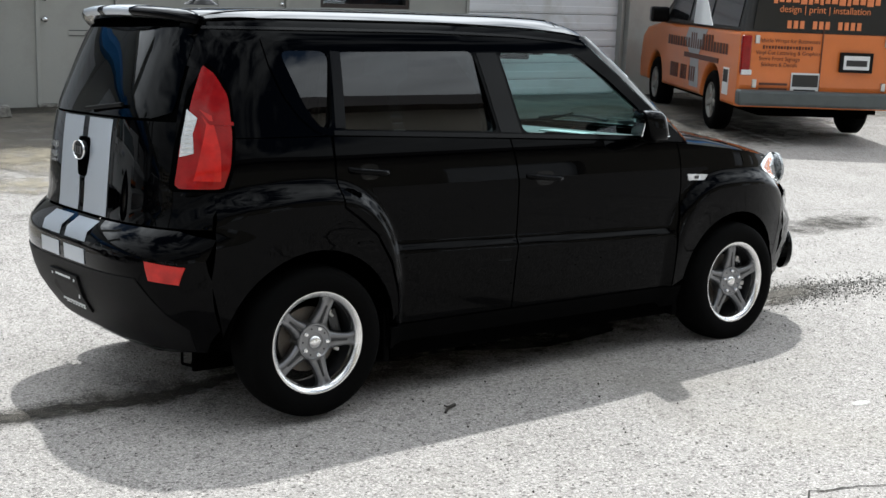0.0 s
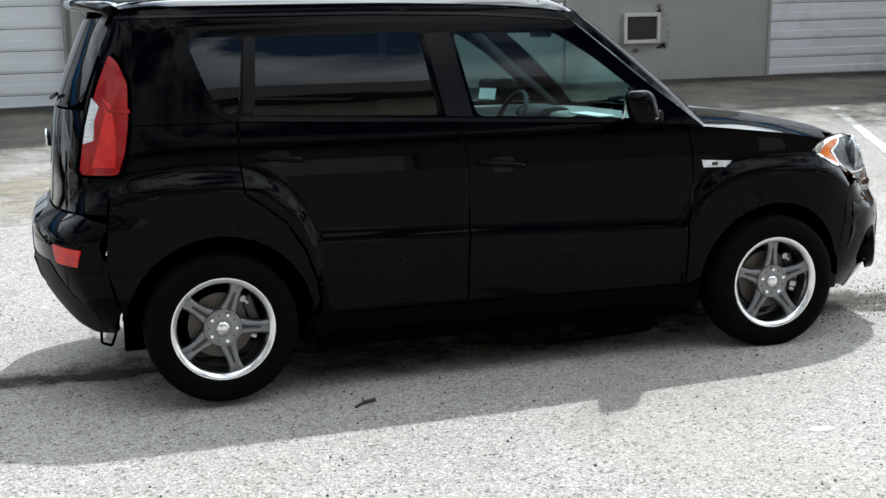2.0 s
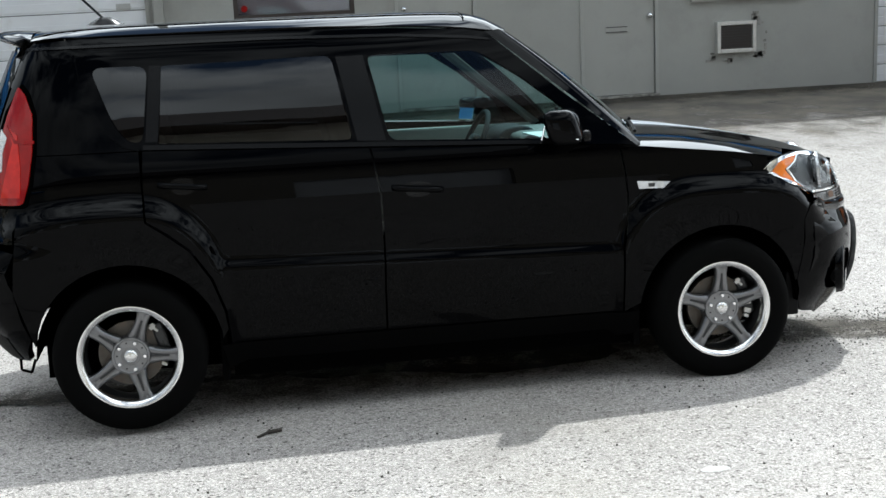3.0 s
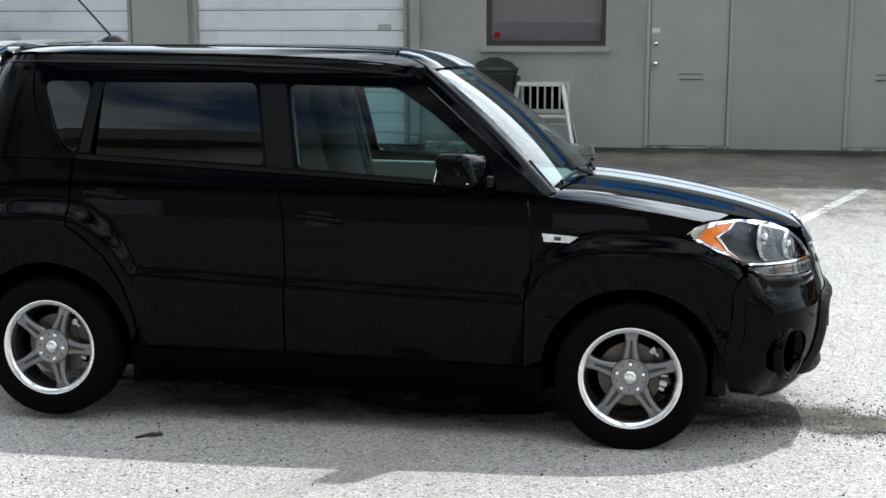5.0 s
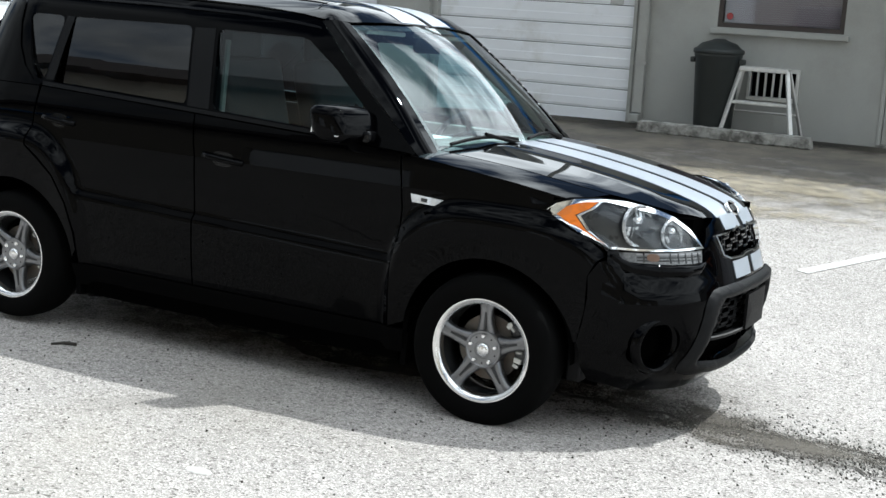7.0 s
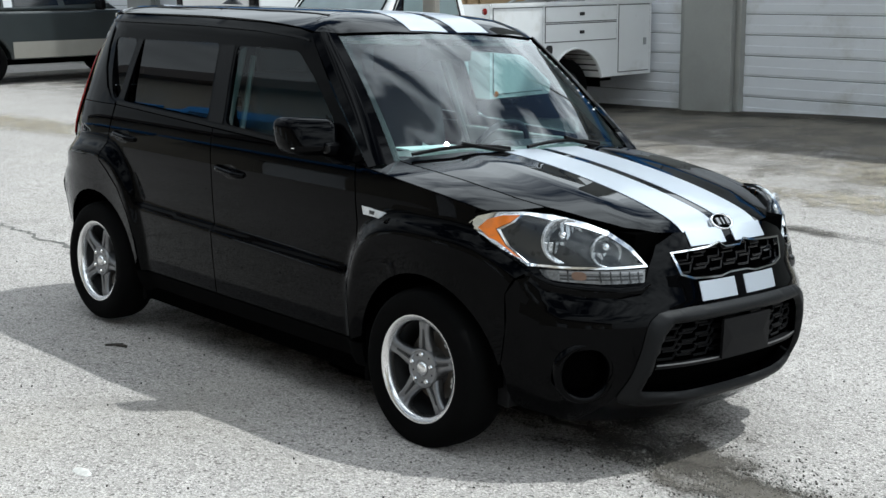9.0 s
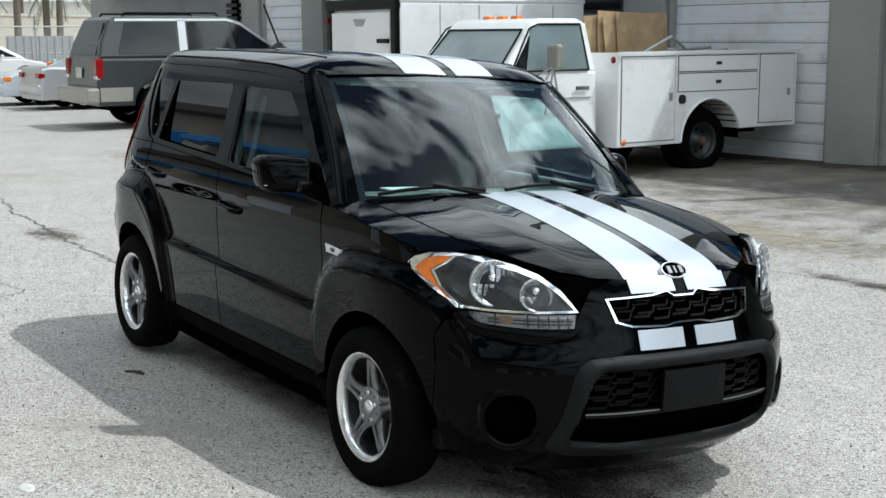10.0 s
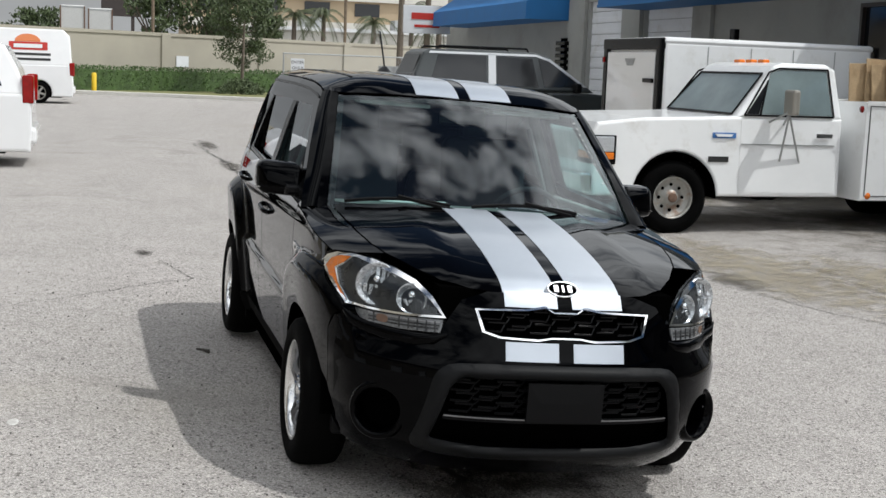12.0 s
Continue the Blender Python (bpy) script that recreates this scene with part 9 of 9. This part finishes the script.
    # palms
    for i, (x, y, h) in enumerate(((-60, 14.4, 8.2), (-60.5, 16.0, 7.6), (-60, 16.5, 4.4), (-75, 11.0, 4.7), (-75.5, 13.0, 4.9), (-75, 16.2, 4.5), (-78, 19.5, 5.6))):
        t = thing("palm_tree", pose(x, y, 0), "tall palm with drooping fronds and a grey trunk", "palm tree", "palms")
        bm = bmesh.new()
        rod(bm, (0, 0, 0), (0.1, 0.05, h), 0.20, 10, 0.14)
        part("trunk", bm, M["bark"], t)
        for k in range(17):
            an, lift = rnd.uniform(0, 6.28), rnd.uniform(-0.5, 0.9)
            bm = bmesh.new()
            R = rnd.uniform(1.5, 2.1)
            pts = [Vector((0.1 + R * q * math.cos(an), 0.05 + R * q * math.sin(an), h + 0.1 + lift * R * q - 0.95 * R * q * q)) for q in (0, 0.2, 0.4, 0.6, 0.8, 1.0)]
            for p, q in zip(pts, pts[1:]):
                rod(bm, p, q, 0.018, 4)
            side = Vector((-math.sin(an), math.cos(an), 0))
            for j in range(26):
                u = (j + 1) / 26
                f = u * 5
                i0 = min(int(f), 4)
                p = pts[i0].lerp(pts[i0 + 1], f - i0)
                dd = (pts[i0 + 1] - pts[i0]).normalized()
                for s in (-1, 1):
                    l = 0.50 * (1 - 0.5 * u)
                    tip = p + side * s * l * 0.75 + dd * l * 0.4 + Vector((0, 0, -l * 0.55))
                    wv = dd * 0.025
                    bm.faces.new([bm.verts.new(p - wv), bm.verts.new(p + wv), bm.verts.new(tip)])
            part("frond", bm, M["palm"], t)
    # wire poles
    for x, y in ((-66, 12.6), (-70, 2.0)):
        p = thing("utility_pole", pose(x, y, 0), "weathered wooden utility pole", "pole", "utility poles")
        part("pole", rods(((0, 0, 0), (0, 0, 9.0), 0.09), seg=12), M["wood_post"], p)
        part("cross_arm", rods(((0, -0.9, 8.3), (0, 0.9, 8.3), 0.06)), M["wood_post"], p)
    ct = thing("wooden_crate", pose(-45.5, 9.0, 0), "brown wooden crate beside the gate", "crate")
    part("panel", boxes(((0, 0, 0.7), (1.0, 1.2, 1.4)), bevel=0.02), M["ply"], ct)
    for k in range(4):
        part("plank", boxes(((0.52, -0.45 + 0.3 * k, 0.7), (0.03, 0.26, 1.36)), bevel=0.004), M["wood_post"], ct)
    gb = thing("grey_screen", pose(-45.0, 11.2, 0), "grey corrugated screen panel", "screen")
    part("panel", boxes(((0, 0, 0.85), (0.06, 2.6, 1.7))), M["grey_steel"], gb)
    for k in range(9):
        part("rib", boxes(((0.045, -1.2 + 0.3 * k, 0.85), (0.04, 0.08, 1.68))), M["grey_steel"], gb)


build_far()
